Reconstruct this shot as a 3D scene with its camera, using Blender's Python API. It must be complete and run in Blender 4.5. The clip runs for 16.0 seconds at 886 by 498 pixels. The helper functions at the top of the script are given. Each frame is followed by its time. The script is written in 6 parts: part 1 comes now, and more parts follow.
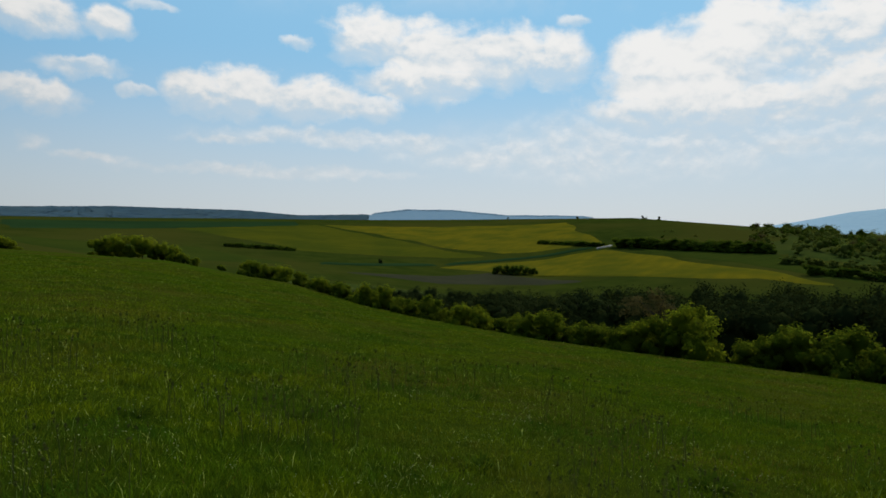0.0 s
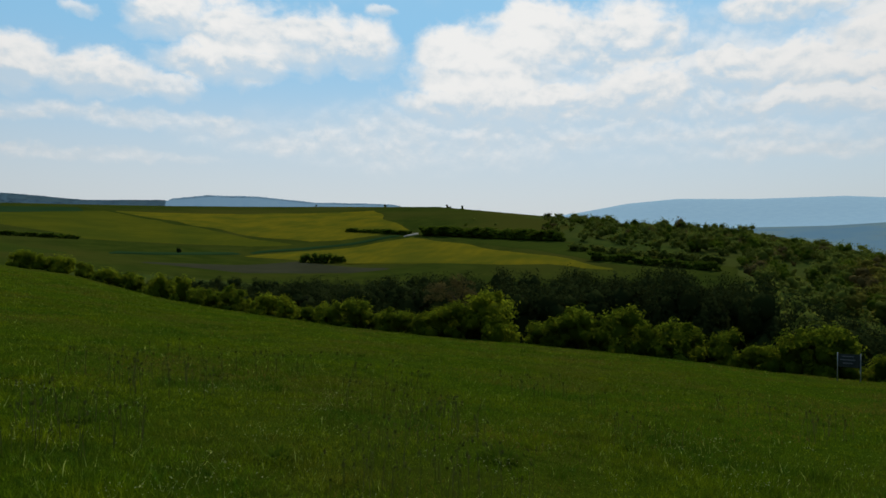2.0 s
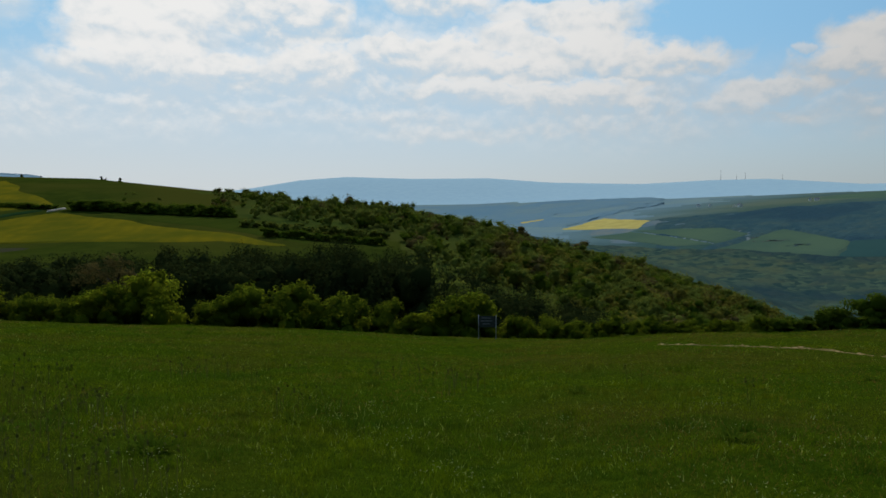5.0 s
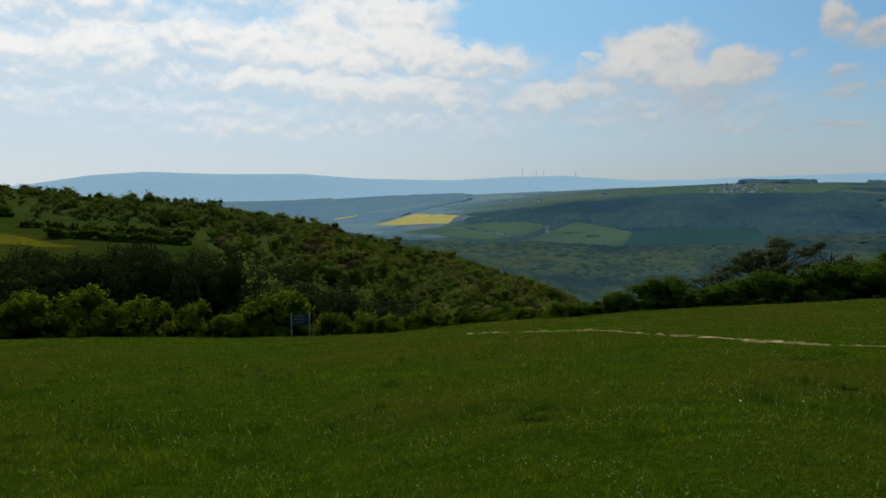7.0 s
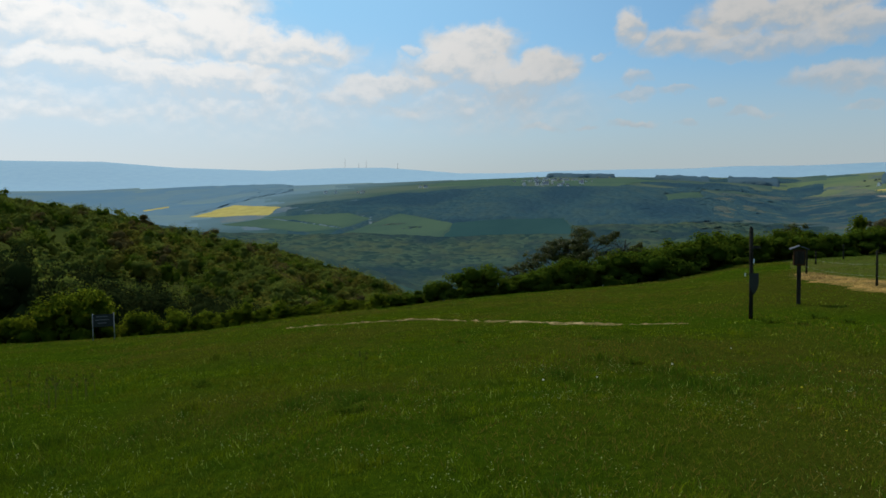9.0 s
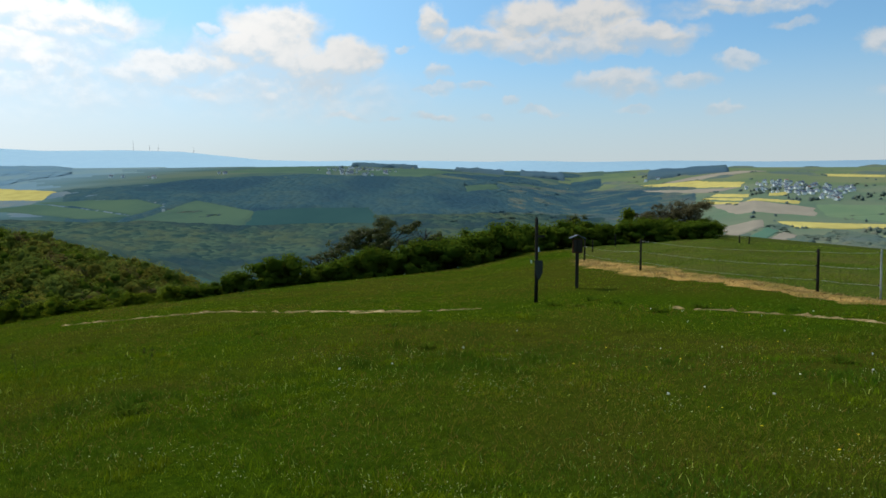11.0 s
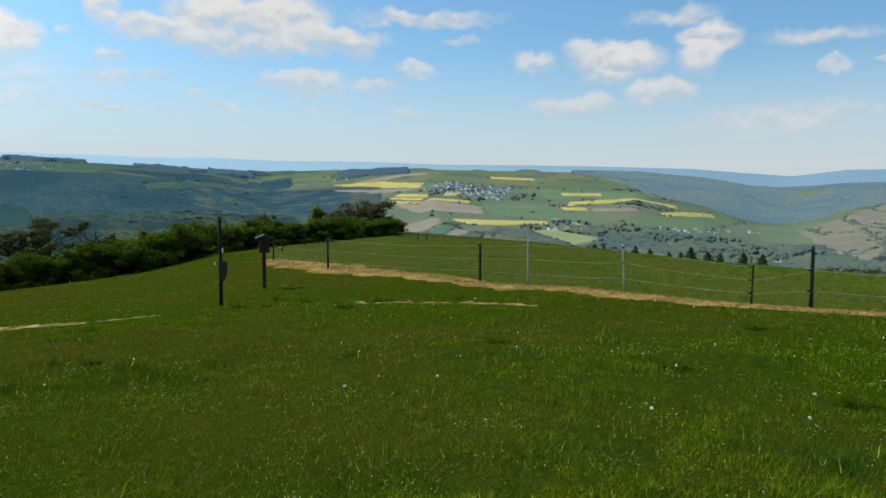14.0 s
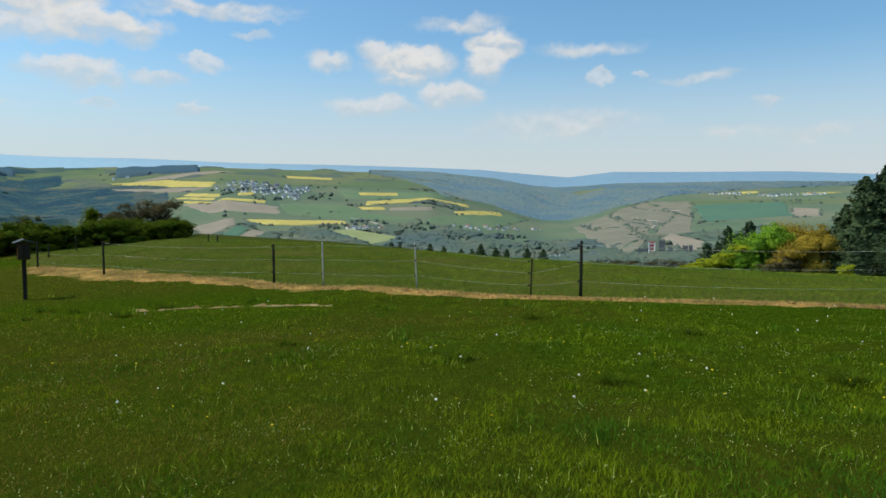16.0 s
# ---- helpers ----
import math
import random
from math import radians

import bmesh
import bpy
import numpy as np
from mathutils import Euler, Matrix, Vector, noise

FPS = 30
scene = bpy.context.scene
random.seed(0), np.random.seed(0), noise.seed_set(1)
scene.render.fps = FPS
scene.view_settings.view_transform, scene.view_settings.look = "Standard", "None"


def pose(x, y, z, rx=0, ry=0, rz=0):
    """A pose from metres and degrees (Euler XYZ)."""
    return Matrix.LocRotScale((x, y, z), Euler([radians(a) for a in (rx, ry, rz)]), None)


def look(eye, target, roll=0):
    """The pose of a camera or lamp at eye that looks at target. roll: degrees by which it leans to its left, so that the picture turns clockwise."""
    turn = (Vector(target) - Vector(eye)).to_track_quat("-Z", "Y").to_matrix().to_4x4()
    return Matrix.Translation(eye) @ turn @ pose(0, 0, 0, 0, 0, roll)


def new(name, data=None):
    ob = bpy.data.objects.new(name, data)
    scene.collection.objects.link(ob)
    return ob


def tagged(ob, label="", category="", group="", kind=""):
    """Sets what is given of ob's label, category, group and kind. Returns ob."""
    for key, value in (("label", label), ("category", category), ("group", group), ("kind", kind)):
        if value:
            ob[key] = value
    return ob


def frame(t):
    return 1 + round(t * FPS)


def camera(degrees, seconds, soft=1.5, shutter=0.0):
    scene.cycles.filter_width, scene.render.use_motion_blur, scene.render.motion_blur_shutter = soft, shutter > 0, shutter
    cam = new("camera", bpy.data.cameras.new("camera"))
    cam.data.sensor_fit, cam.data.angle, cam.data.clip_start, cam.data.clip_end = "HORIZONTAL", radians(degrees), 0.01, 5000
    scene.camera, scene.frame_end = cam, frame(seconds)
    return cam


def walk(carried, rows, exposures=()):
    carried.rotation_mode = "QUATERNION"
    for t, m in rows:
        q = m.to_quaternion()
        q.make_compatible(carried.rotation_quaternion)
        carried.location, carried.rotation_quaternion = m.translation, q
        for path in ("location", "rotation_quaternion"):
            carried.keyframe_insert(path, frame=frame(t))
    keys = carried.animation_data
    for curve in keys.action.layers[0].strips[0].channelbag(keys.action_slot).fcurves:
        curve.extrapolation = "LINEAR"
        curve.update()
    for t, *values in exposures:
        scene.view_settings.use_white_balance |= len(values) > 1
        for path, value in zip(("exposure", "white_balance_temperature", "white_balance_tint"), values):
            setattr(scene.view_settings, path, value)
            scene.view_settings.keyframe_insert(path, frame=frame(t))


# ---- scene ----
EYE = 1.6        # height of the eye over the grass
REACH = 0.42     # the camera is held out at arm's length while its holder turns
cam = camera(64.1, 16.0, soft=1.6)
# seconds, bearing (clockwise from north), pitch, roll
TURNS = [
    (0.0, 0.00, 0.96, 0.73),
    (0.5, 3.77, 0.80, 0.73),
    (1.0, 7.59, 0.63, 0.60),
    (1.5, 11.44, 0.38, 0.56),
    (2.0, 15.42, 0.14, 0.43),
    (2.5, 19.43, -0.14, 0.35),
    (3.0, 23.58, -0.43, 0.31),
    (3.5, 27.88, -0.71, 0.27),
    (4.0, 32.42, -1.12, 0.15),
    (4.5, 37.08, -1.46, 0.19),
    (7.0, 56.36, -2.02, -0.58),
    (7.5, 59.90, -2.27, -0.73),
    (8.0, 63.40, -2.41, -0.90),
    (10.5, 82.16, -3.66, 0.00),
    (11.0, 86.28, -3.84, 0.04),
    (11.5, 90.38, -3.91, -0.04),
    (12.0, 94.55, -3.90, -0.01),
    (12.5, 98.68, -3.89, 0.03),
    (13.0, 102.73, -3.89, 0.04),
    (13.5, 106.80, -3.86, 0.05),
    (14.0, 110.83, -3.86, 0.17),
    (14.5, 114.92, -3.86, 0.21),
    (15.0, 119.01, -3.86, 0.24),
    (15.5, 123.05, -3.90, 0.17),
    (16.0, 127.04, -3.87, 0.01),
]
walk(cam, [(t, pose(REACH * math.sin(radians(b)), REACH * math.cos(radians(b)), EYE, 0, 0, -b)
            @ pose(0, 0, 0, 90 + p, 0, 0) @ pose(0, 0, 0, 0, 0, r)) for t, b, p, r in TURNS],
     exposures=[(0, -0.25), (3.5, -0.27), (4.5, -0.28), (7, -0.16), (7.5, -0.03), (8, -0.06), (10.5, 0.17), (11, 0.34), (11.5, 0.24), (12, 0.18),
                (12.5, 0.32), (13, 0.28), (13.5, 0.26), (14, 0.44), (14.5, 0.4), (15, 0.45), (15.5, 0.38), (16, 0.47)])

# ---- sky, sun ----
SUN_BEARING, SUN_HEIGHT = 44.0, 52.0
GLOW_BEARING = 12.0
world = bpy.data.worlds.new("world")
scene.world = world
world.use_nodes = True
wt = world.node_tree
wt.nodes.clear()


def wire(tree, kind, props=None, **inputs):
    """A node with its inputs set or linked; inputs by name or by i<number>."""
    n = tree.nodes.new(kind)
    for k, v in (props or {}).items():
        setattr(n, k, v)
    for k, v in inputs.items():
        slot = n.inputs[int(k[1:])] if k[0] == "i" and k[1:].isdigit() else n.inputs[k.replace("_", " ")]
        if isinstance(v, bpy.types.NodeSocket):
            tree.links.new(v, slot)
        else:
            slot.default_value = v
    return n


def wmath(op, a, b=0.0, c=0.0):
    return wire(wt, "ShaderNodeMath", {"operation": op}, i0=a, i1=b, i2=c).outputs[0]


def ramp_range(tree, value, a, b, lo=0.0, hi=1.0):
    return wire(tree, "ShaderNodeMapRange", {"interpolation_type": "SMOOTHSTEP"}, i0=value, i1=a, i2=b, i3=lo, i4=hi).outputs[0]


sky = wt.nodes.new("ShaderNodeTexSky")
sky.sky_type, sky.sun_disc = "NISHITA", False
sky.sun_elevation, sky.sun_rotation = radians(SUN_HEIGHT), radians(SUN_BEARING)
sky.altitude, sky.air_density, sky.dust_density, sky.ozone_density = 300, 1.0, 1.2, 1.6
way = wire(wt, "ShaderNodeTexCoord").outputs["Generated"]
xyz = wire(wt, "ShaderNodeSeparateXYZ", i0=way).outputs
bearing_s = wmath("MULTIPLY", wmath("ARCTAN2", xyz[0], xyz[1]), 57.2958)
height_s = wmath("MULTIPLY", wmath("ARCSINE", xyz[2]), 57.2958)
flat = wire(wt, "ShaderNodeCombineXYZ", i0=bearing_s, i1=height_s).outputs[0]
billow = wire(wt, "ShaderNodeTexNoise", Vector=way, Scale=26.0, Detail=8.0, Roughness=0.55)
swell = wire(wt, "ShaderNodeTexNoise", Vector=way, Scale=8.0, Detail=3.0, Roughness=0.5)
warped = wire(wt, "ShaderNodeVectorMath", {"operation": "SUBTRACT"}, i0=billow.outputs["Color"], i1=(0.5, 0.5, 0.5)).outputs[0]
warped = wire(wt, "ShaderNodeVectorMath", {"operation": "MULTIPLY_ADD"}, i0=warped, i1=(2.6, 2.2, 0), i2=flat).outputs[0]
swelled = wire(wt, "ShaderNodeVectorMath", {"operation": "SUBTRACT"}, i0=swell.outputs["Color"], i1=(0.5, 0.5, 0.5)).outputs[0]
warped = wire(wt, "ShaderNodeVectorMath", {"operation": "MULTIPLY_ADD"}, i0=swelled, i1=(2.0, 1.2, 0), i2=warped).outputs[0]
# cumulus, each as bearing, height, half width, half height (degrees), from north round to south-east
CUMULUS = [(-30.4, 16.7, 3.4, 1.39), (-30.2, 11.2, 2.6, 1.07), (-27.3, 13.4, 2.4, 0.7), (-25.7, 16.8, 1.6, 1.14), (-23.7, 12.2, 1.3, 0.48), (-22.5, 18.5, 2, 0.38), (-19.3, 12.6, 2.5, 1.57), (-15.6, 12.9, 3.2, 1.77), (-11.9, 16.9, 1.1, 0.54), (-10.5, 12.5, 4, 1.55), (-6.1, 17.6, 3.3, 1.92), (-6, 12.2, 2.3, 0.88), (-1.7, 14.2, 5.5, 1.47), (-1.1, 16.4, 4.1, 2.21), (4.4, 16.1, 5, 2.21), (8.5, 15.8, 2.9, 2.11), (10.1, 18.5, 1.4, 0.53), (15.5, 15.2, 2.3, 1.82), (15.9, 15.8, 2.6, 1.64), (16.2, 12, 4.2, 1.1), (17, 13.8, 4, 2.02), (20.1, 14.7, 4.9, 3.04), (20.8, 11.8, 8.5, 1.95), (22.7, 17.8, 3.3, 1.55)]
CUMULUS += [(23.5, 16.8, 5, 2.28), (29.9, 16.2, 4.3, 2.72), (30.8, 12.4, 4.3, 2.08), (35.6, 14, 2, 0.93), (37.4, 13.9, 3.4, 1.44), (39.8, 13.2, 4.1, 1.77), (41.5, 17.5, 4.5, 1.2), (42.1, 13.2, 4.7, 2.07), (44.1, 10.7, 7.1, 1.1), (46.1, 12.5, 5.7, 1.24), (46.3, 14.9, 3.1, 1.45), (48.2, 12.2, 4.9, 1.11), (49.1, 10.6, 11, 0.86), (49.8, 13.8, 3.3, 1.35), (50.5, 16.6, 6.9, 1.06), (52.1, 10.2, 6.4, 1.21), (52.8, 15.8, 4.5, 1.37), (53, 14.2, 3.8, 1.43), (53.6, 13.4, 3.5, 1.47), (57.2, 12.3, 3.5, 1.89), (57.4, 9.5, 3, 0.79), (58.6, 12.5, 5.2, 1.37), (63.5, 9.1, 2.2, 0.87), (66.2, 10, 3.7, 1.03)]
CUMULUS += [(68.2, 13, 0.8, 0.46), (71.8, 11.4, 4.4, 1.75), (73.1, 13.3, 3.7, 1.39), (76.6, 10.2, 3.4, 1.48), (79.1, 11.3, 2.4, 1.44), (80.7, 10.5, 0.8, 0.71), (83.3, 12, 0.7, 0.35), (85.5, 13.8, 1.2, 1.26), (85.6, 6.8, 1.5, 0.35), (85.6, 8.8, 1.2, 0.35), (85.6, 10.1, 0.8, 0.57), (85.9, 10.2, 0.9, 0.52), (88.8, 9, 1.4, 0.35), (89.5, 12.6, 3.4, 1.01), (89.7, 6.7, 0.9, 0.31), (92, 7.9, 0.9, 0.35), (93, 13.9, 3.1, 1.65), (94.4, 7, 1.5, 0.39), (95, 11.9, 5.3, 0.84), (97.4, 13.8, 4.1, 1.63), (98.5, 9.6, 1.7, 0.59), (99.6, 9.1, 3, 0.89), (101.1, 7.3, 1.4, 0.34), (101.5, 12.4, 4.4, 1.06)]
CUMULUS += [(105, 9.3, 1.7, 0.58), (107.9, 7.2, 1.3, 0.41), (108.4, 10.4, 1.4, 0.36), (108.8, 10.4, 1.6, 0.52), (118, 10.8, 1.7, 0.76), (121.2, 7.5, 3.2, 0.79), (121.4, 11.7, 1.5, 0.83), (123.7, 9.7, 1.9, 0.59), (124.5, 10.9, 3.5, 1.21), (127.5, 8.3, 2.6, 0.96), (130.4, 10.6, 1.5, 1.05), (130.9, 11.2, 1.4, 0.72), (131.3, 12.2, 1.7, 1.11), (139.3, 9.5, 0.6, 0.38), (139.8, 9.8, 0.7, 0.38), (142.5, 9.6, 0.8, 0.25)]
# veils of thin cloud
VEILS = [(36, 12.5, 18, 5), (55, 9.5, 12, 3.2), (15, 9, 14, 2.5), (75, 8.5, 8, 2), (-30.5, 8, 1, 0.54), (-26.6, 7.4, 2.4, 0.36), (-16.4, 9.3, 3.6, 0.39), (-13.7, 6.9, 10.7, 0.44), (-9.4, 9.7, 8.4, 0.62), (-2.6, 9.6, 3.9, 0.63), (-2.1, 9.1, 3.1, 0.92), (2.9, 8.2, 4.9, 0.89), (7, 9, 5.9, 0.89), (11.7, 8, 7.5, 0.77), (17.5, 8.6, 6.2, 0.77), (23.5, 11.2, 6.6, 1.46), (24, 8.6, 9, 0.89), (26.1, 14.5, 5.6, 3.11), (26.7, 12, 4.8, 1.87), (30.2, 10.2, 5.8, 1.18), (35.5, 8.9, 7.9, 0.66), (39.8, 8.5, 6.5, 0.96), (42.9, 7.5, 10.2, 0.69), (50.2, 7.9, 6.2, 0.83), (57.5, 9, 2.8, 0.7), (67.5, 8.3, 3.3, 0.69), (78.3, 6.7, 1.8, 0.33), (78.7, 6.6, 1.6, 0.31)]
VEILS += [(82, 6.6, 0.9, 0.24), (85.4, 6.8, 1.6, 0.31), (85.5, 8.6, 1.1, 0.35), (109.4, 13.9, 5.3, 0.34), (109.7, 14.4, 5.6, 0.45), (112.2, 12.6, 1.4, 0.26), (112.4, 12.8, 1.3, 0.25), (128.4, 13.8, 3.3, 0.55), (136, 5.8, 5.6, 0.88), (137.2, 6.1, 5.7, 0.87), (138.4, 11.7, 3.5, 0.53), (146.8, 9.1, 2.6, 0.41), (148.5, 5.1, 1.6, 0.37), (151.5, 7.2, 1.1, 0.28), (153.8, 4.9, 4.3, 0.56)]


def nearest(clouds):
    """How far out of the nearest cloud a direction lies (1: its rim)."""
    least = None
    for b, h, w, k in clouds:
        v = wire(wt, "ShaderNodeVectorMath", {"operation": "MULTIPLY_ADD"}, i0=warped, i1=(1 / w, 1 / k, 0), i2=(-b / w, -h / k, 0)).outputs[0]
        n = wire(wt, "ShaderNodeVectorMath", {"operation": "LENGTH"}, i0=v).outputs["Value"]
        least = n if least is None else wmath("SMOOTH_MIN", least, n, 0.3)
    return least


fine_at = wire(wt, "ShaderNodeVectorMath", {"operation": "MULTIPLY_ADD"}, i0=swelled, i1=(0.05, 0.05, 0.05), i2=wire(wt, "ShaderNodeVectorMath", {"operation": "MULTIPLY"}, i0=way, i1=(1.0, 1.0, 1.5)).outputs[0]).outputs[0]
puff = wire(wt, "ShaderNodeTexNoise", Vector=fine_at, Scale=30.0, Detail=9.0, Roughness=0.56).outputs["Fac"]
higher = wire(wt, "ShaderNodeVectorMath", {"operation": "ADD"}, i0=fine_at, i1=(0.0, 0.0, 0.014)).outputs[0]
puff_above = wire(wt, "ShaderNodeTexNoise", Vector=higher, Scale=30.0, Detail=5.0, Roughness=0.5).outputs["Fac"]
rim_in, rim_out = wmath("MULTIPLY_ADD", puff, -1.2, 1.27), wmath("MULTIPLY_ADD", puff, -1.2, 1.97)


def heaps(clouds):
    """Cloud heaps laid before one another from the highest down: how thick, and how far up its own heap a direction lies (-1 to 1)."""
    thick_s, rise = 0.0, 0.0
    for b, h, w, k in sorted(clouds, key=lambda c: -c[1]):
        v = wire(wt, "ShaderNodeVectorMath", {"operation": "MULTIPLY_ADD"}, i0=warped, i1=(1 / w, 1 / k, 0), i2=(-b / w, -h / k, 0)).outputs[0]
        n = wire(wt, "ShaderNodeVectorMath", {"operation": "LENGTH"}, i0=v).outputs["Value"]
        inside = ramp_range(wt, n, rim_in, rim_out, min(1.0, 0.42 + 0.5 * k), 0.0)
        up = wire(wt, "ShaderNodeVectorMath", {"operation": "DOT_PRODUCT"}, i0=v, i1=(0, 1, 0)).outputs["Value"]
        rise = wire(wt, "ShaderNodeMix", {"data_type": "FLOAT"}, i0=inside, i2=rise, i3=up).outputs[0]
        thick_s = wmath("MAXIMUM", thick_s, inside)
    return thick_s, rise


thick, rise = heaps(CUMULUS)
crest_light = wmath("MULTIPLY_ADD", wmath("SUBTRACT", puff, puff_above), 2.6, rise)
thick = wmath("MULTIPLY", thick, ramp_range(wt, crest_light, -0.9, 0.25, 0.5, 1.0))
veil = wmath("MULTIPLY", ramp_range(wt, nearest(VEILS), 1.5, 0.3), ramp_range(wt, puff, 0.25, 0.7, 0.34, 0.86))
# towards the sun the air is milky and clouds are brighter
sunward = wire(wt, "ShaderNodeVectorMath", {"operation": "DOT_PRODUCT"}, i0=way,
               i1=(math.sin(radians(GLOW_BEARING)) * math.cos(radians(SUN_HEIGHT)), math.cos(radians(GLOW_BEARING)) * math.cos(radians(SUN_HEIGHT)), math.sin(radians(SUN_HEIGHT)))).outputs["Value"]
glare = ramp_range(wt, sunward, 0.22, 0.84)
# the same broken cloud goes on overhead and behind
field_noise = wire(wt, "ShaderNodeTexNoise", Vector=way, Scale=4.0, Detail=7.0, Roughness=0.58).outputs["Fac"]
aloft = wmath("MAXIMUM", ramp_range(wt, height_s, 18.0, 27.0), wmath("MAXIMUM", ramp_range(wt, bearing_s, -36, -48), ramp_range(wt, bearing_s, 160, 172)))
rest = wmath("MULTIPLY", ramp_range(wt, field_noise, 0.52, 0.62), wmath("MULTIPLY", aloft, ramp_range(wt, height_s, 3.0, 8.0)))
# low clouds drown in the haze
cover = wmath("MULTIPLY", wmath("MAXIMUM", wmath("MAXIMUM", thick, veil), rest), ramp_range(wt, height_s, 3.0, 13.0, 0.7, 1.0))
haze = ramp_range(wt, height_s, 1.0, wmath("MULTIPLY_ADD", glare, 4.5, 13.0), 1.0, 0.0)
blue = wire(wt, "ShaderNodeMixRGB", {"blend_type": "MULTIPLY"}, i0=1.0, i1=sky.outputs[0], i2=(0.73, 1.02, 1.10, 1)).outputs[0]
milky = wire(wt, "ShaderNodeMixRGB", {}, i0=wmath("MULTIPLY", glare, 0.8), i1=blue, i2=(3.7, 7.4, 10.6, 1)).outputs[0]
rim = wire(wt, "ShaderNodeMixRGB", {}, i0=glare, i1=(4.55, 4.95, 5.25, 1), i2=(9.0, 9.1, 9.0, 1)).outputs[0]
pale = wire(wt, "ShaderNodeMixRGB", {}, i0=wmath("MULTIPLY", haze, 0.9), i1=milky, i2=rim).outputs[0]
lit = wire(wt, "ShaderNodeMixRGB", {}, i0=ramp_range(wt, crest_light, -0.5, 0.75), i1=(6.7, 7.3, 7.7, 1), i2=(8.8, 8.8, 8.7, 1)).outputs[0]
bright = wire(wt, "ShaderNodeVectorMath", {"operation": "SCALE"}, i0=lit, Scale=wmath("MULTIPLY_ADD", glare, 0.57, 0.645)).outputs[0]
heaven = wire(wt, "ShaderNodeMixRGB", {}, i0=cover, i1=pale, i2=bright).outputs[0]
air = wire(wt, "ShaderNodeBackground", Color=heaven, Strength=0.096)
wt.links.new(air.outputs[0], wire(wt, "ShaderNodeOutputWorld").inputs[0])

sun = new("sun", bpy.data.lights.new("sun", "SUN"))
sun.data.energy, sun.data.angle, sun.data.color = 3.0, radians(0.6), (1.0, 0.95, 0.86)
sun.matrix_world = look((150 * math.sin(radians(SUN_BEARING)), 150 * math.cos(radians(SUN_BEARING)), 150 * math.tan(radians(SUN_HEIGHT))), (0, 0, 0))

# ---- the lie of the land ----
# Each landform line is told as (bearing, distance, angle above or below the eye's level).
BREAST = [(-180, 20, -3.4), (-60, 20, -2.3), (-26, 20, -3.7), (0, 20, -7.7), (26, 20, -9.9), (45, 20, -10.8), (66, 20, -9.5),
          (80, 20, -8.5), (93, 20, -7.9), (107, 20, -7.1), (120, 20, -6.85), (138, 20, -6.87), (160, 20, -6.7), (180, 20, -3.4)]
MEADOW_EDGE = [(-180, 100, 0), (-60, 120, 1.0), (-32, 110, 0.46), (-26, 105, 0.09), (-21, 95, -0.27), (-15.8, 85, -1.3), (-12.3, 78, -1.86),
               (-6.5, 66, -3.6), (-2.9, 60, -4.4), (3, 54, -5.4), (7.6, 50, -6.1), (14, 47, -6.8), (20, 45, -7.25), (26, 44, -7.6),
               (38, 43, -8.45), (45, 42, -8.75), (52, 40, -8.7), (58, 38, -8.0), (66, 37, -7.45), (75, 38, -6.6), (82, 40, -6.0),
               (88, 42, -5.3), (93, 45, -4.1), (97, 48, -3.6), (107, 50, -2.75), (119, 48, -3.45), (132, 46, -4.5), (141, 45, -4.95),
               (147, 45, -5.1)]
MEADOW_EDGE += [(159, 45, -5.2), (180, 100, 0)]
DIP = [(-180, 250, 0), (-60, 220, 0.6), (-32, 200, -0.3), (-10, 150, -3.0), (5, 140, -5.8), (20, 140, -8.3), (35, 140, -9.6), (50, 150, -10.6),
       (60, 170, -11.5), (75, 220, -13), (90, 280, -11), (107, 280, -9), (120, 280, -8.5), (140, 280, -8.5), (160, 280, -8), (180, 250, 0)]
FIELD_FOOT = [(-180, 400, 0.5), (-60, 280, 0.9), (-32, 260, 0.1), (-10, 250, -1.4), (0, 250, -2.3), (8, 245, -2.6), (16, 240, -2.3), (24, 235, -2.2),
              (30, 232, -2.4), (37, 230, -2.9), (45, 225, -4.3), (52, 225, -6.0), (60, 230, -7.8), (67, 240, -9.5), (75, 300, -12),
              (90, 420, -11), (107, 450, -9), (120, 450, -8), (140, 450, -8), (160, 450, -8), (180, 400, 0.5)]
NEAR_CREST = [(-180, 800, 2.5), (-60, 700, 2.5), (-32, 700, 2.67), (-17, 720, 2.97), (-6, 720, 3.1), (7, 700, 3.33), (15, 650, 3.4), (21, 560, 2.95),
              (26, 480, 2.55), (30, 450, 1.9), (35, 430, 1.6), (39, 420, 1.2), (44, 400, 0.35), (48, 390, -0.7), (52, 380, -1.8),
              (56, 365, -2.5), (60, 350, -3.8), (65, 330, -5.4), (70, 330, -7.8), (75, 400, -9.5), (90, 600, -9), (107, 700, -7),
              (120, 700, -6.2), (140, 700, -6.5), (160, 700, -6), (180, 800, 2.5)]
VALLEY = [(-180, 1200, 2.2), (-32, 1100, 2.0), (15, 1000, 2.2), (21, 950, 0.5), (26, 900, -1), (35, 900, -3), (44, 900, -4), (52, 900, -5),
          (60, 900, -6.5), (70, 900, -7.3), (80, 950, -6.3), (90, 1000, -5), (100, 1100, -4.6), (107, 1100, -4.6), (120, 1100, -4.7),
          (135, 1100, -4.9), (145, 1000, -4.9), (160, 1000, -4.5), (180, 1200, 2.2)]
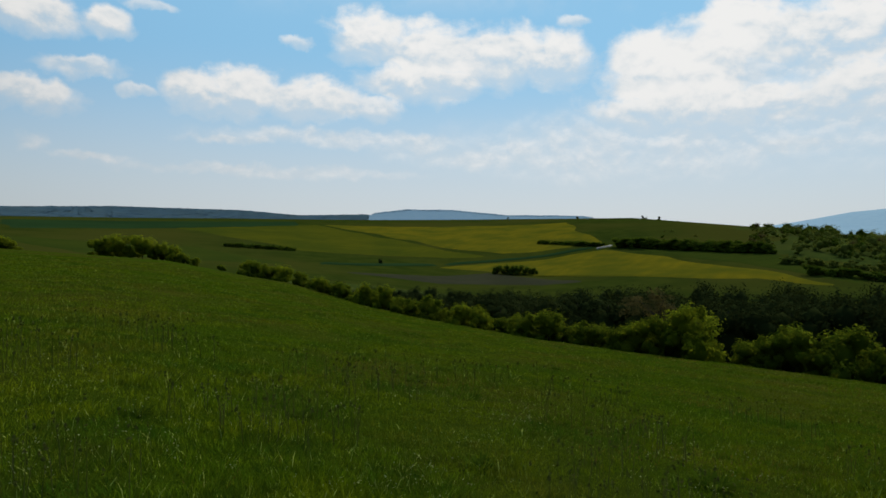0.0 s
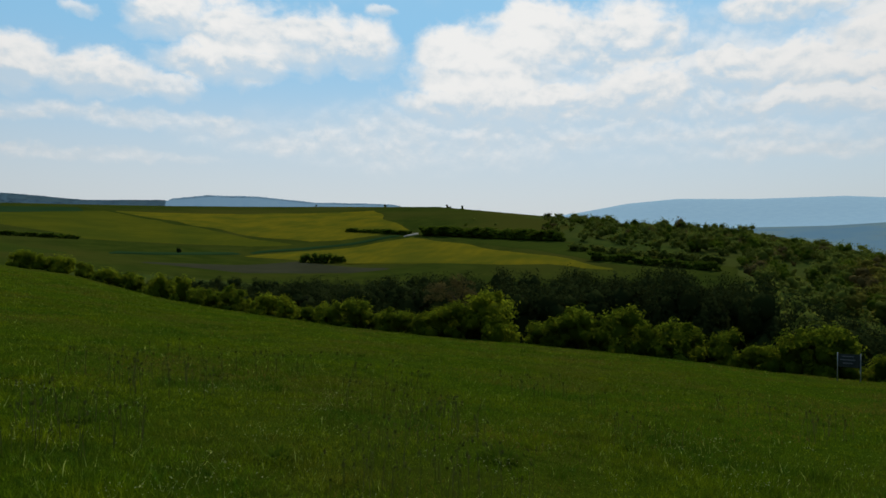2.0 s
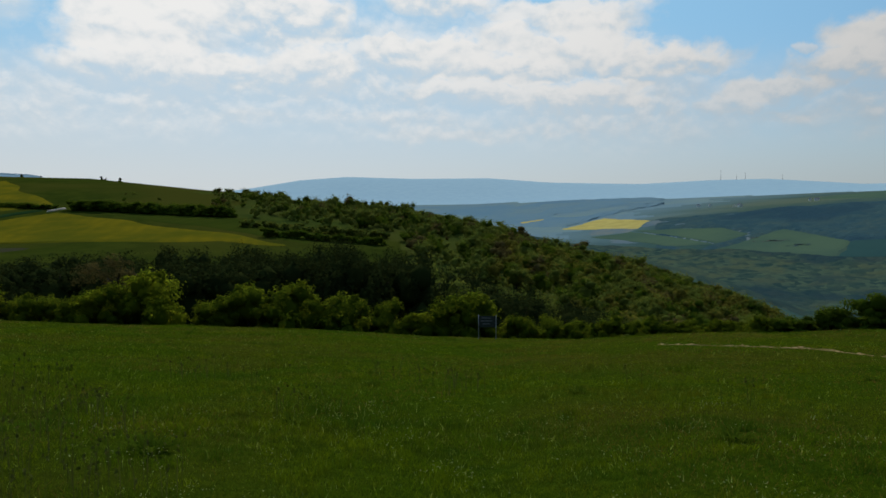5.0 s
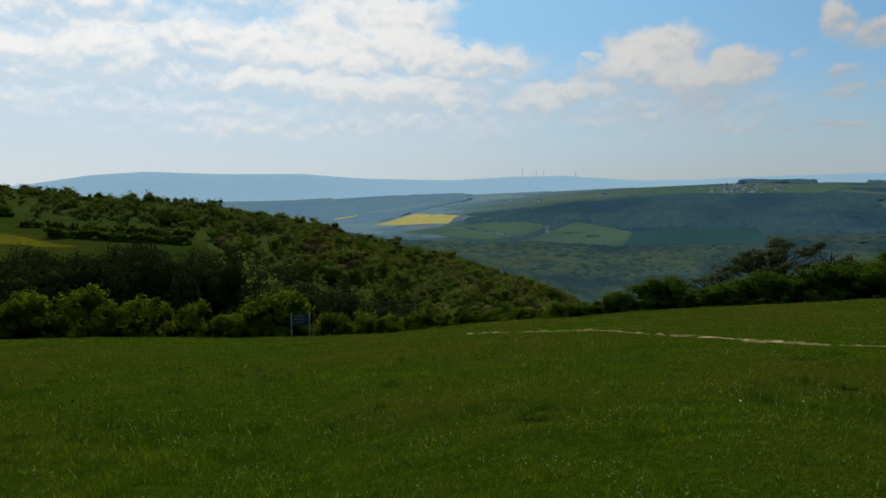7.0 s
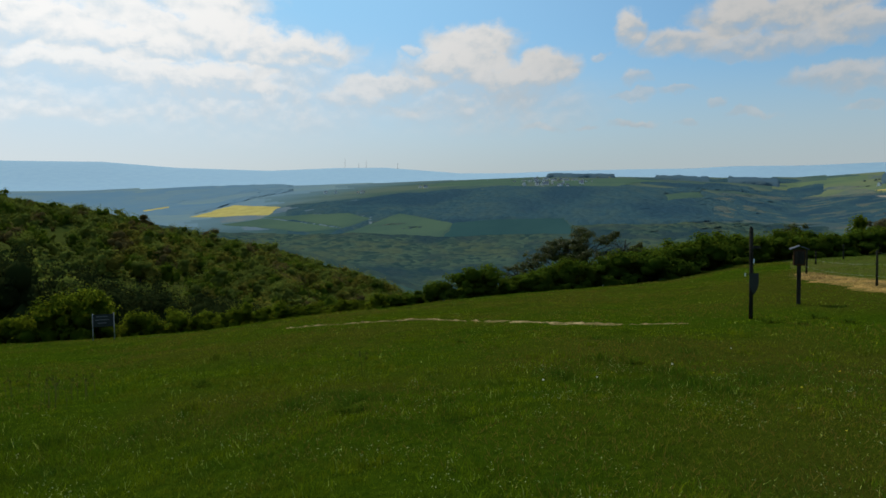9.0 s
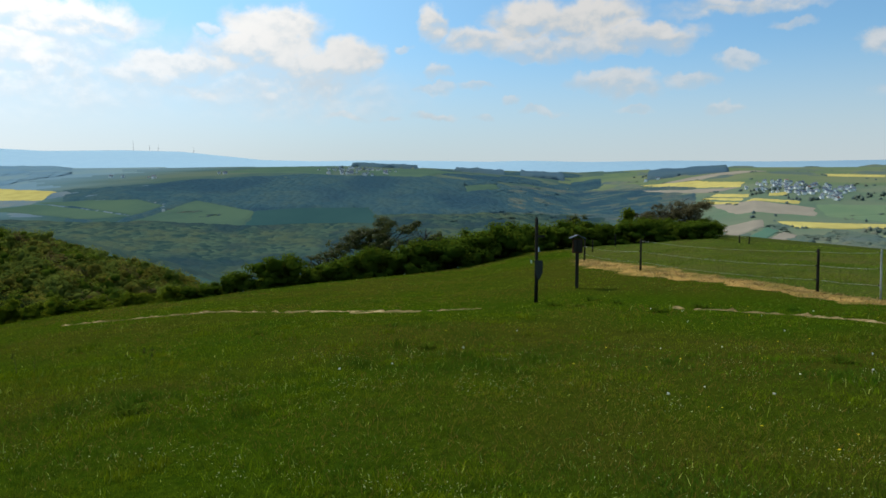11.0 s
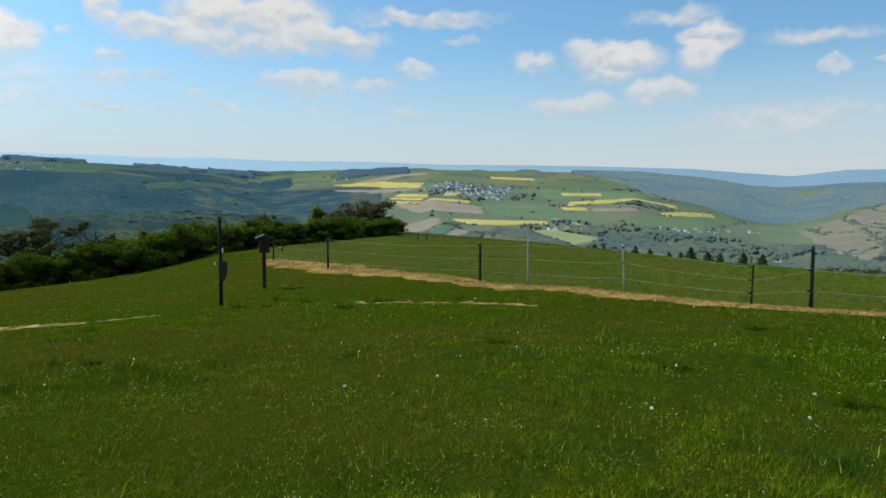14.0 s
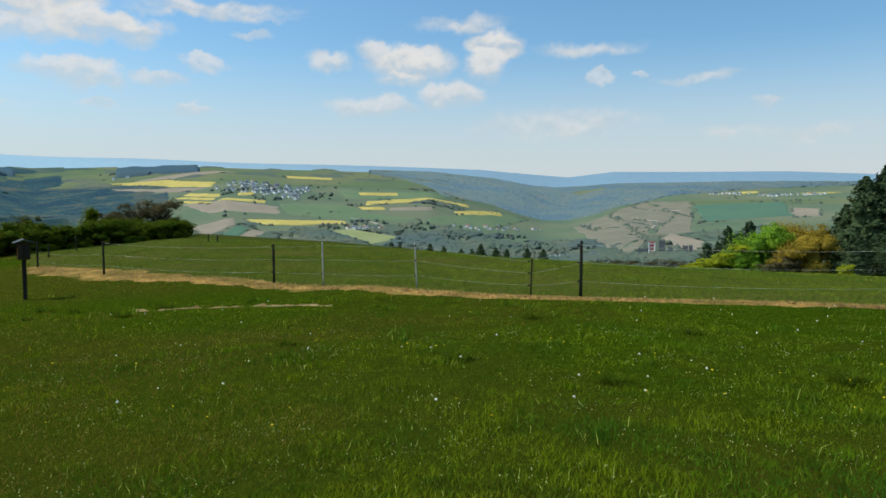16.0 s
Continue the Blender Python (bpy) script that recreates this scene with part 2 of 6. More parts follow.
PLATEAU_EDGE = [(-180, 2200, 2.3), (-32, 2100, 2.5), (15, 2100, 2.3), (26, 2400, 0), (44, 2300, 0.2), (52, 2200, 0.5), (60, 2000, 0.9), (66, 2000, 1.5),
                (75, 2000, 2.1), (85, 2000, 1.9), (90, 2100, 1.3), (97, 2500, 0.6), (103, 2300, 0.9), (110, 2000, 1.3), (118, 2000, 1.1),
                (126, 2000, 0.8), (129, 2100, 0.3), (131, 2180, -0.1), (133, 2300, -0.5), (135, 2420, -0.8), (137, 2440, -0.85), (139, 2380, -0.65), (141, 2300, -0.4), (147, 2200, -0.2), (160, 2200, -0.1), (180, 2200, 2.3)]
FAR_PLATEAU = [(-180, 3300, 2.6), (-32, 3300, 2.6), (15, 3300, 2.5), (26, 3400, 1.7), (44, 3400, 2.0), (52, 3300, 2.3), (60, 3200, 2.4), (70, 3100, 2.65),
               (80, 3000, 2.85), (90, 3200, 2.5), (97, 3400, 2.3), (107, 3200, 2.6), (118, 3200, 2.4), (126, 3200, 2.2), (131, 3320, 1.7), (134, 3400, 1.2), (136, 3420, 1.05), (138, 3380, 1.08),
               (141, 3300, 1.2), (150, 3300, 1.3), (160, 3300, 1.2), (180, 3300, 2.6)]
HORIZON = [(-180, 3.3), (-60, 3.3), (-32, 3.25), (-25, 3.6), (-16, 3.63), (-11.5, 3.35), (-6, 3.55), (-3, 3.93), (0.7, 3.94), (5, 3.57),
           (10, 3.55), (18, 3.2), (22, 2.4), (26.5, 3.1), (30, 3.75), (33.7, 4.08), (39, 3.97), (45, 4.03), (50, 3.65), (57, 3.45),
           (62, 3.65), (66, 3.65), (70, 3.3), (72, 3.1), (76, 3.03), (80, 3.12), (85, 3.15), (90, 3.1), (93, 3.18), (98, 3.05),
           (104, 3.05), (111, 2.83), (118, 2.78), (122, 2.7), (130, 2.45), (137, 1.85), (140.5, 2.25), (145, 2.2), (153, 2.13), (159, 1.8)]
HORIZON += [(180, 3.3)]
LINES = [BREAST, MEADOW_EDGE, DIP, FIELD_FOOT, NEAR_CREST, VALLEY, PLATEAU_EDGE, FAR_PLATEAU, [(b, 4500, a) for b, a in HORIZON]]
EYE_Z = 1.6


def line_at(line, bearing):
    """Distance and height of a landform line at a bearing (degrees)."""
    b, d, a = np.array(line).T
    dist = np.interp(bearing, b, d)
    return dist, EYE_Z + dist * np.tan(np.radians(np.interp(bearing, b, a)))


def land(x, y):
    """The height of the ground at plan positions x, y (arrays or numbers)."""
    x, y = np.asarray(x, float), np.asarray(y, float)
    bearing, dist = np.degrees(np.arctan2(x, y)), np.hypot(x, y)
    ds, zs = [np.zeros_like(dist)], [np.zeros_like(dist)]
    for line in LINES:
        d, z = line_at(line, bearing)
        ds.append(d), zs.append(z)
    ds.append(np.full_like(dist, 5200.0)), zs.append(zs[-1] - 60)
    ds, zs = np.array(ds), np.array(zs)
    # slopes at the lines (harmonic means keep crests crests), then cubic pieces between them
    h = np.diff(ds, axis=0)
    g = np.diff(zs, axis=0) / h
    m = np.zeros_like(zs)
    same = g[:-1] * g[1:] > 0
    m[1:-1] = np.where(same, 2 * g[:-1] * g[1:] / np.where(same, g[:-1] + g[1:], 1), 0)
    m[0], m[-1] = g[0], g[-1]
    out = zs[-1].copy()
    for k in range(len(h)):
        inside = (dist >= ds[k]) & (dist < ds[k + 1])
        u = np.clip((dist - ds[k]) / h[k], 0, 1)
        piece = ((1 + 2 * u) * (1 - u) ** 2 * zs[k] + u * (1 - u) ** 2 * h[k] * m[k]
                 + u * u * (3 - 2 * u) * zs[k + 1] + u * u * (u - 1) * h[k] * m[k + 1])
        out = np.where(inside, piece, out)
    # spurs and hollows on the far wooded slopes
    where = np.interp(bearing, [121, 127, 142, 147], [0, 1, 1, 0]) * np.interp(dist, [2350, 2600, 2950, 3250], [0, 1, 1, 0])
    return out + 15 * where * (np.sin(np.radians(bearing * 27) + dist * 0.003) + 0.5 * np.sin(np.radians(bearing * 58) - dist * 0.005))


def place(bearing, dist):
    """A point of the ground, by bearing and distance."""
    x, y = dist * math.sin(radians(bearing)), dist * math.cos(radians(bearing))
    return Vector((x, y, float(land(x, y))))


# ---- end of the lie ----
# ---- materials ----
def material(name, rough=0.9, gloss=0.0):
    m = bpy.data.materials.new(name)
    m.use_nodes = True
    t = m.node_tree
    p = t.nodes["Principled BSDF"]
    p.inputs["Roughness"].default_value = rough
    p.inputs["Specular IOR Level"].default_value = gloss
    return m, t, p


def mixed(t, fac, a, b, blend="MIX"):
    a = (*a, 1) if isinstance(a, tuple) and len(a) == 3 else a
    b = (*b, 1) if isinstance(b, tuple) and len(b) == 3 else b
    return wire(t, "ShaderNodeMixRGB", {"blend_type": blend}, i0=fac, i1=a, i2=b).outputs[0]


def noised(t, scale, detail=4.0, rough=0.55, stretch=None, coords="Object"):
    c = wire(t, "ShaderNodeTexCoord").outputs[coords]
    if stretch:
        c = wire(t, "ShaderNodeVectorMath", {"operation": "MULTIPLY"}, i0=c, i1=stretch).outputs[0]
    return wire(t, "ShaderNodeTexNoise", Vector=c, Scale=scale, Detail=detail, Roughness=rough).outputs["Fac"]


def earthy(name, a, b, c, fine, broad, rough=0.95, bump=0.0, stretch=None, cut=(0.35, 0.65)):
    """Two-scale variation between three colours."""
    m, t, p = material(name, rough)
    f = ramp_range(t, noised(t, fine, 5.0, 0.6, stretch), *cut)
    g = ramp_range(t, noised(t, broad, 3.0, 0.5, stretch), 0.4, 0.65)
    col = mixed(t, g, mixed(t, f, a, b), c)
    t.links.new(col, p.inputs["Base Color"])
    if bump:
        t.links.new(wire(t, "ShaderNodeBump", Height=noised(t, fine, 6.0, 0.7), Strength=bump, Distance=0.1).outputs[0], p.inputs["Normal"])
    return m


def leafy(name, a, b, glow=(0.12, 0.2, 0.02), through_share=0.35, rough=0.55, patch=0.5, gloss=0.04):
    """Leaves or blades: colour by piece and by plant, some light passes through."""
    m, t, p = material(name, rough, gloss)
    isle = wire(t, "ShaderNodeNewGeometry").outputs["Random Per Island"]
    plant = wire(t, "ShaderNodeObjectInfo").outputs["Random"]
    col = mixed(t, isle, a, b)
    col = mixed(t, wmul(t, plant, 0.45), col, tuple(0.5 * x + 0.5 * y for x, y in zip(b, glow)))
    broad = ramp_range(t, noised(t, patch, 3.0), 0.35, 0.7)
    col = mixed(t, wmul(t, broad, 0.4), col, tuple(0.72 * x for x in a))
    t.links.new(col, p.inputs["Base Color"])
    tr = wire(t, "ShaderNodeBsdfTranslucent", Color=mixed(t, isle, tuple(1.2 * x for x in b), (*glow, 1)))
    mx = wire(t, "ShaderNodeMixShader", i0=through_share, i1=p.outputs[0], i2=tr.outputs[0])
    t.links.new(mx.outputs[0], t.nodes["Material Output"].inputs["Surface"])
    return m


def wmul(t, a, b):
    return wire(t, "ShaderNodeMath", {"operation": "MULTIPLY"}, i0=a, i1=b).outputs[0]


def meadow_blades(name="grass_blades", lift=0.0):
    """Grass: green by blade, drifts of yellow-green, deep green and reddish sorrel over the meadow, lusher towards the fence."""
    m, t, p = material(name, 0.7, 0.0)
    isle = wire(t, "ShaderNodeNewGeometry").outputs["Random Per Island"]
    col = mixed(t, ramp_range(t, isle, 0.0, 1.0), (0.056, 0.106, 0.003), (0.112, 0.166, 0.005))
    fresh = ramp_range(t, noised(t, 0.34, 5.0, 0.6), 0.42, 0.58)
    col = mixed(t, wmul(t, fresh, 0.7), col, (0.170, 0.190, 0.004))
    deep = ramp_range(t, noised(t, 0.55, 5.0, 0.62), 0.50, 0.61)
    col = mixed(t, wmul(t, deep, 0.8), col, (0.020, 0.074, 0.006))
    tuft = ramp_range(t, noised(t, 2.4, 4.0, 0.62), 0.50, 0.62)
    col = mixed(t, wmul(t, tuft, 0.75), col, (0.018, 0.046, 0.005))
    sorrel = ramp_range(t, noised(t, 0.20, 5.0, 0.68), 0.50, 0.63)
    col = mixed(t, wmul(t, sorrel, wire(t, "ShaderNodeMath", {"operation": "MULTIPLY_ADD"}, i0=isle, i1=0.6, i2=0.25).outputs[0]), col, (0.165, 0.120, 0.014))
    # highlights and glints painted on by blade: some brighter, a few near white
    bright = ramp_range(t, isle, 0.86, 0.93)
    col = mixed(t, wmul(t, bright, 0.5), col, (0.19, 0.25, 0.014))
    pale = ramp_range(t, isle, 0.962, 0.966)
    col = mixed(t, wmul(t, pale, 0.75), col, (0.44, 0.47, 0.10))
    lush = ramp_range(t, wire(t, "ShaderNodeSeparateXYZ", i0=wire(t, "ShaderNodeTexCoord").outputs["Object"]).outputs[1], 2.0, -9.0)
    col = mixed(t, wmul(t, lush, 0.3), col, (0.030, 0.120, 0.010))
    if lift:
        col = mixed(t, lift, col, (0.18, 0.20, 0.035))
    t.links.new(col, p.inputs["Base Color"])
    # thin round stems: the light falls on them partly from above
    up = wire(t, "ShaderNodeVectorMath", {"operation": "MULTIPLY_ADD"}, i0=wire(t, "ShaderNodeNewGeometry").outputs["Normal"], i1=(0.5, 0.5, 0.5), i2=(0, 0, 0.75)).outputs[0]
    t.links.new(wire(t, "ShaderNodeVectorMath", {"operation": "NORMALIZE"}, i0=up).outputs[0], p.inputs["Normal"])
    tr = wire(t, "ShaderNodeBsdfTranslucent", Color=mixed(t, 0.5, col, (0.12, 0.17, 0.004)))
    t.links.new(wire(t, "ShaderNodeMixShader", i0=0.22, i1=p.outputs[0], i2=tr.outputs[0]).outputs[0], t.nodes["Material Output"].inputs["Surface"])
    return m


M = {}
M["sward"] = earthy("sward", (0.024, 0.046, 0.002), (0.042, 0.066, 0.003), (0.046, 0.050, 0.005), 9.0, 0.12, bump=1.0)
M["pasture_sward"] = earthy("pasture_sward", (0.044, 0.060, 0.009), (0.060, 0.076, 0.012), (0.068, 0.068, 0.015), 6.0, 0.15, bump=0.8)
M["blades"] = meadow_blades()
M["grazed"] = meadow_blades("grazed_blades", 0.25)
M["stalks"] = leafy("grass_stalks", (0.035, 0.05, 0.008), (0.065, 0.075, 0.015), (0.11, 0.11, 0.03), 0.3, 0.8, gloss=0.0)
M["sorrel"] = leafy("sorrel_stalks", (0.13, 0.088, 0.014), (0.20, 0.150, 0.028), (0.24, 0.18, 0.03), 0.3, 0.8, gloss=0.0)
# pale flower heads; the tone also stands for glints on the grass
M["heads"] = leafy("flower_heads_glints", (0.24, 0.27, 0.07), (0.52, 0.52, 0.24), (0.55, 0.53, 0.22), 0.3, 0.7, gloss=0.0)
M["rough_grass"] = earthy("rough_grass", (0.02072, 0.03108, 0.00444), (0.03256, 0.04292, 0.00592), (0.04292, 0.0444, 0.0074), 0.09, 0.009)
M["wood_floor"] = earthy("wood_floor", (0.024, 0.038, 0.008), (0.04, 0.054, 0.010), (0.046, 0.054, 0.011), 0.2, 0.02)
# far greens: distance haze is mixed into the base colours
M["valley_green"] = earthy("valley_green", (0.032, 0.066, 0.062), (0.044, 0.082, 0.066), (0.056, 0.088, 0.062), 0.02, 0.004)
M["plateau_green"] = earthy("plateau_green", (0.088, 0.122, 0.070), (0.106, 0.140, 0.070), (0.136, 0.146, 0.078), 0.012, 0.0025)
# rim_green darkens plateau_green for cloud shade, vale_green lightens valley_green for sun
M["rim_green"] = earthy("plateau_green_shaded", (0.046, 0.080, 0.072), (0.062, 0.096, 0.072), (0.088, 0.112, 0.078), 0.012, 0.004)
M["vale_green"] = earthy("valley_green_lit", (0.088, 0.125, 0.084), (0.106, 0.142, 0.086), (0.132, 0.148, 0.094), 0.012, 0.004)
M["bush"] = leafy("bush_leaves", (0.034, 0.058, 0.004), (0.086, 0.116, 0.008), (0.23, 0.25, 0.015), 0.48, gloss=0.0)
# darker copy of bush: shade on the hedge is put into the leaf colour
M["dark_bush"] = leafy("shaded_bush_leaves", (0.028, 0.052, 0.005), (0.062, 0.094, 0.009), (0.14, 0.17, 0.012), 0.36, gloss=0.0)
M["russet"] = leafy("russet_leaves", (0.0675, 0.054, 0.0189), (0.108, 0.0837, 0.027), (0.162, 0.1215, 0.03375), 0.3, gloss=0.0)
M["olive"] = leafy("olive_leaves", (0.03, 0.035, 0.012), (0.06, 0.065, 0.015), (0.10, 0.11, 0.02), 0.3)
M["umber"] = leafy("umber_leaves", (0.062, 0.054, 0.026), (0.10, 0.086, 0.040), (0.14, 0.12, 0.05), 0.34, gloss=0.0)
M["lime"] = leafy("lime_leaves", (0.14, 0.19, 0.008), (0.28, 0.29, 0.012), (0.36, 0.38, 0.02), 0.3)
M["maple"] = leafy("maple_leaves", (0.08, 0.18, 0.015), (0.17, 0.30, 0.02), (0.28, 0.42, 0.03), 0.35)
M["amber"] = leafy("amber_leaves", (0.17, 0.13, 0.02), (0.32, 0.22, 0.03), (0.40, 0.31, 0.04), 0.35, gloss=0.0)
M["spruce"] = leafy("spruce_needles", (0.026, 0.046, 0.022), (0.060, 0.088, 0.040), (0.08, 0.11, 0.04), 0.15, gloss=0.0)
M["fresh"] = leafy("fresh_leaves", (0.075, 0.100, 0.006), (0.14, 0.165, 0.010), (0.30, 0.32, 0.015), 0.5, gloss=0.0)
M["scrub"] = leafy("scrub_leaves", (0.066, 0.090, 0.016), (0.118, 0.138, 0.024), (0.20, 0.215, 0.032), 0.36, patch=0.02, gloss=0.0)
M["spring_scrub"] = leafy("spring_scrub_leaves", (0.085, 0.082, 0.014), (0.15, 0.135, 0.022), (0.21, 0.19, 0.028), 0.36, patch=0.02, gloss=0.0)
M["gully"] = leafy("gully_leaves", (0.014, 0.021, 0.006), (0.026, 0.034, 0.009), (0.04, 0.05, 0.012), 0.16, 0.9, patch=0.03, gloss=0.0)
M["bark"] = earthy("bark", (0.03, 0.024, 0.018), (0.06, 0.05, 0.038), (0.045, 0.045, 0.033), 9.0, 1.5, bump=0.8, stretch=(1, 1, 0.25))
M["straw"] = earthy("straw", (0.27, 0.155, 0.042), (0.40, 0.245, 0.075), (0.16, 0.115, 0.028), 7.0, 0.9, bump=0.8)
M["straws"] = leafy("straws", (0.20, 0.125, 0.04), (0.34, 0.22, 0.08), (0.38, 0.27, 0.10), 0.15, 0.7)
M["dirt"] = earthy("dirt", (0.2, 0.1375, 0.05625), (0.4, 0.2875, 0.1375), (0.15, 0.1125, 0.04375), 5.0, 0.9, bump=0.8)
M["old_wood"] = earthy("old_wood", (0.022, 0.018, 0.014), (0.045, 0.038, 0.03), (0.03, 0.03, 0.022), 14.0, 2.0, bump=0.6, stretch=(1, 1, 0.12))
M["box_wood"] = earthy("box_wood", (0.045, 0.024, 0.012), (0.075, 0.042, 0.022), (0.055, 0.034, 0.02), 14.0, 2.0, bump=0.5, stretch=(1, 1, 0.15))
M["pale_metal"] = earthy("pale_metal", (0.30, 0.30, 0.28), (0.40, 0.40, 0.37), (0.27, 0.27, 0.24), 12.0, 2.0, 0.55)
M["tape"] = earthy("fence_tape", (0.34, 0.36, 0.28), (0.42, 0.43, 0.34), (0.3, 0.32, 0.25), 20.0, 2.0, 0.6)
M["plate"] = earthy("sign_plate", (0.032, 0.035, 0.030), (0.046, 0.050, 0.042), (0.038, 0.042, 0.036), 9.0, 2.0, 0.45)
M["plate_white"] = earthy("white_plate", (0.75, 0.76, 0.76), (0.82, 0.82, 0.82), (0.7, 0.7, 0.7), 9.0, 2.0, 0.5)
M["plastic"] = earthy("black_plastic", (0.012, 0.012, 0.012), (0.02, 0.02, 0.02), (0.015, 0.015, 0.015), 9.0, 2.0, 0.4)
M["seed"] = leafy("seed_heads", (0.70, 0.66, 0.54), (0.82, 0.78, 0.66), (0.82, 0.78, 0.66), 0.4, 0.8)
M["petal"] = leafy("yellow_petals", (0.7, 0.45, 0.01), (0.8, 0.58, 0.02), (0.8, 0.6, 0.05), 0.3, 0.6)
M["dock"] = leafy("dock_leaves", (0.035, 0.062, 0.004), (0.055, 0.085, 0.006), (0.09, 0.13, 0.01), 0.35, 0.8, gloss=0.0)



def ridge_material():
    m, t, p = material("hazed_ridge", 1.0)
    # distance haze is put into the base tones, palest towards the north-east
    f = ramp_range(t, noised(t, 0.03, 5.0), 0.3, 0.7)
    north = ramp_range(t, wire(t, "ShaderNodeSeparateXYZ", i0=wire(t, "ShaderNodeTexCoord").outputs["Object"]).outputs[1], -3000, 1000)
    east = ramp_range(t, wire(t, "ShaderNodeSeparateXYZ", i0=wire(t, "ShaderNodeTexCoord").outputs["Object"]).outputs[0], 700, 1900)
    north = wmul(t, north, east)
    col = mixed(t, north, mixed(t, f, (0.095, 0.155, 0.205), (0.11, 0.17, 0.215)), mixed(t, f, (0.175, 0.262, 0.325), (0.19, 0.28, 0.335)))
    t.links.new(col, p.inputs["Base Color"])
    # the haze tone also glows, a stand-in for lit air
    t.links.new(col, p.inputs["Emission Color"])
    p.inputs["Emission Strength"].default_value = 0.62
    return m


M["hazed_ridge"] = ridge_material()
M["ridge_wood"] = M["hazed_ridge"]
# slopes coloured as seen through distance haze
M["haze_wood"] = earthy("hazed_slopes", (0.12, 0.185, 0.22), (0.135, 0.20, 0.22), (0.15, 0.21, 0.205), 0.02, 0.003)


def hazed(mat):
    """Land whose colour passes into painted bluish haze towards the far valley floor."""
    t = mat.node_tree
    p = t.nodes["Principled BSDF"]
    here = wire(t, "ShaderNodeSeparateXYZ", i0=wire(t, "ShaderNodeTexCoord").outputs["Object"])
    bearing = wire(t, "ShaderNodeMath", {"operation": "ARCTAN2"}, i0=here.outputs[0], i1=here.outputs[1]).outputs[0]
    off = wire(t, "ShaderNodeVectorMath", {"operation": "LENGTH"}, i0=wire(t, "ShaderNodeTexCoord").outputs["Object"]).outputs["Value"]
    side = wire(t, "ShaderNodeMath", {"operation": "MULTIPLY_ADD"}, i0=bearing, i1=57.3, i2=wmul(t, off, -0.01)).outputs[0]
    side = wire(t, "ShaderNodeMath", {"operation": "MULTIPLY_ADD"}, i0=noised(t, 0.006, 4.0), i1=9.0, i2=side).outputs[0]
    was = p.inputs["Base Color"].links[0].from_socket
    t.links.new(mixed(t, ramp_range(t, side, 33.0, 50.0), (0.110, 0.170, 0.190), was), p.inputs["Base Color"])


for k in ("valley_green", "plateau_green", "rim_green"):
    hazed(M[k])


def woodland(name, a, b, c, d, crown=0.0):
    """Far tree cover: each crown between two tones, drifts of a third and stands of a fourth; a closed roof has crowns of that width."""
    m, t, p = material(name, 1.0)
    isle = wire(t, "ShaderNodeNewGeometry").outputs["Random Per Island"]
    if crown:
        swayed = wire(t, "ShaderNodeVectorMath", {"operation": "MULTIPLY_ADD"}, i0=wire(t, "ShaderNodeTexNoise", Scale=0.06, Detail=3.0, Vector=wire(t, "ShaderNodeTexCoord").outputs["Object"]).outputs["Color"], i1=(crown, crown, crown), i2=wire(t, "ShaderNodeTexCoord").outputs["Object"]).outputs[0]
        cell = wire(t, "ShaderNodeTexVoronoi", {"voronoi_dimensions": "2D"}, Vector=swayed, Scale=1.0 / crown)
        isle = wire(t, "ShaderNodeSeparateColor", i0=cell.outputs["Color"]).outputs[0]
    col = mixed(t, isle, a, b)
    col = mixed(t, wmul(t, ramp_range(t, noised(t, 0.02, 4.0), 0.42, 0.62), wire(t, "ShaderNodeMath", {"operation": "MULTIPLY_ADD"}, i0=isle, i1=0.6, i2=0.4).outputs[0]), col, c)
    col = mixed(t, wmul(t, ramp_range(t, noised(t, 0.005, 4.0), 0.48, 0.62), 0.75), col, d)
    t.links.new(col, p.inputs["Base Color"])
    # normals are bent upward, evening out the shade on crowns as haze does
    up = wire(t, "ShaderNodeVectorMath", {"operation": "MULTIPLY_ADD"}, i0=wire(t, "ShaderNodeNewGeometry").outputs["Normal"], i1=(0.28, 0.28, 0.28), i2=(0, 0, 0.85)).outputs[0]
    up = wire(t, "ShaderNodeVectorMath", {"operation": "NORMALIZE"}, i0=up).outputs[0]
    if crown:
        dome = wire(t, "ShaderNodeMath", {"operation": "SUBTRACT"}, i0=1.0, i1=cell.outputs["Distance"]).outputs[0]
        up = wire(t, "ShaderNodeBump", Height=dome, Strength=0.45, Distance=crown * 0.5, Normal=up).outputs[0]
    t.links.new(up, p.inputs["Normal"])
    return m


# distance haze is put into these tones, cloud shade into far_wood and dark_wood
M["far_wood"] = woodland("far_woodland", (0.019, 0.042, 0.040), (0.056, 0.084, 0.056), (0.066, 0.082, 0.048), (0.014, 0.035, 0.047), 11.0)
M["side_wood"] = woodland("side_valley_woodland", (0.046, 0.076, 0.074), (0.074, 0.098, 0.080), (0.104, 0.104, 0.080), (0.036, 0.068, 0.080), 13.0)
M["dark_wood"] = woodland("shaded_woodland", (0.028, 0.062, 0.076), (0.038, 0.074, 0.082), (0.046, 0.078, 0.076), (0.022, 0.050, 0.070), 15.0)
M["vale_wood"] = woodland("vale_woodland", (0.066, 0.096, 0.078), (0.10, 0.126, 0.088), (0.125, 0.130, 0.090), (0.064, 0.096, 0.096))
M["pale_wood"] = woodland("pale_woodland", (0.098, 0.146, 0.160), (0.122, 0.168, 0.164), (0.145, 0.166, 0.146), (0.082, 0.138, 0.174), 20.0)
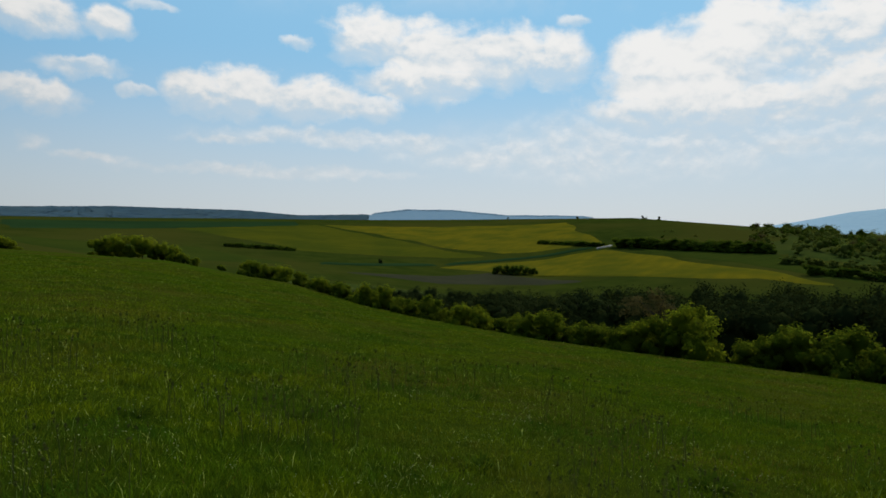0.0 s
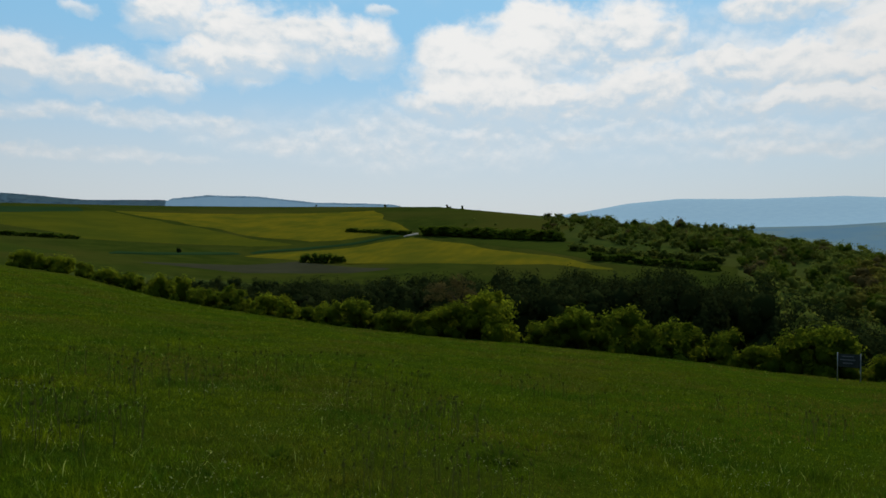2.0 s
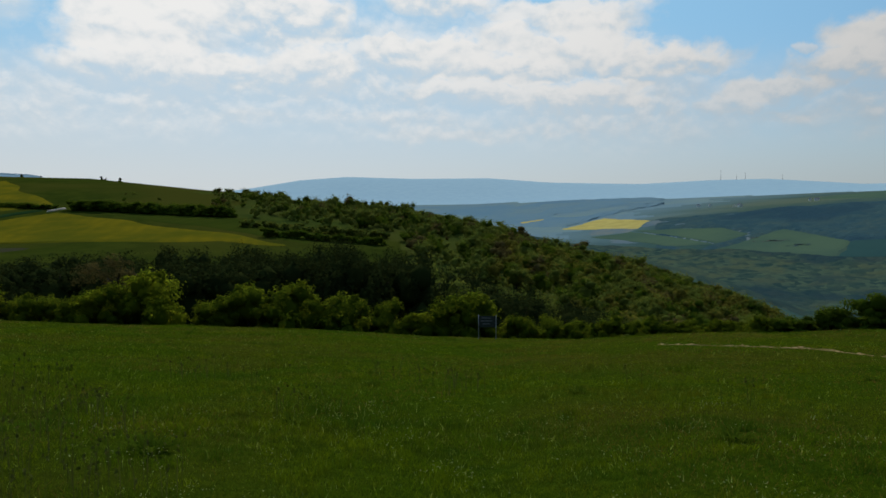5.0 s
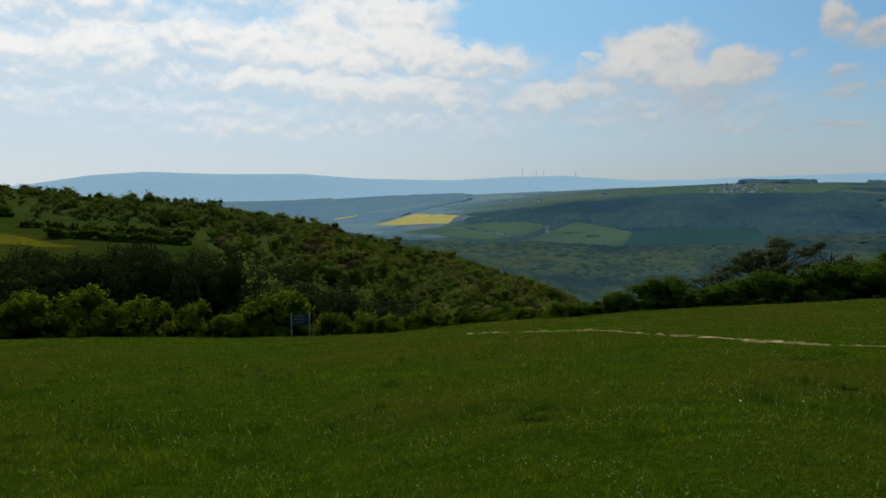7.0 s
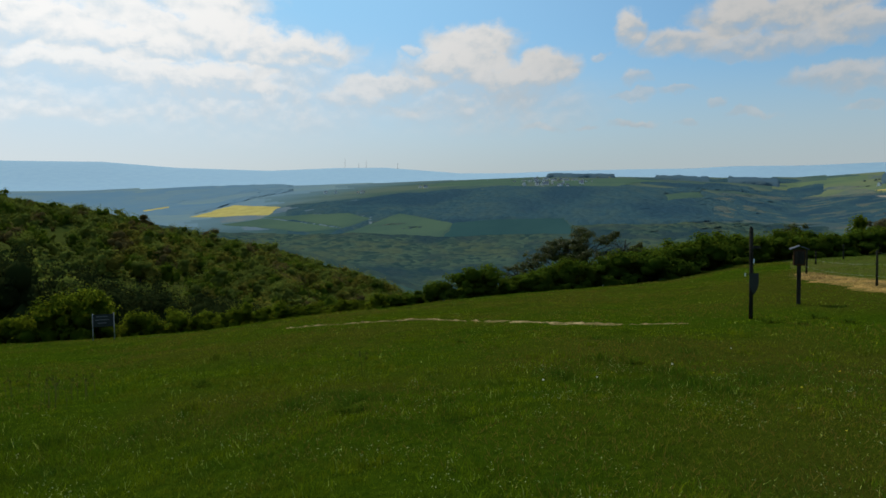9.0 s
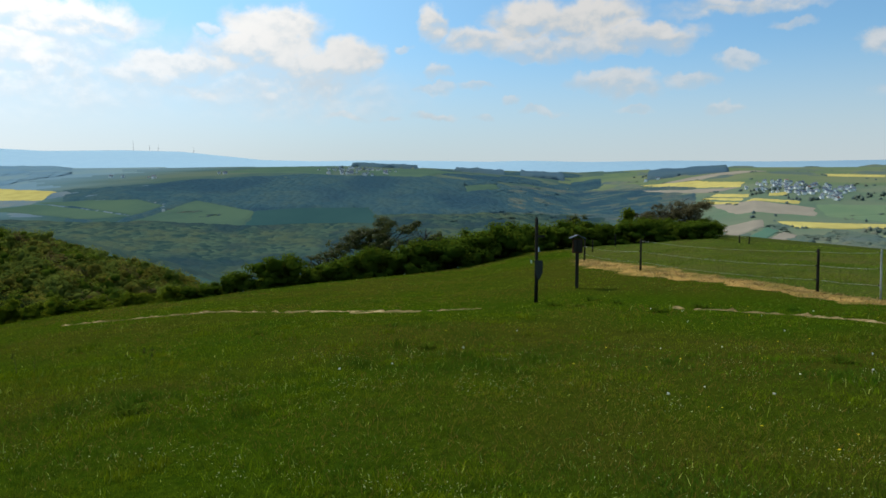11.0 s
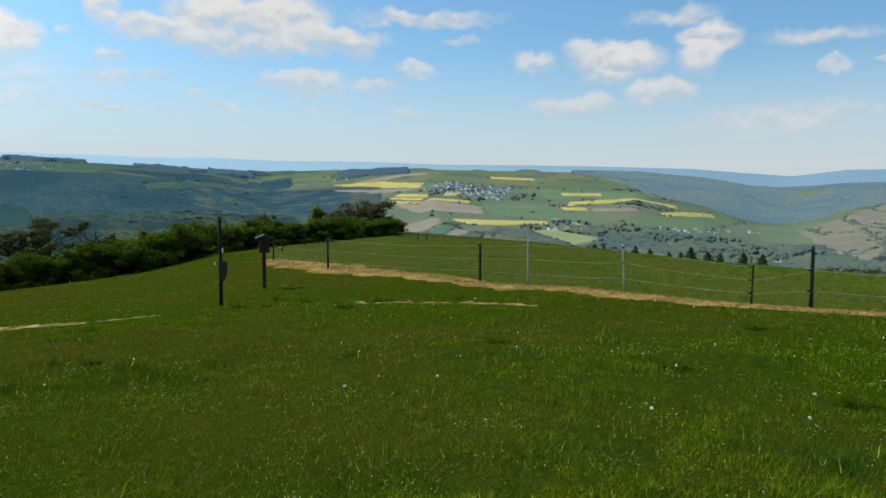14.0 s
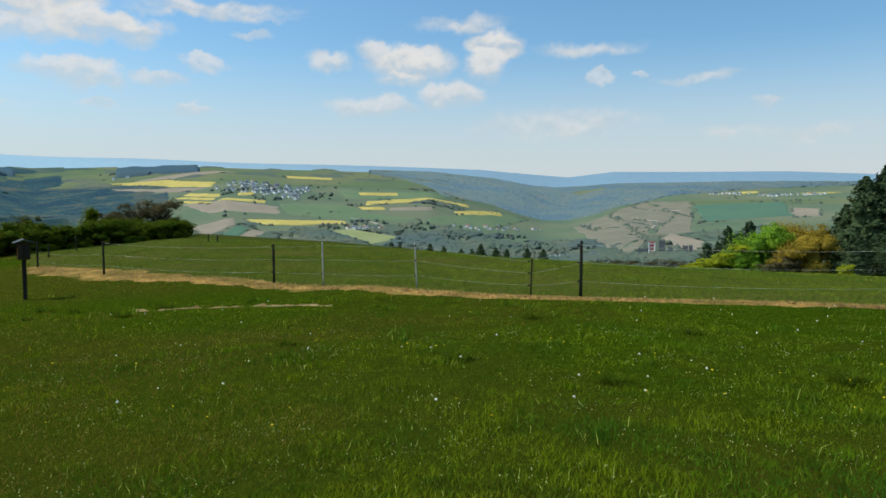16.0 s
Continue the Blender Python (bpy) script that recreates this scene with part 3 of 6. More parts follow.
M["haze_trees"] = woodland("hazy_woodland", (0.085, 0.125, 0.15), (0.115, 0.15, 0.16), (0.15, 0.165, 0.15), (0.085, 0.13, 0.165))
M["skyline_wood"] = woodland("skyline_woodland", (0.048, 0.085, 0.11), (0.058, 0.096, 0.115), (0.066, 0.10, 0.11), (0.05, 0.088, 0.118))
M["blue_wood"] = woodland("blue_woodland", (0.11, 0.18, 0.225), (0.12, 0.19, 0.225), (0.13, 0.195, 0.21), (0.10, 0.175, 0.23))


def crop(name, a, b, c, turn=0.0, fine=0.04, rows=0.25):
    """A field: drifts of two tones, faint drill rows."""
    m, t, p = material(name, 0.95)
    at = wire(t, "ShaderNodeMapping", Vector=wire(t, "ShaderNodeTexCoord").outputs["Object"], Rotation=(0, 0, radians(turn))).outputs[0]
    w = wire(t, "ShaderNodeTexWave", {"wave_type": "BANDS"}, Vector=at, Scale=0.05, Distortion=6.0, Detail=3.0).outputs["Fac"]
    col = mixed(t, ramp_range(t, noised(t, fine, 5.0, 0.6), 0.32, 0.68), a, b)
    col = mixed(t, wmul(t, w, rows), col, c)
    t.links.new(col, p.inputs["Base Color"])
    return m


# rape grows only far off; its yellow is dulled for distance haze
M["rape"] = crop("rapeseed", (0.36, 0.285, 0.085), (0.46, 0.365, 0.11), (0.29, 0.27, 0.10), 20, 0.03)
M["young_rape"] = crop("half_open_rapeseed", (0.06808, 0.06992, 0.00644), (0.127, 0.1012, 0.00644), (0.06624, 0.06624, 0.00736), 35, 0.05, 0.3)
M["budding_rape"] = crop("budding_rapeseed", (0.0416, 0.0528, 0.0056), (0.0704, 0.0688, 0.0056), (0.04, 0.0496, 0.0064), 35, 0.03, 0.3)
M["corn"] = crop("green_corn", (0.0228, 0.03648, 0.00532), (0.0342, 0.0456, 0.00608), (0.04104, 0.05016, 0.00684), 65, 0.02)
M["dark_corn"] = crop("dark_green_corn", (0.012, 0.03, 0.010), (0.018, 0.04, 0.012), (0.025, 0.045, 0.012), 65, 0.02)
M["tilled"] = crop("tilled_earth", (0.030, 0.030, 0.016), (0.040, 0.039, 0.021), (0.030, 0.036, 0.015), 30, 0.05)
# far crops: base colours paled and cooled for distance haze
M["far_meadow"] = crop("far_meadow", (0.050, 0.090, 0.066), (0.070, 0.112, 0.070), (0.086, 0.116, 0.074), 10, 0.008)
# plateau_meadow repeats far_meadow paler, as if in sun and haze
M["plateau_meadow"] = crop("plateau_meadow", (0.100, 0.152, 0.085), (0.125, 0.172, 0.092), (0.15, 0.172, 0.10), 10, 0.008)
# shade is put into this darker meadow colour
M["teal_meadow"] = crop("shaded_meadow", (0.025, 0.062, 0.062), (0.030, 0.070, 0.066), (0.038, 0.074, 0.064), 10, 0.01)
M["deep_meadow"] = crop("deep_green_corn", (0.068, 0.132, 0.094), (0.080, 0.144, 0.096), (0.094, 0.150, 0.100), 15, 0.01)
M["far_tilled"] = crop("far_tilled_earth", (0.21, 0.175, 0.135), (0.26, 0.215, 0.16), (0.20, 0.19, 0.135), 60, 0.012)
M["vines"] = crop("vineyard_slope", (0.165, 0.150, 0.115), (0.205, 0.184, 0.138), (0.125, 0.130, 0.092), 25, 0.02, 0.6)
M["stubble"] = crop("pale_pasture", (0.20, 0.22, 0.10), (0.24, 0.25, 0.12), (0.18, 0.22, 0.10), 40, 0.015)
M["gravel"] = earthy("gravel_lane", (0.24, 0.22, 0.18), (0.31, 0.285, 0.235), (0.21, 0.195, 0.16), 0.3, 0.05)
M["render_white"] = earthy("house_walls", (0.74, 0.74, 0.72), (0.82, 0.81, 0.78), (0.66, 0.65, 0.6), 0.6, 0.1)
M["slate"] = earthy("slate_roofs", (0.11, 0.13, 0.155), (0.16, 0.18, 0.21), (0.13, 0.145, 0.17), 0.8, 0.1, 0.7)
M["clay"] = earthy("clay_roofs", (0.26, 0.15, 0.11), (0.32, 0.19, 0.14), (0.24, 0.15, 0.12), 0.8, 0.1, 0.8)
M["red_wall"] = earthy("red_plaster", (0.34, 0.075, 0.075), (0.40, 0.10, 0.095), (0.28, 0.08, 0.08), 0.5, 0.1)
M["stone"] = earthy("rubble_stone", (0.10, 0.105, 0.115), (0.16, 0.16, 0.165), (0.12, 0.12, 0.12), 0.9, 0.12)

# ---- building helpers ----
def mesh_of(name, verts, faces, mat, smooth=False):
    """A mesh from arrays: faces all of one size."""
    verts, faces = np.ascontiguousarray(verts, np.float32), np.ascontiguousarray(faces, np.int32)
    me = bpy.data.meshes.new(name)
    n, k = faces.shape
    me.vertices.add(len(verts)), me.loops.add(n * k), me.polygons.add(n)
    me.vertices.foreach_set("co", verts.ravel())
    me.loops.foreach_set("vertex_index", faces.ravel())
    me.polygons.foreach_set("loop_start", np.arange(0, n * k, k, dtype=np.int32))
    if smooth:
        me.polygons.foreach_set("use_smooth", np.ones(n, bool))
    for m in (mat if isinstance(mat, list) else [mat]):
        me.materials.append(m)
    me.update(calc_edges=True)
    return me


def part(name, me, parent=None, label=""):
    ob = new(name, me)
    if parent:
        ob.parent = parent
    return tagged(ob, label)


def bm_mesh(name, bm, mat, smooth=False):
    me = bpy.data.meshes.new(name)
    bmesh.ops.recalc_face_normals(bm, faces=bm.faces)
    bm.to_mesh(me)
    bm.free()
    me.materials.append(mat)
    if smooth:
        me.polygons.foreach_set("use_smooth", np.ones(len(me.polygons), bool))
    return me


def empty(name, m=None):
    ob = new(name)
    ob.empty_display_size = 0.2
    if m is not None:
        ob.matrix_world = m
    return ob


def tube(bm, points, radii, sides=7):
    """A tapered tube along points."""
    rings = []
    for i, p in enumerate(points):
        a, b = points[max(i - 1, 0)], points[min(i + 1, len(points) - 1)]
        q = (Vector(b) - Vector(a)).to_track_quat("Z", "Y")
        rings.append([bm.verts.new(Vector(p) + q @ Vector((radii[i] * math.cos(2 * math.pi * k / sides), radii[i] * math.sin(2 * math.pi * k / sides), 0)))
                      for k in range(sides)])
    for r, s in zip(rings, rings[1:]):
        for k in range(sides):
            bm.faces.new((r[k], r[(k + 1) % sides], s[(k + 1) % sides], s[k]))
    bm.faces.new(rings[0][::-1]), bm.faces.new(rings[-1])


def box(bm, size, m=Matrix(), bevel=0.0):
    made = bmesh.ops.create_cube(bm, size=1.0, matrix=m @ Matrix.Diagonal((*size, 1)))
    if bevel:
        edges = list({e for v in made["verts"] for e in v.link_edges})
        bmesh.ops.bevel(bm, geom=edges, offset=bevel, segments=2, affect="EDGES")


BALL = bmesh.new()
bmesh.ops.create_icosphere(BALL, subdivisions=1, radius=1.0)
BALL_V, BALL_F = np.array([v.co[:] for v in BALL.verts]), np.array([[v.index for v in f.verts] for f in BALL.faces])
BALL.free()


def leaf_quads(rng, c, n, size):
    """Diamond leaves at c that face n, as vertices and triangles."""
    count = len(c)
    n = n / np.linalg.norm(n, axis=1)[:, None]
    u = np.cross(n, rng.normal(size=(count, 3)))
    u /= np.linalg.norm(u, axis=1)[:, None]
    w = np.cross(n, u)
    s = size * rng.uniform(0.6, 1.3, (count, 1))
    v = np.stack([c - u * s, c - w * s * 0.6, c + u * s, c + w * s * 0.6], 1).reshape(-1, 3)
    k = np.arange(count)[:, None] * 4
    return v, np.concatenate([k + np.array([[0, 1, 2]]), k + np.array([[0, 2, 3]])])


def leaf_cloud(rng, lobes, count, size, inner=0.35, tufts=9):
    """Leaves in tufts on and inside a set of lobes (centre, radii)."""
    lobes = np.array(lobes, float)
    vol = lobes[:, 3] * lobes[:, 4] * lobes[:, 5]
    share = rng.choice(len(lobes), len(lobes) * tufts, p=vol ** 0.6 / (vol ** 0.6).sum())
    d = rng.normal(size=(len(share), 3))
    d /= np.linalg.norm(d, axis=1)[:, None]
    d[:, 2] = np.where(d[:, 2] < -0.35, -d[:, 2], d[:, 2])
    r = 0.86 - inner * rng.random(len(share)) ** 2 + 0.09 * rng.normal(size=len(share))
    centre = lobes[share, :3] + lobes[share, 3:] * d * r[:, None]
    girth = lobes[share, 3:] * rng.uniform(0.24, 0.46, (len(share), 1))
    pick = rng.integers(len(share), size=count)
    e = rng.normal(size=(count, 3))
    e /= np.linalg.norm(e, axis=1)[:, None]
    e[:, 2] = np.where(e[:, 2] < -0.5, -e[:, 2], e[:, 2])
    c = centre[pick] + girth[pick] * e * (1 - 0.5 * rng.random((count, 1)) ** 2) * (1 + 0.16 * rng.normal(size=(count, 1)))
    v, f = leaf_quads(rng, c, e + 0.55 * d[pick] + np.array([0, 0, 0.35]) + 0.34 * rng.normal(size=(count, 3)), size)
    v[:, 2] = np.maximum(v[:, 2], 0.02)
    return v, f


def twig_core(rng, lobes, share):
    """The close inner twigs of a plant, lobe by lobe."""
    lobes = np.array(lobes, float)
    v = BALL_V[None] * (share * rng.uniform(0.82, 1.1, (len(lobes), len(BALL_V), 1))) * lobes[:, None, 3:] + lobes[:, None, :3]
    v[..., 2] = np.maximum(v[..., 2], 0.01)
    return v.reshape(-1, 3), (BALL_F[None] + (np.arange(len(lobes)) * len(BALL_V))[:, None, None]).reshape(-1, 3)


def crown_mesh(rng, lobes, leaves, size, mat, inner, core):
    v, f = leaf_cloud(rng, lobes, leaves, size, inner)
    if core:
        cv, cf = twig_core(rng, lobes, core)
        f = np.vstack([f, cf + len(v)])
        v = np.vstack([v, cv])
    return mesh_of("crown", v, f, mat)


def crown_lobes(rng, width, height, base, n):
    """Lobes that fill a crown of that width between base and height."""
    out = []
    mid, half = (base + height) / 2, (height - base) / 2
    for k in range(n):
        a, r = rng.uniform(0, 2 * math.pi), rng.uniform(0.1, 0.75) ** 0.7
        z = rng.uniform(-0.75, 0.7)
        s = rng.uniform(0.28, 0.5) * math.sqrt(max(0.2, 1 - 0.6 * z * z))
        out.append((math.cos(a) * r * width / 2 * math.sqrt(1 - 0.7 * z * z), math.sin(a) * r * width / 2 * math.sqrt(1 - 0.7 * z * z), mid + z * half * 0.8,
                    s * width / 2, s * width / 2, s * max(half, width * 0.25)))
    return out


def limbs(rng, height, radius, n, reach, start=0.3):
    """Trunk and limbs of a tree as one mesh in bm."""
    bm = bmesh.new()
    lean = rng.normal(size=2) * 0.05 * height
    top = [(lean[0] * k * k, lean[1] * k * k, height * 0.85 * k) for k in (0, 0.25, 0.5, 0.75, 1)]
    tube(bm, top, [radius * (1.3 if k == 0 else 1 - 0.2 * k) for k in range(5)])
    for k in range(n):
        h = rng.uniform(start, 0.8)
        a = k * 2.4 + rng.uniform(-0.4, 0.4)
        p0 = Vector((lean[0] * h * h, lean[1] * h * h, height * 0.85 * h))
        l = reach * rng.uniform(0.6, 1.0) * (1.15 - 0.5 * h)
        pts = [p0]
        for j in range(3):
            a += rng.uniform(-0.45, 0.45)
            pts.append(pts[-1] + Vector((math.cos(a), math.sin(a), rng.uniform(0.2, 0.9))) * l / 3)
        r = radius * 0.45 * (1 - 0.5 * h)
        tube(bm, pts, [r, r * 0.7, r * 0.45, r * 0.15], 5)
        for j in (1, 2):
            b = a + rng.uniform(0.6, 1.2) * (1 if rng.random() < 0.5 else -1)
            q = pts[j] + Vector((math.cos(b), math.sin(b), rng.uniform(0.2, 0.8))) * l * 0.4
            tube(bm, [pts[j], (pts[j] + q) / 2 + Vector((0, 0, 0.04 * l)), q], [r * 0.4, r * 0.25, r * 0.08], 4)
    return bm


def dome_lobes(rng, width, height, n=9):
    """Lobes of a bush that is leafy down to the ground."""
    out = [(0, 0, height * 0.42, width * 0.33, width * 0.33, height * 0.46)]
    for k in range(n):
        a, r = k * 2.4 + rng.uniform(-0.4, 0.4), width * rng.uniform(0.2, 0.36)
        s = width * rng.uniform(0.15, 0.25)
        h = height * (rng.uniform(0.08, 0.18), rng.uniform(0.5, 0.75), rng.uniform(0.25, 0.45))[k % 3]
        out.append((math.cos(a) * r * (1.1 - 0.5 * h / height), math.sin(a) * r * (1.1 - 0.5 * h / height), h, s, s, s * height / width * rng.uniform(0.9, 1.25)))
    return out


def plant_meshes(rng, width, height, leaves, size, leaf_mat, base=0.05, lobes=14, trunk=0.06, branches=6, inner=0.35):
    bm = limbs(rng, height * 0.9, trunk, branches, width * 0.45, 0.15 if base < 0.3 else 0.35)
    stem = bm_mesh("trunk", bm, M["bark"], True)
    mass = dome_lobes(rng, width, height, lobes) if base < 0.1 * height else crown_lobes(rng, width, height, base, lobes)
    return stem, crown_mesh(rng, mass, leaves, size, leaf_mat, inner, 0 if inner >= 0.6 else 0.66)


def plant(name, meshes, where, turn=0.0, scale=(1, 1, 1), label="", category="", group=""):
    ob = empty(name, Matrix.LocRotScale(where, Euler((0, 0, turn)), scale))
    part("trunk", meshes[0], ob)
    part("crown", meshes[1], ob)
    return tagged(ob, label, category, group)


# ---- the ground: one sheet to the horizon ----
# where the scrub of the opposite slope begins, as bearing and distance
SCRUB_FROM = [(12, 395), (16, 360), (20, 347), (26, 324), (32, 302), (38, 282), (39.5, 185), (70, 170)]


# the straw strip along the fence, as x, y, width
HAY = [(35.0, -4.5, 1.0), (31.5, -4.9, 1.9), (26.0, -6.3, 1.6), (21.5, -8.0, 1.35), (18.2, -9.4, 1.2), (15.0, -10.9, 1.05), (12.2, -12.2, 0.95), (10.2, -13.4, 0.9), (6.2, -16.6, 0.8), (3.0, -19.5, 0.8)]


def in_pasture(x, y):
    """Whether points lie beyond the straw, in the fenced pasture."""
    hx, hy = np.array(HAY)[::-1, :2].T
    return (np.degrees(np.arctan2(x, y)) > 90) & (x > np.interp(y, hy, hx) + 0.2) & (y < -4.3 - 0.06 * (x - 35))


def build_ground():
    b = np.concatenate([np.arange(-180, -60, 2.0), np.arange(-60, 175, 0.5), np.arange(175, 180, 1.0)])
    r = np.concatenate([[0.001, 0.3], np.geomspace(0.8, 60, 90), np.geomspace(61.5, 4950, 210)])
    bb, rr = np.meshgrid(b, r)
    x, y = rr * np.sin(np.radians(bb)), rr * np.cos(np.radians(bb))
    z = land(x, y)
    # small unevenness of the meadow
    z += np.where(rr < 45, 0.03 * np.sin(x * 0.9 + 1.3 * np.sin(y * 0.7)) * np.clip(rr / 6, 0, 1), 0)
    n, m = bb.shape
    verts = np.stack([x, y, z], -1).reshape(-1, 3)
    i = np.arange(n - 1)[:, None] * m + np.arange(m)[None, :]
    j = np.arange(n - 1)[:, None] * m + (np.arange(m)[None, :] + 1) % m
    faces = np.stack([i, j, j + m, i + m], -1).reshape(-1, 4)[:, ::-1]
    verts = np.vstack([verts, [[0, 0, 0]]])
    names = ["sward", "rough_grass", "wood_floor", "valley_green", "plateau_green", "hazed_ridge", "haze_wood", "rim_green", "vale_green", "pasture_sward"]
    me = mesh_of("ground", verts, faces, [M[k] for k in names], True)
    cen = verts[faces].mean(1)
    fb, fr = np.degrees(np.arctan2(cen[:, 0], cen[:, 1])), np.hypot(cen[:, 0], cen[:, 1])
    edge, foot, crest, vale, shelf, far = [line_at(l, fb)[0] for l in (MEADOW_EDGE, FIELD_FOOT, NEAR_CREST, VALLEY, PLATEAU_EDGE, FAR_PLATEAU)]
    k = np.full(len(cen), 0)
    k[in_pasture(cen[:, 0], cen[:, 1]) & (fr < edge + 3)] = 9
    k[fr > edge + 1] = 2
    k[(fr > foot * 0.92) & (fb < 39.5)] = 1
    k[(fr > np.interp(fb, *np.array(SCRUB_FROM).T) - 4) & (fb + 1.3 * np.sin(fr * 0.045) + 0.7 * np.sin(fr * 0.13) > 24)] = 2
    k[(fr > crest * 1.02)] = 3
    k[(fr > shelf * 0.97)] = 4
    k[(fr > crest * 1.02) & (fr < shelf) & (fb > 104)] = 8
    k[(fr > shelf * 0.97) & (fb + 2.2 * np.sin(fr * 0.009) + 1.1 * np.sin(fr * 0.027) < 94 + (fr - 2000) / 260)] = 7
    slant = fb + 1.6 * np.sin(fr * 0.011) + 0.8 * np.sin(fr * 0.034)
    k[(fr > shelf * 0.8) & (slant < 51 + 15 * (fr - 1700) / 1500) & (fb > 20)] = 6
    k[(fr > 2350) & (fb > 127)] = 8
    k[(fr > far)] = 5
    me.polygons.foreach_set("material_index", k.astype(np.int32))
    ob = new("ground", me)
    return tagged(ob, "rolling grass hillside falling to a wooded valley and plateau", "ground", kind="structure")


ground = build_ground()

# ---- the hedge along the meadow's lower edge ----
rng = np.random.default_rng(7)
bushes = [plant_meshes(np.random.default_rng(20 + k), 3.0, 2.4, 2600, 0.075, M["bush"], base=-0.25, lobes=11, trunk=0.05, branches=5, inner=0.3) for k in range(6)]
# the same bushes in the shaded leaf colour
dark_bushes = [(b[0], b[1].copy()) for b in bushes]
for b in dark_bushes:
    b[1].materials[0] = M["dark_bush"]
fresh_bushes = [(b[0], b[1].copy()) for b in bushes]
for b in fresh_bushes:
    b[1].materials[0] = M["fresh"]
HEDGE_HEIGHT = [(-32, 2.0), (-25.8, 1.9), (-22.7, 3.4), (-19.5, 1.5), (-18.3, 0.8), (-13.6, 2.8), (-10, 1.8), (-4.3, 3.0), (-1, 2.5), (4.5, 1.6), (12, 3.0), (15, 2.4), (19.6, 3.6),
                (23, 2.7), (28, 3.1), (31, 2.2), (35, 2.8), (40, 2.2), (43.4, 3.4), (46, 2.3), (48, 1.6), (52, 1.3), (56, 1.3), (60.7, 0.9), (66, 1.0),
                (70, 1.2), (73, 1.4), (75, 0.9), (79, 1.9), (83, 2.3), (88, 2.4), (92, 2.3), (97, 1.9), (102, 1.8), (107, 1.2)]


def hedge():
    b = -21.0
    while b < 107:
        d, z = line_at(MEADOW_EDGE, b)
        h = float(np.interp(b, *np.array(HEDGE_HEIGHT).T)) * (rng.uniform(0.62, 1.15) if b < 75 else rng.uniform(0.85, 1.08))
        gap = -19.5 < b < -15
        for row in (0, 1, 2) if b > 77 else (0, 1):
            if gap and rng.random() < 0.75:
                continue
            where = place(b + rng.uniform(-0.4, 0.4), float(d) + 0.8 + row * rng.uniform(1.6, 2.6)) - Vector((0, 0, 0.08))
            s = h / 2.4 * (1.0 if row == 0 else rng.uniform(0.8, 1.05))
            w = max(s, 0.5) * rng.uniform(0.8, 1.15) * (1.35 if b > 77 else 1.0)
            fresh = rng.random() < np.interp(b, [0, 12, 46, 50], [0.45, 0.22, 0.16, 0.0])
            plant("bush", (fresh_bushes if fresh else bushes if b < 66 else dark_bushes)[rng.integers(6)], where, rng.uniform(0, 6.28), (w, w, s),
                  "pale yellow-green hedge bush at the meadow's edge" if fresh else "leafy green hedge bush at the meadow's edge" if b < 66 else "dark green hedge bush at the meadow's edge, shade in its colour", "bush", "bushes of the hedge")
        b += math.degrees(max(1.0, 1.7 * h / 2.4) / float(d))


hedge()


def tree(name, bearing, dist, top, width, leaves, size, mat, label, base=0.3, lobes=14, trunk=0.12, branches=8, inner=0.5, seed=0, sunk=0.1, category="tree"):
    """A tree whose tip stands at that angle above the eye's level."""
    where = place(bearing, dist) - Vector((0, 0, sunk))
    h = EYE_Z + dist * math.tan(radians(top)) - where.z
    meshes = plant_meshes(np.random.default_rng(seed), width, h, leaves, size, mat, base * h, lobes, trunk, branches, inner)
    return plant(name, meshes, where, 0.0, (1, 1, 1), label, category)


tree("sparse_tree", 16.5, 50, -1.35, 4.8, 6500, 0.05, M["russet"], "sparse russet-leaved tree behind the green hedge", seed=3, branches=14, trunk=0.13, lobes=12, inner=0.9)
tree("round_bush", 73.2, 38.9, -3.95, 3.4, 3600, 0.07, M["dark_bush"], "round dark green bush standing clear of the hedge", base=-0.1, lobes=11, trunk=0.05, seed=4, category="bush")
tree("round_bush", 70.0, 38.9, -5.2, 2.3, 2400, 0.07, M["dark_bush"], "low dark green bush at the meadow's edge", base=-0.1, lobes=12, trunk=0.05, seed=5, category="bush")
tree("round_bush", 75.6, 40.5, -4.9, 2.6, 2600, 0.07, M["dark_bush"], "low dark green bush between the round bush and the hedge", base=-0.1, lobes=12, trunk=0.05, seed=9, category="bush")
for b, d, t, w in ((-25.8, 102, 1.35, 3.8), (-24.6, 101, 1.75, 5.0), (-22.9, 100, 1.85, 5.4), (-21.6, 99, 1.3, 3.8), (-31.6, 108, 1.3, 3.6)):
    tree("fresh_bush", b, d, t, w, 3000, 0.11, M["fresh"], "pale yellow-green bush at the top of the hedge", base=-0.1, lobes=11, trunk=0.06, seed=int(9 - b), category="bush")
tree("tall_bush", 43.4, 44.5, -4.25, 3.0, 5200, 0.07, M["bush"], "tall bright-leaved bush behind the notice board", base=0.0, lobes=11, trunk=0.07, seed=6, category="bush")
for n, (b, t, w, leaves) in enumerate(((80.0, -1.7, 4.4, 6500), (82.0, -0.9, 4.8, 8500), (84.7, -1.05, 3.8, 4200), (77.8, -2.9, 3.4, 1600), (76.5, -3.8, 2.8, 900), (97.0, -0.85, 2.6, 1800))):
    tree("gnarled_tree", b, 45 if b < 90 else 52, t, w, leaves, 0.06, M["olive"], "gnarled old tree with thin spring leaves and bare limbs", seed=40 + n, branches=16, trunk=0.13, lobes=10, inner=0.8, base=0.25)
tree("young_tree", 100.7, 55, -0.2, 1.8, 2600, 0.07, M["bush"], "slender young green tree above the hedge", base=0.05, seed=51, trunk=0.06)
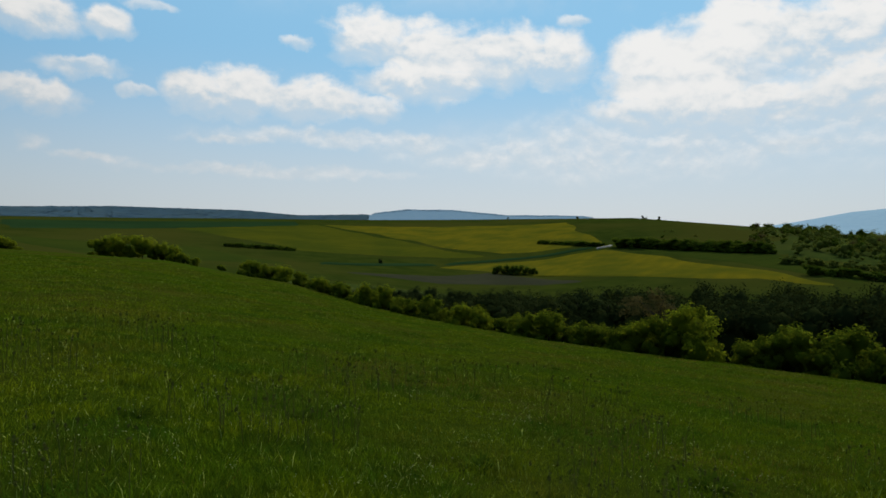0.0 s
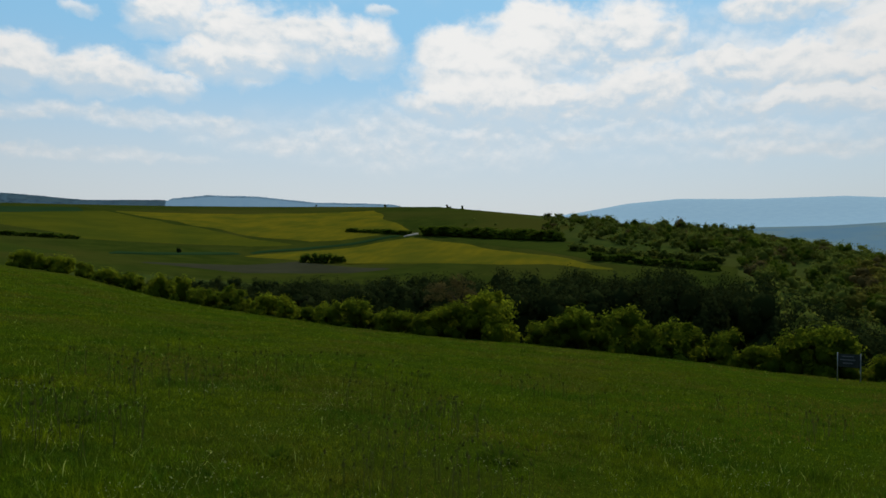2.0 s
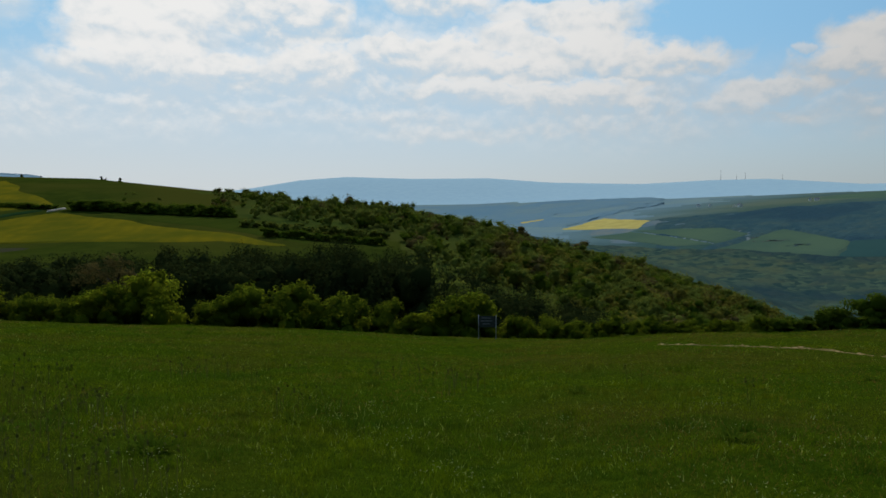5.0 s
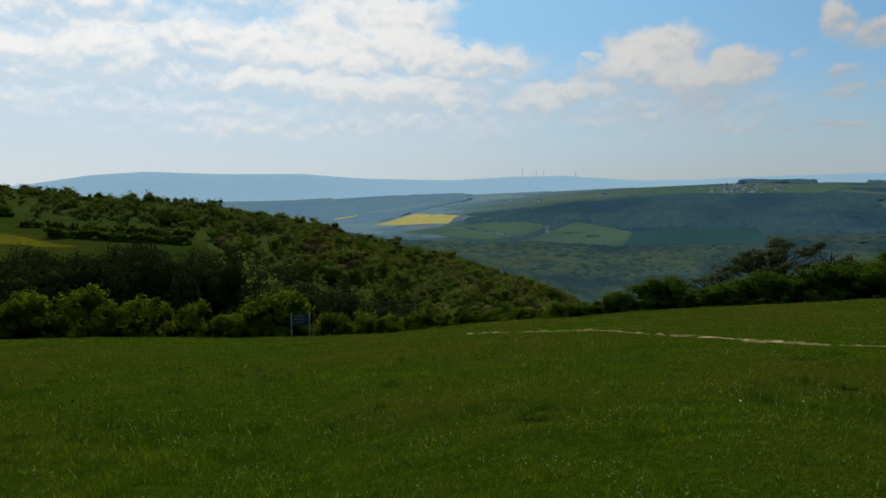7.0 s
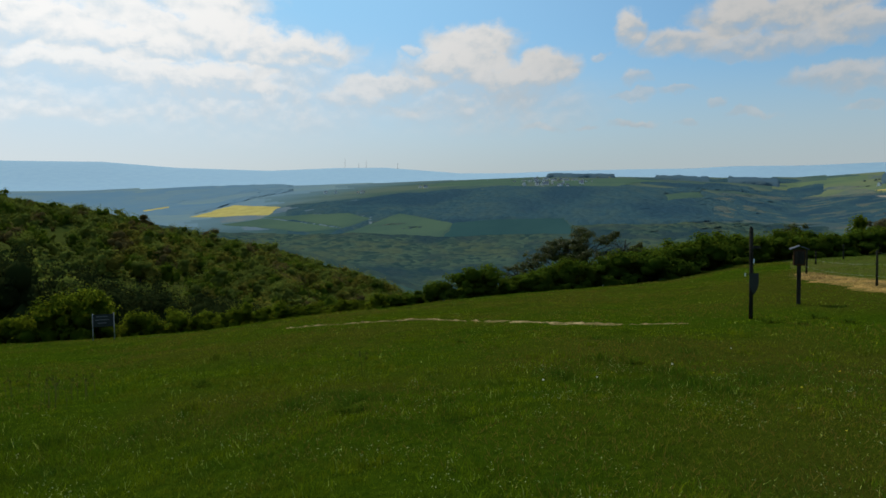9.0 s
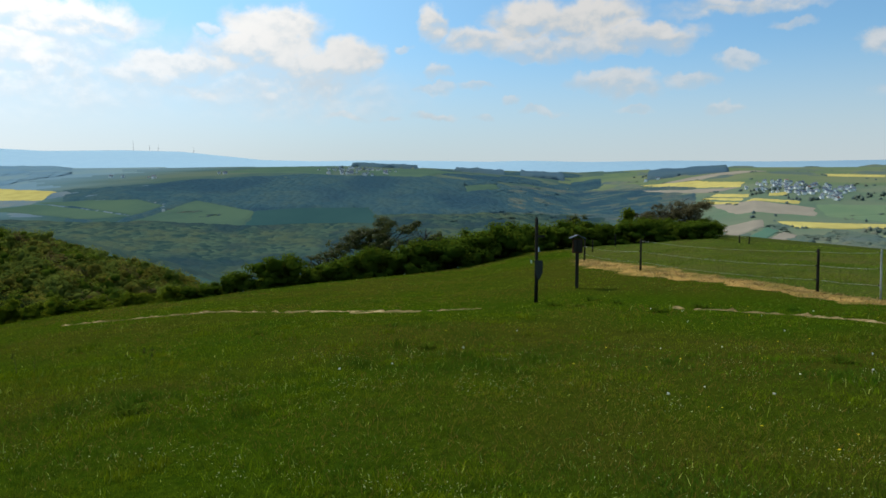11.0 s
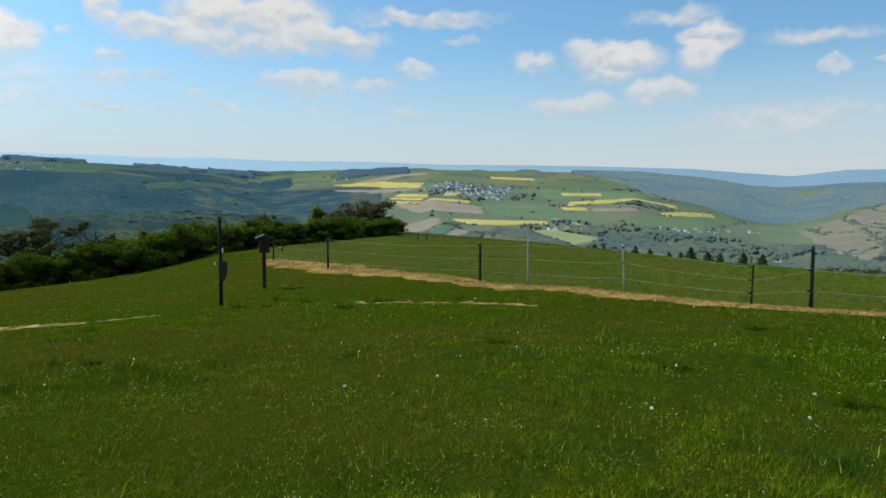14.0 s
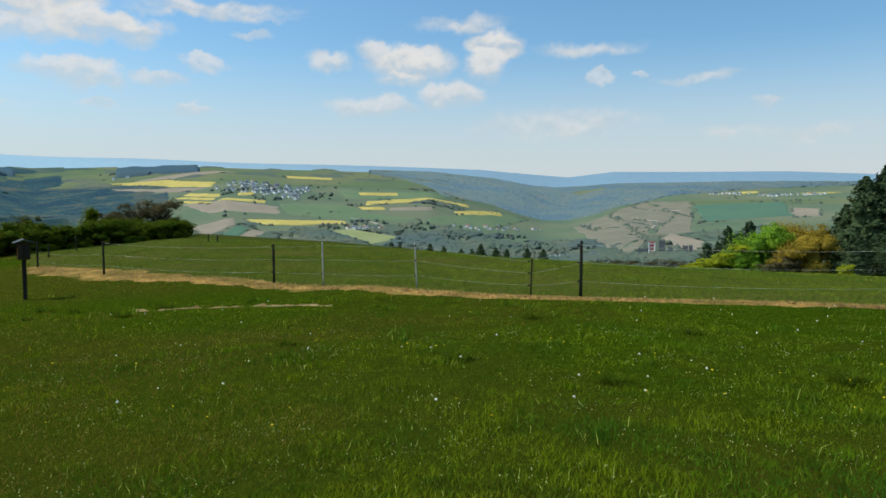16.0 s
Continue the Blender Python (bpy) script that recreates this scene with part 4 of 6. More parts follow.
for n, (b, t, w) in enumerate(((102.4, -0.2, 4.2), (104.0, 0.7, 5.2), (105.5, 0.45, 4.4))):
    tree("brown_tree", b, 57, t, w, 6500, 0.055, M["umber"], "brown budding tree at the end of the hedge", base=0.1, seed=55 + n, branches=12, inner=0.7)
for n, (b, t, w) in enumerate(((101.5, -1.45, 3.8), (103.4, -1.35, 3.8), (105.2, -1.4, 3.6), (106.6, -1.8, 1.8), (99.3, -1.8, 3.4))):
    tree("bush", b, 53, t, w, 3200, 0.075, M["dark_bush"], "dense green bush at the end of the hedge", base=-0.1, lobes=11, trunk=0.05, seed=60 + n, category="bush")

# the clump on the far side of the pasture
for n, (b, d, t, w, mat, what) in enumerate((
        (146.6, 56, -4.75, 2.7, "lime", "low lime-green bush beyond the pasture"), (147.7, 56, -4.15, 3.3, "lime", "lime-green bush beyond the pasture"),
        (148.9, 57, -3.7, 3.3, "lime", "lime-green bush beyond the pasture"), (149.9, 58, -2.9, 3.9, "lime", "yellow-green bush beyond the pasture"),
        (150.3, 57, -2.2, 3.6, "maple", "bright green broad-leaved tree in fresh leaf"), (151.4, 58, -1.4, 4.2, "maple", "bright green broad-leaved tree in fresh leaf"),
        (152.7, 60, -1.05, 4.4, "amber", "amber-brown tree in young leaf"), (153.9, 60, -1.1, 4.4, "amber", "amber-brown tree in young leaf"),
        (154.3, 57, -2.4, 3.6, "amber", "small amber tree before the spruces"), (152.6, 55, -3.9, 2.6, "umber", "brown leafless shrub between the trees"),
        (153.2, 56, -2.6, 3.2, "amber", "amber-brown tree in young leaf"))):
    tree("leafy_tree" if n > 3 else "bush", b, d, t, w * 1.25, 6000, 0.10 if mat == "maple" else 0.07, M[mat], what, base=-0.05, lobes=12, trunk=0.07, seed=70 + n, category="tree" if n > 3 else "bush", inner=0.35)
tree("round_bush", 156.6, 44.5, -4.25, 1.15, 1500, 0.05, M["lime"], "small round yellow-green bush at the foot of the spruces", base=-0.2, lobes=10, trunk=0.03, seed=83, category="bush")
for n, (b, t) in enumerate(((140.6, -4.6), (142.0, -4.5), (143.3, -4.4), (144.4, -4.3), (145.3, -4.45), (139.2, -4.75))):
    tree("bare_bush", b, 56, t, 2.0, 700, 0.05, M["umber"], "low reddish-brown bush without leaves", base=0.0, seed=90 + n, branches=14, trunk=0.03, category="bush", inner=0.9)


def spruce_meshes(rng, height, width):
    """Uneven boughs with hanging sprays round a straight trunk."""
    bm = bmesh.new()
    tube(bm, [(0, 0, 0), (0, 0, height * 0.5), (0, 0, height)], [height * 0.022, height * 0.014, 0.01])
    cs, ns, core = [], [], []
    z = 0.05 * height
    while z < height * 0.985:
        share = 1 - z / height
        r0 = width / 2 * min(1.0, 1.25 * share ** 0.82) + 0.06
        if share > 0.1:
            core.append((0, 0, z, r0 * 0.62, r0 * 0.62, height * 0.06))
        for k in range(7):
            r, a = r0 * rng.uniform(0.55, 1.22), rng.uniform(0, 6.28)
            out, side = Vector((math.cos(a), math.sin(a), 0)), Vector((-math.sin(a), math.cos(a), 0))
            droop, lift = rng.uniform(-0.35, 0.15) - 0.2 * share, rng.uniform(0.15, 0.5)
            for u in np.arange(0.3, 1.01, 0.065):
                p = Vector((0, 0, z)) + out * r * u + Vector((0, 0, r * (droop * u + lift * u * u)))
                for s in (-1, 0, 1):
                    c = p + side * s * rng.uniform(0.05, 0.24) * r * (1.25 - u) + Vector((0, 0, rng.uniform(-0.09, 0.02) * height * 0.4))
                    cs.append(c)
                    ns.append(out * rng.uniform(0.2, 1.0) + side * (0.5 * s + rng.normal() * 0.3) + Vector((0, 0, rng.uniform(0.1, 1.0))))
        z += height * rng.uniform(0.020, 0.030)
    stem = bm_mesh("trunk", bm, M["bark"], True)
    v, f = leaf_quads(rng, np.array(cs), np.array(ns), 0.015 * height)
    cv, cf = twig_core(rng, core, 1.0)
    me = mesh_of("crown", np.vstack([v, cv]), np.vstack([f, cf + len(v)]), M["spruce"])
    return stem, me


spruces = [spruce_meshes(np.random.default_rng(100 + k), 8.0, 5.0) for k in range(4)]
for n, (b, d, t, w) in enumerate(((157.7, 60, 1.7, 6.2), (158.9, 61, 2.6, 6.4), (161.0, 62, 3.0, 6.4), (156.5, 61, -0.2, 4.4), (159.6, 57, -0.6, 4.4), (157.2, 56, -2.2, 3.4),
                                  (147.46, 88, -3.1, 3.4), (148.2, 90, -3.0, 3.2), (148.95, 90, -1.85, 5.0), (149.7, 96, -2.2, 4.4), (150.41, 92, -1.35, 5.2),
                                  (119.8, 92, -3.5, 1.8), (121.2, 90, -3.4, 1.8), (122.9, 90, -3.3, 2.1), (123.6, 92, -3.4, 1.8), (126.0, 90, -3.4, 2.1),
                                  (127.1, 92, -3.6, 1.8), (130.1, 88, -3.4, 2.4), (131.3, 90, -3.7, 2.4), (132.2, 92, -3.8, 2.1), (133.8, 90, -3.7, 2.1), (135.1, 88, -3.8, 2.4),
                                  (128.5, 95, -3.8, 2.1), (129.4, 93, -3.8, 1.8))):
    where = place(b, d) - Vector((0, 0, 0.1))
    h = EYE_Z + d * math.tan(radians(t)) - where.z
    plant("spruce", spruces[n % 4], where, n * 1.7, (w / 5.0, w / 5.0, h / 8.0), "dark green spruce beyond the pasture's crest", "tree", "spruces")
# ---- strips of straw and trodden earth in the meadow ----
TRACK = [(22.5, 14.0, 0.08), (23.1, 11.0, 0.26), (22.5, 8.6, 0.3), (21.3, 6.4, 0.2), (20.2, 4.7, 0.75), (19.2, 3.4, 0.85), (18.7, 2.2, 0.7), (18.7, 1.2, 0.25), (18.9, 0.2, 0.04)]
LOWER_TRACK = [(17.3, -4.3, 0.05), (16.7, -5.3, 0.32), (16.1, -6.0, 0.65), (15.5, -6.5, 0.6), (14.7, -7.0, 0.15), (13.8, -7.5, 0.05)]


def meadow_z(x, y):
    r = np.hypot(x, y)
    return land(x, y) + np.where(r < 45, 0.03 * np.sin(x * 0.9 + 1.3 * np.sin(y * 0.7)) * np.clip(r / 6, 0, 1), 0)


def drift(x, y, scale, seed):
    """Smooth random patches over the plan, about -1 to 1."""
    g = np.random.default_rng(seed)
    out = 0
    for k in range(7):
        a, f, q = g.uniform(0, 6.28), g.uniform(0.5, 1.8) / scale, g.uniform(0, 6.28)
        out = out + np.sin((x * math.cos(a) + y * math.sin(a)) * f * 6.28 + q)
    return out / 3.2


def dense(line, step=0.15):
    a = np.array(line)
    s = np.concatenate([[0], np.cumsum(np.hypot(*np.diff(a[:, :2], axis=0).T))])
    u = np.arange(0, s[-1], step)
    return np.stack([np.interp(u, s, a[:, k]) for k in range(3)], 1)


def ragged(seed, n, rough):
    r = np.random.default_rng(seed).normal(size=n + 40)
    k = np.hanning(9) / np.hanning(9).sum()
    return np.convolve(r, k, "same")[20:n + 20] * rough + np.random.default_rng(seed + 1).normal(size=n) * rough * 0.25


def strip(name, line, mat, rise, seed, across=9, lump=0.03, broken=0.0):
    """A ragged-edged ribbon that follows the ground, humped in the middle."""
    p = dense(line)
    t = np.gradient(p[:, :2], axis=0)
    t /= np.linalg.norm(t, axis=1)[:, None]
    side = np.stack([-t[:, 1], t[:, 0]], 1)
    l, r = p[:, 2] / 2 * (1 + ragged(seed, len(p), 0.6)), p[:, 2] / 2 * (1 + ragged(seed + 5, len(p), 0.6))
    if broken:
        l, r = [w * np.clip(0.45 + 0.9 * drift(p[:, 0], p[:, 1], broken, seed) + 0.35 * drift(p[:, 0], p[:, 1], broken * 0.3, seed + 3), 0.03, 1.0) for w in (l, r)]
    u = np.linspace(-1, 1, across)
    off = np.where(u[None, :] < 0, u[None, :] * np.maximum(l, 0.03)[:, None], u[None, :] * np.maximum(r, 0.03)[:, None])
    xy = p[:, None, :2] + side[:, None, :] * off[:, :, None]
    z = meadow_z(xy[..., 0], xy[..., 1]) + rise * (1 - u[None, :] ** 4) + np.random.default_rng(seed + 9).normal(size=off.shape) * lump * (1 - np.abs(u[None, :]))
    v = np.concatenate([xy, z[..., None]], -1).reshape(-1, 3)
    n, m = off.shape
    i = np.arange(n - 1)[:, None] * m + np.arange(m - 1)[None, :]
    return new(name, mesh_of(name, v, np.stack([i, i + 1, i + m + 1, i + m], -1).reshape(-1, 4), mat, True))


tagged(strip("straw_strip", HAY, M["straw"], 0.03, 11, lump=0.03), "strip of dry mown straw along the fence", "straw", kind="structure")
tagged(strip("path", TRACK, M["dirt"], 0.008, 31, across=5, broken=3.0), "narrow trodden path of pale earth through the grass", "path", kind="structure")
tagged(strip("path", LOWER_TRACK, M["dirt"], 0.006, 47, across=5, broken=2.0), "bare patch of pale trodden earth in the grass", "path", kind="structure")


def off_line(x, y, line):
    """How far points lie from a strip's edge (metres; inside is negative)."""
    p = dense(line, 0.4)
    best = np.full(len(x), 9.0)
    near = (x > p[:, 0].min() - 3) & (x < p[:, 0].max() + 3) & (y > p[:, 1].min() - 3) & (y < p[:, 1].max() + 3)
    d = np.hypot(x[near, None] - p[None, :, 0], y[near, None] - p[None, :, 1]) - p[None, :, 2] / 2
    best[near] = d.min(1)
    return best


def sprinkle(g, n, r0, r1, power, b0, b1):
    """Plan points of the meadow, denser towards the viewpoint."""
    u = g.random(n)
    r = (r0 ** power + u * (r1 ** power - r0 ** power)) ** (1 / power)
    b = g.uniform(b0, b1, n)
    keep = r < line_at(MEADOW_EDGE, b)[0] + 0.6
    r, b = r[keep], np.radians(b[keep])
    return r * np.sin(b), r * np.cos(b), r


def blades(g, x, y, width, height, lean):
    """Bent blades, five corners each: vertices and triangles."""
    n = len(x)
    z = meadow_z(x, y) - 0.01
    a, c = g.uniform(0, 6.283, n), g.uniform(0, 6.283, n)
    side = np.stack([np.cos(a), np.sin(a), np.zeros(n)], 1) * (width / 2)[:, None]
    bend = np.stack([np.cos(c), np.sin(c), np.zeros(n)], 1) * (height * lean)[:, None]
    base = np.stack([x, y, z], 1)
    up = np.stack([np.zeros(n), np.zeros(n), height], 1)
    mid = base + 0.55 * up + 0.3 * bend
    tip = base + up * (1 - 0.25 * lean)[:, None] + bend
    v = np.stack([base - side, base + side, mid + side * 0.8, mid - side * 0.8, tip], 1).reshape(-1, 3)
    k = np.arange(n)[:, None] * 5
    f = np.stack([k + np.array([[0, 1, 2]]), k + np.array([[0, 2, 3]]), k + np.array([[3, 2, 4]])], 1).reshape(-1, 3)
    return v, f


def spikes(g, x, y, width, height, lean):
    """Single pointed blades for the farther meadow: vertices and triangles."""
    n = len(x)
    a, c = g.uniform(0, 6.283, n), g.uniform(0, 6.283, n)
    side = np.stack([np.cos(a), np.sin(a), np.zeros(n)], 1) * (width / 2)[:, None]
    base = np.stack([x, y, meadow_z(x, y) - 0.01], 1)
    tip = base + np.stack([np.cos(c) * height * lean, np.sin(c) * height * lean, height * (1 - 0.25 * lean)], 1)
    return np.stack([base - side, base + side, tip], 1).reshape(-1, 3), np.arange(3 * n).reshape(-1, 3)


def build_grass():
    g = np.random.default_rng(5)
    x, y, r = [np.concatenate(c) for c in zip(sprinkle(g, 1250000, 2.6, 70, 0.45, -40, 168), sprinkle(g, 26000, 0.3, 2.6, 1.3, -40, 168), sprinkle(g, 110000, 0.3, 45, 0.7, 168, 320))]
    clear = np.minimum(np.minimum(off_line(x, y, HAY), off_line(x, y, TRACK)), off_line(x, y, LOWER_TRACK))
    keep = (clear > 0.12 * g.normal(size=len(x)) - 0.05) | (g.random(len(x)) < np.where(off_line(x, y, HAY) < 0.3, 0.42, 0.62))
    x, y, r = x[keep], y[keep], r[keep]
    b = np.degrees(np.arctan2(x, y))
    tall = np.interp(b, [-40, 30, 75, 105, 125, 160], [0.085, 0.078, 0.062, 0.05, 0.046, 0.058]) * np.interp(r, [8, 16], [1, 0.8])
    # the fenced pasture lies beyond the straw
    beyond = in_pasture(x, y)
    clump = drift(x, y, 1.1, 8)
    tall = np.where((b < -45) | (b > 170), 0.14, np.where(beyond, 0.065, tall)) * np.clip(1 + 0.35 * drift(x, y, 5.0, 3) + 0.4 * clump + 0.35 * drift(x, y, 0.45, 18), 0.45, 2.2)
    h = tall * g.uniform(0.5, 1.3, len(x))
    width = 0.0026 * (1 + r / 5.5) * g.uniform(0.7, 1.4, len(x))
    lean = g.uniform(0.2, 1.0, len(x))
    near = (r < 5.2) & ~beyond
    v, f = blades(g, x[near], y[near], width[near], h[near], lean[near])
    k = ~near & ~beyond
    v2, f2 = spikes(g, x[k], y[k], width[k] * 1.25, h[k], lean[k])
    tagged(new("grass", mesh_of("grass", np.vstack([v, v2]), np.vstack([f, f2 + len(v)]), M["blades"])), "long green meadow grass on the slope", "grass", kind="stuff")
    v, f = spikes(g, x[beyond], y[beyond], width[beyond] * 1.3, h[beyond], lean[beyond])
    tagged(new("grass", mesh_of("grass", v, f, M["grazed"])), "short pale grazed grass of the fenced pasture", "grass", kind="stuff")
    # tussocks of longer grass
    tx, ty, tr = sprinkle(g, 420, 3.2, 18, 0.9, -40, 168)
    keep = (off_line(tx, ty, HAY) > 0.5) & ~in_pasture(tx, ty)
    tx, ty, tr = [np.repeat(c[keep], 46) for c in (tx, ty, tr)]
    spread = np.repeat(g.uniform(0.06, 0.16, len(tx) // 46), 46)
    size = np.repeat(g.uniform(0.7, 1.25, len(tx) // 46), 46)
    v, f = blades(g, tx + g.normal(size=len(tx)) * spread, ty + g.normal(size=len(tx)) * spread, 0.0032 * (1 + tr / 5.5) * g.uniform(0.7, 1.4, len(tx)), size * g.uniform(0.07, 0.16, len(tx)), g.uniform(0.15, 0.9, len(tx)))
    tagged(new("grass", mesh_of("grass", v, f, M["blades"])), "tussocks of longer dark green grass", "grass", kind="stuff")
    # old flowering stalks
    x, y, r = sprinkle(g, 9000, 3.0, 16, 0.6, -40, 168)
    keep = (drift(x, y, 3.0, 21) > np.interp(np.degrees(np.arctan2(x, y)), [0, 60, 110], [0.35, 0.9, 2.0])) & (off_line(x, y, HAY) > 0)
    x, y, r = x[keep], y[keep], r[keep]
    h = g.uniform(0.28, 0.5, len(x))
    v, f = blades(g, x, y, 0.004 * (1 + r / 7), h, g.uniform(0.02, 0.22, len(x)))
    heads, hf = leaf_quads(g, np.zeros((len(x) * 4, 3)), g.normal(size=(len(x) * 4, 3)), 0.010)
    heads = heads.reshape(-1, 4, 3)
    heads = (heads - heads.mean(1, keepdims=True)) * (1 + np.repeat(r, 4) / 9)[:, None, None]
    tips = v.reshape(-1, 5, 3)[:, 4]
    heads = heads + np.repeat(tips, 4, 0)[:, None, :] - np.array([0, 0, 1.0]) * (g.random(len(heads)) * 0.06)[:, None, None]
    hv = heads.reshape(-1, 3)
    tri = hf + len(v)
    tagged(new("seed_stalks", mesh_of("seed_stalks", np.vstack([v, hv]), np.vstack([f, tri]), M["stalks"])), "dark thin seed stalks standing above the grass", "grass stalks", kind="stuff")
    # reddish flowering sorrel and plantain
    x, y, r = sprinkle(g, 150000, 5.0, 48, 0.9, -20, 140)
    b = np.degrees(np.arctan2(x, y))
    patch = 0.8 * drift(x, y, 9.0, 41) + 0.5 * drift(x, y, 2.5, 43) + np.interp(b, [-20, 20, 60, 90, 115, 140], [-0.5, -0.1, 0.1, 0.35, 0.15, -0.8])
    patch = patch + 1.3 * np.exp(-((x - 9.2) / 2.6) ** 2 - ((y + 2.2) / 2.4) ** 2)
    keep = (patch > 0.9 * g.random(len(x)) - 0.05) & (off_line(x, y, HAY) > 0.2) & (off_line(x, y, TRACK) > 0.05) & (off_line(x, y, LOWER_TRACK) > 0.05) & ~in_pasture(x, y)
    x, y, r = x[keep], y[keep], r[keep]
    v, f = spikes(g, x, y, 0.0042 * (1 + r / 5.5) * g.uniform(0.7, 1.3, len(x)), g.uniform(0.045, 0.095, len(x)), g.uniform(0.3, 1.2, len(x)))
    tagged(new("sorrel", mesh_of("sorrel", v, f, M["sorrel"])), "reddish-brown sorrel stalks among the grass", "meadow plants", kind="stuff")
    # small pale heads of flowering grass and daisies, and specks that stand for glints
    x, y, r = sprinkle(g, 52000, 3.2, 12, 0.7, -40, 168)
    keep = (0.7 * drift(x, y, 2.2, 51) + 0.6 * drift(x, y, 0.6, 53) > 0.1 + 1.2 * g.random(len(x))) & (off_line(x, y, HAY) > 0.1) & ~in_pasture(x, y)
    x, y, r = x[keep], y[keep], r[keep]
    z = meadow_z(x, y) + g.uniform(0.04, 0.105, len(x))
    v, f = leaf_quads(g, np.stack([x, y, z], 1), g.normal(size=(len(x), 3)) * 0.7 + np.array([0, 0, 0.8]), 0.0058)
    c = np.repeat(np.stack([x, y, z], 1), 4, 0)
    v = c + (v - c) * np.repeat(0.72 + r / 13, 4)[:, None]
    tagged(new("grass_heads", mesh_of("grass_heads", v, f, M["heads"])), "small pale grass heads and painted glints in the meadow", "meadow plants", kind="stuff")
    # straws on the mown strip
    p = dense(HAY, 0.01)
    p = p[g.integers(0, len(p), 16000)]
    x, y = p[:, 0] + g.normal(size=len(p)) * p[:, 2] * 0.24, p[:, 1] + g.normal(size=len(p)) * p[:, 2] * 0.24
    v, f = blades(g, x, y, np.full(len(x), 0.016), g.uniform(0.06, 0.13, len(x)), g.uniform(0.6, 2.2, len(x)))
    tagged(new("loose_straw", mesh_of("loose_straw", v, f, M["straws"])), "loose dry straw lying on the mown strip", "straw", kind="stuff")


build_grass()


def flower_meshes():
    g = np.random.default_rng(9)
    bm = bmesh.new()
    tube(bm, [(0, 0, -0.02), (0.01, 0, 0.12), (0.0, 0.01, 0.24)], [0.004, 0.0035, 0.003], 5)
    stem = bm_mesh("stem", bm, M["blades"], True)
    v, f = leaf_cloud(g, [(0, 0, 0.26, 0.024, 0.024, 0.024)], 110, 0.010, 0.5, 30)
    clock = mesh_of("seed_head", v, f, M["seed"])
    n = 18
    ring = [(0, 0, 0.245)]
    for k in range(n):
        a = 2 * math.pi * k / n
        ring += [(0.022 * math.cos(a - 0.12), 0.022 * math.sin(a - 0.12), 0.252), (0.022 * math.cos(a + 0.12), 0.022 * math.sin(a + 0.12), 0.252)]
    petals = mesh_of("blossom", np.array(ring), np.array([(0, 1 + 2 * k, 2 + 2 * k) for k in range(n)] + [(0, 2 + 2 * k, 1 + (2 * k + 2) % (2 * n)) for k in range(n)]), M["petal"])
    return stem, clock, petals


stem_mesh, clock_mesh, petal_mesh = flower_meshes()


def flowers():
    g = np.random.default_rng(12)
    for kind, n, b0, b1, r0, r1 in (("clock", 52, 98, 162, 6.5, 17), ("yellow", 110, 96, 162, 6.0, 18), ("yellow", 3, 60, 92, 9, 14), ("clock", 4, 70, 94, 9, 15)):
        x, y, r = sprinkle(g, n, r0, r1, 1.1, b0, b1)
        for px, py in zip(x, y):
            s = g.uniform(0.38, 0.6)
            ob = empty("dandelion", Matrix.LocRotScale((px, py, float(meadow_z(px, py))), Euler((g.normal() * 0.12, g.normal() * 0.12, g.uniform(0, 6.28))), (s, s, s)))
            part("stem", stem_mesh, ob)
            if kind == "clock":
                part("seed_head", clock_mesh, ob)
                tagged(ob, "dandelion gone to a round white seed head", "flower", "dandelion clocks in the grass")
            else:
                part("blossom", petal_mesh, ob)
                tagged(ob, "small yellow dandelion blossom in the grass", "flower", "yellow blossoms in the grass")


flowers()


def weeds():
    """Tufts of broad dock leaves."""
    g = np.random.default_rng(17)
    meshes = []
    for k in range(3):
        vs, fs = [], []
        for j in range(90):
            a, l, w = g.uniform(0, 6.28), g.uniform(0.12, 0.24), g.uniform(0.010, 0.018)
            o, s = np.array([math.cos(a), math.sin(a), 0]), np.array([-math.sin(a), math.cos(a), 0])
            root, up = o * g.uniform(0, 0.22), np.array([0, 0, 1.0])
            e = g.uniform(0.3, 1.2)
            mid, tip = root + (o * 0.5 + up * e * 0.6) * l, root + (o + up * e * 0.75) * l
            n = len(vs)
            vs += [root - s * w * 0.3, root + s * w * 0.3, mid + s * w, mid - s * w, tip]
            fs += [(n, n + 1, n + 2), (n, n + 2, n + 3), (n + 3, n + 2, n + 4)]
        meshes.append(mesh_of("leaves", np.array(vs), np.array(fs), M["dock"]))
    spots = [(-10.5, 9.0), (-2.0, 14.0), (9.0, 21.0), (-22, 8), (-15, 12), (-27, 15), (3, 7.5), (20, 8), (30, 10), (14, 16), (36, 14), (52, 13), (63, 9), (72, 16), (85, 12), (97, 18.5), (98, 20), (100, 19), (103, 17), (106, 18), (95, 19), (115, 11), (128, 9), (140, 8), (150, 7), (156, 9), (134, 13), (146, 12)]
    for n, (b, r) in enumerate(spots):
        w = place(b, r)
        s = g.uniform(0.5, 0.85)
        ob = empty("weed_tuft", Matrix.LocRotScale((w.x, w.y, float(meadow_z(w.x, w.y))), Euler((0, 0, n)), (s, s, s)))
        part("leaves", meshes[n % 3], ob)
        tagged(ob, "dark green tuft of broad-leaved weeds in the grass", "weed", "weed tufts in the meadow")


weeds()
# ---- signpost, box on a post, notice board, fence ----
def on_meadow(x, y, turn=0.0):
    return Matrix.LocRotScale((x, y, float(meadow_z(x, y)) - 0.02), Euler((0, 0, turn)), None)


def facing(x, y):
    """The turn that makes a thing's -y side look back at the middle of the meadow."""
    return math.atan2(-x, y)


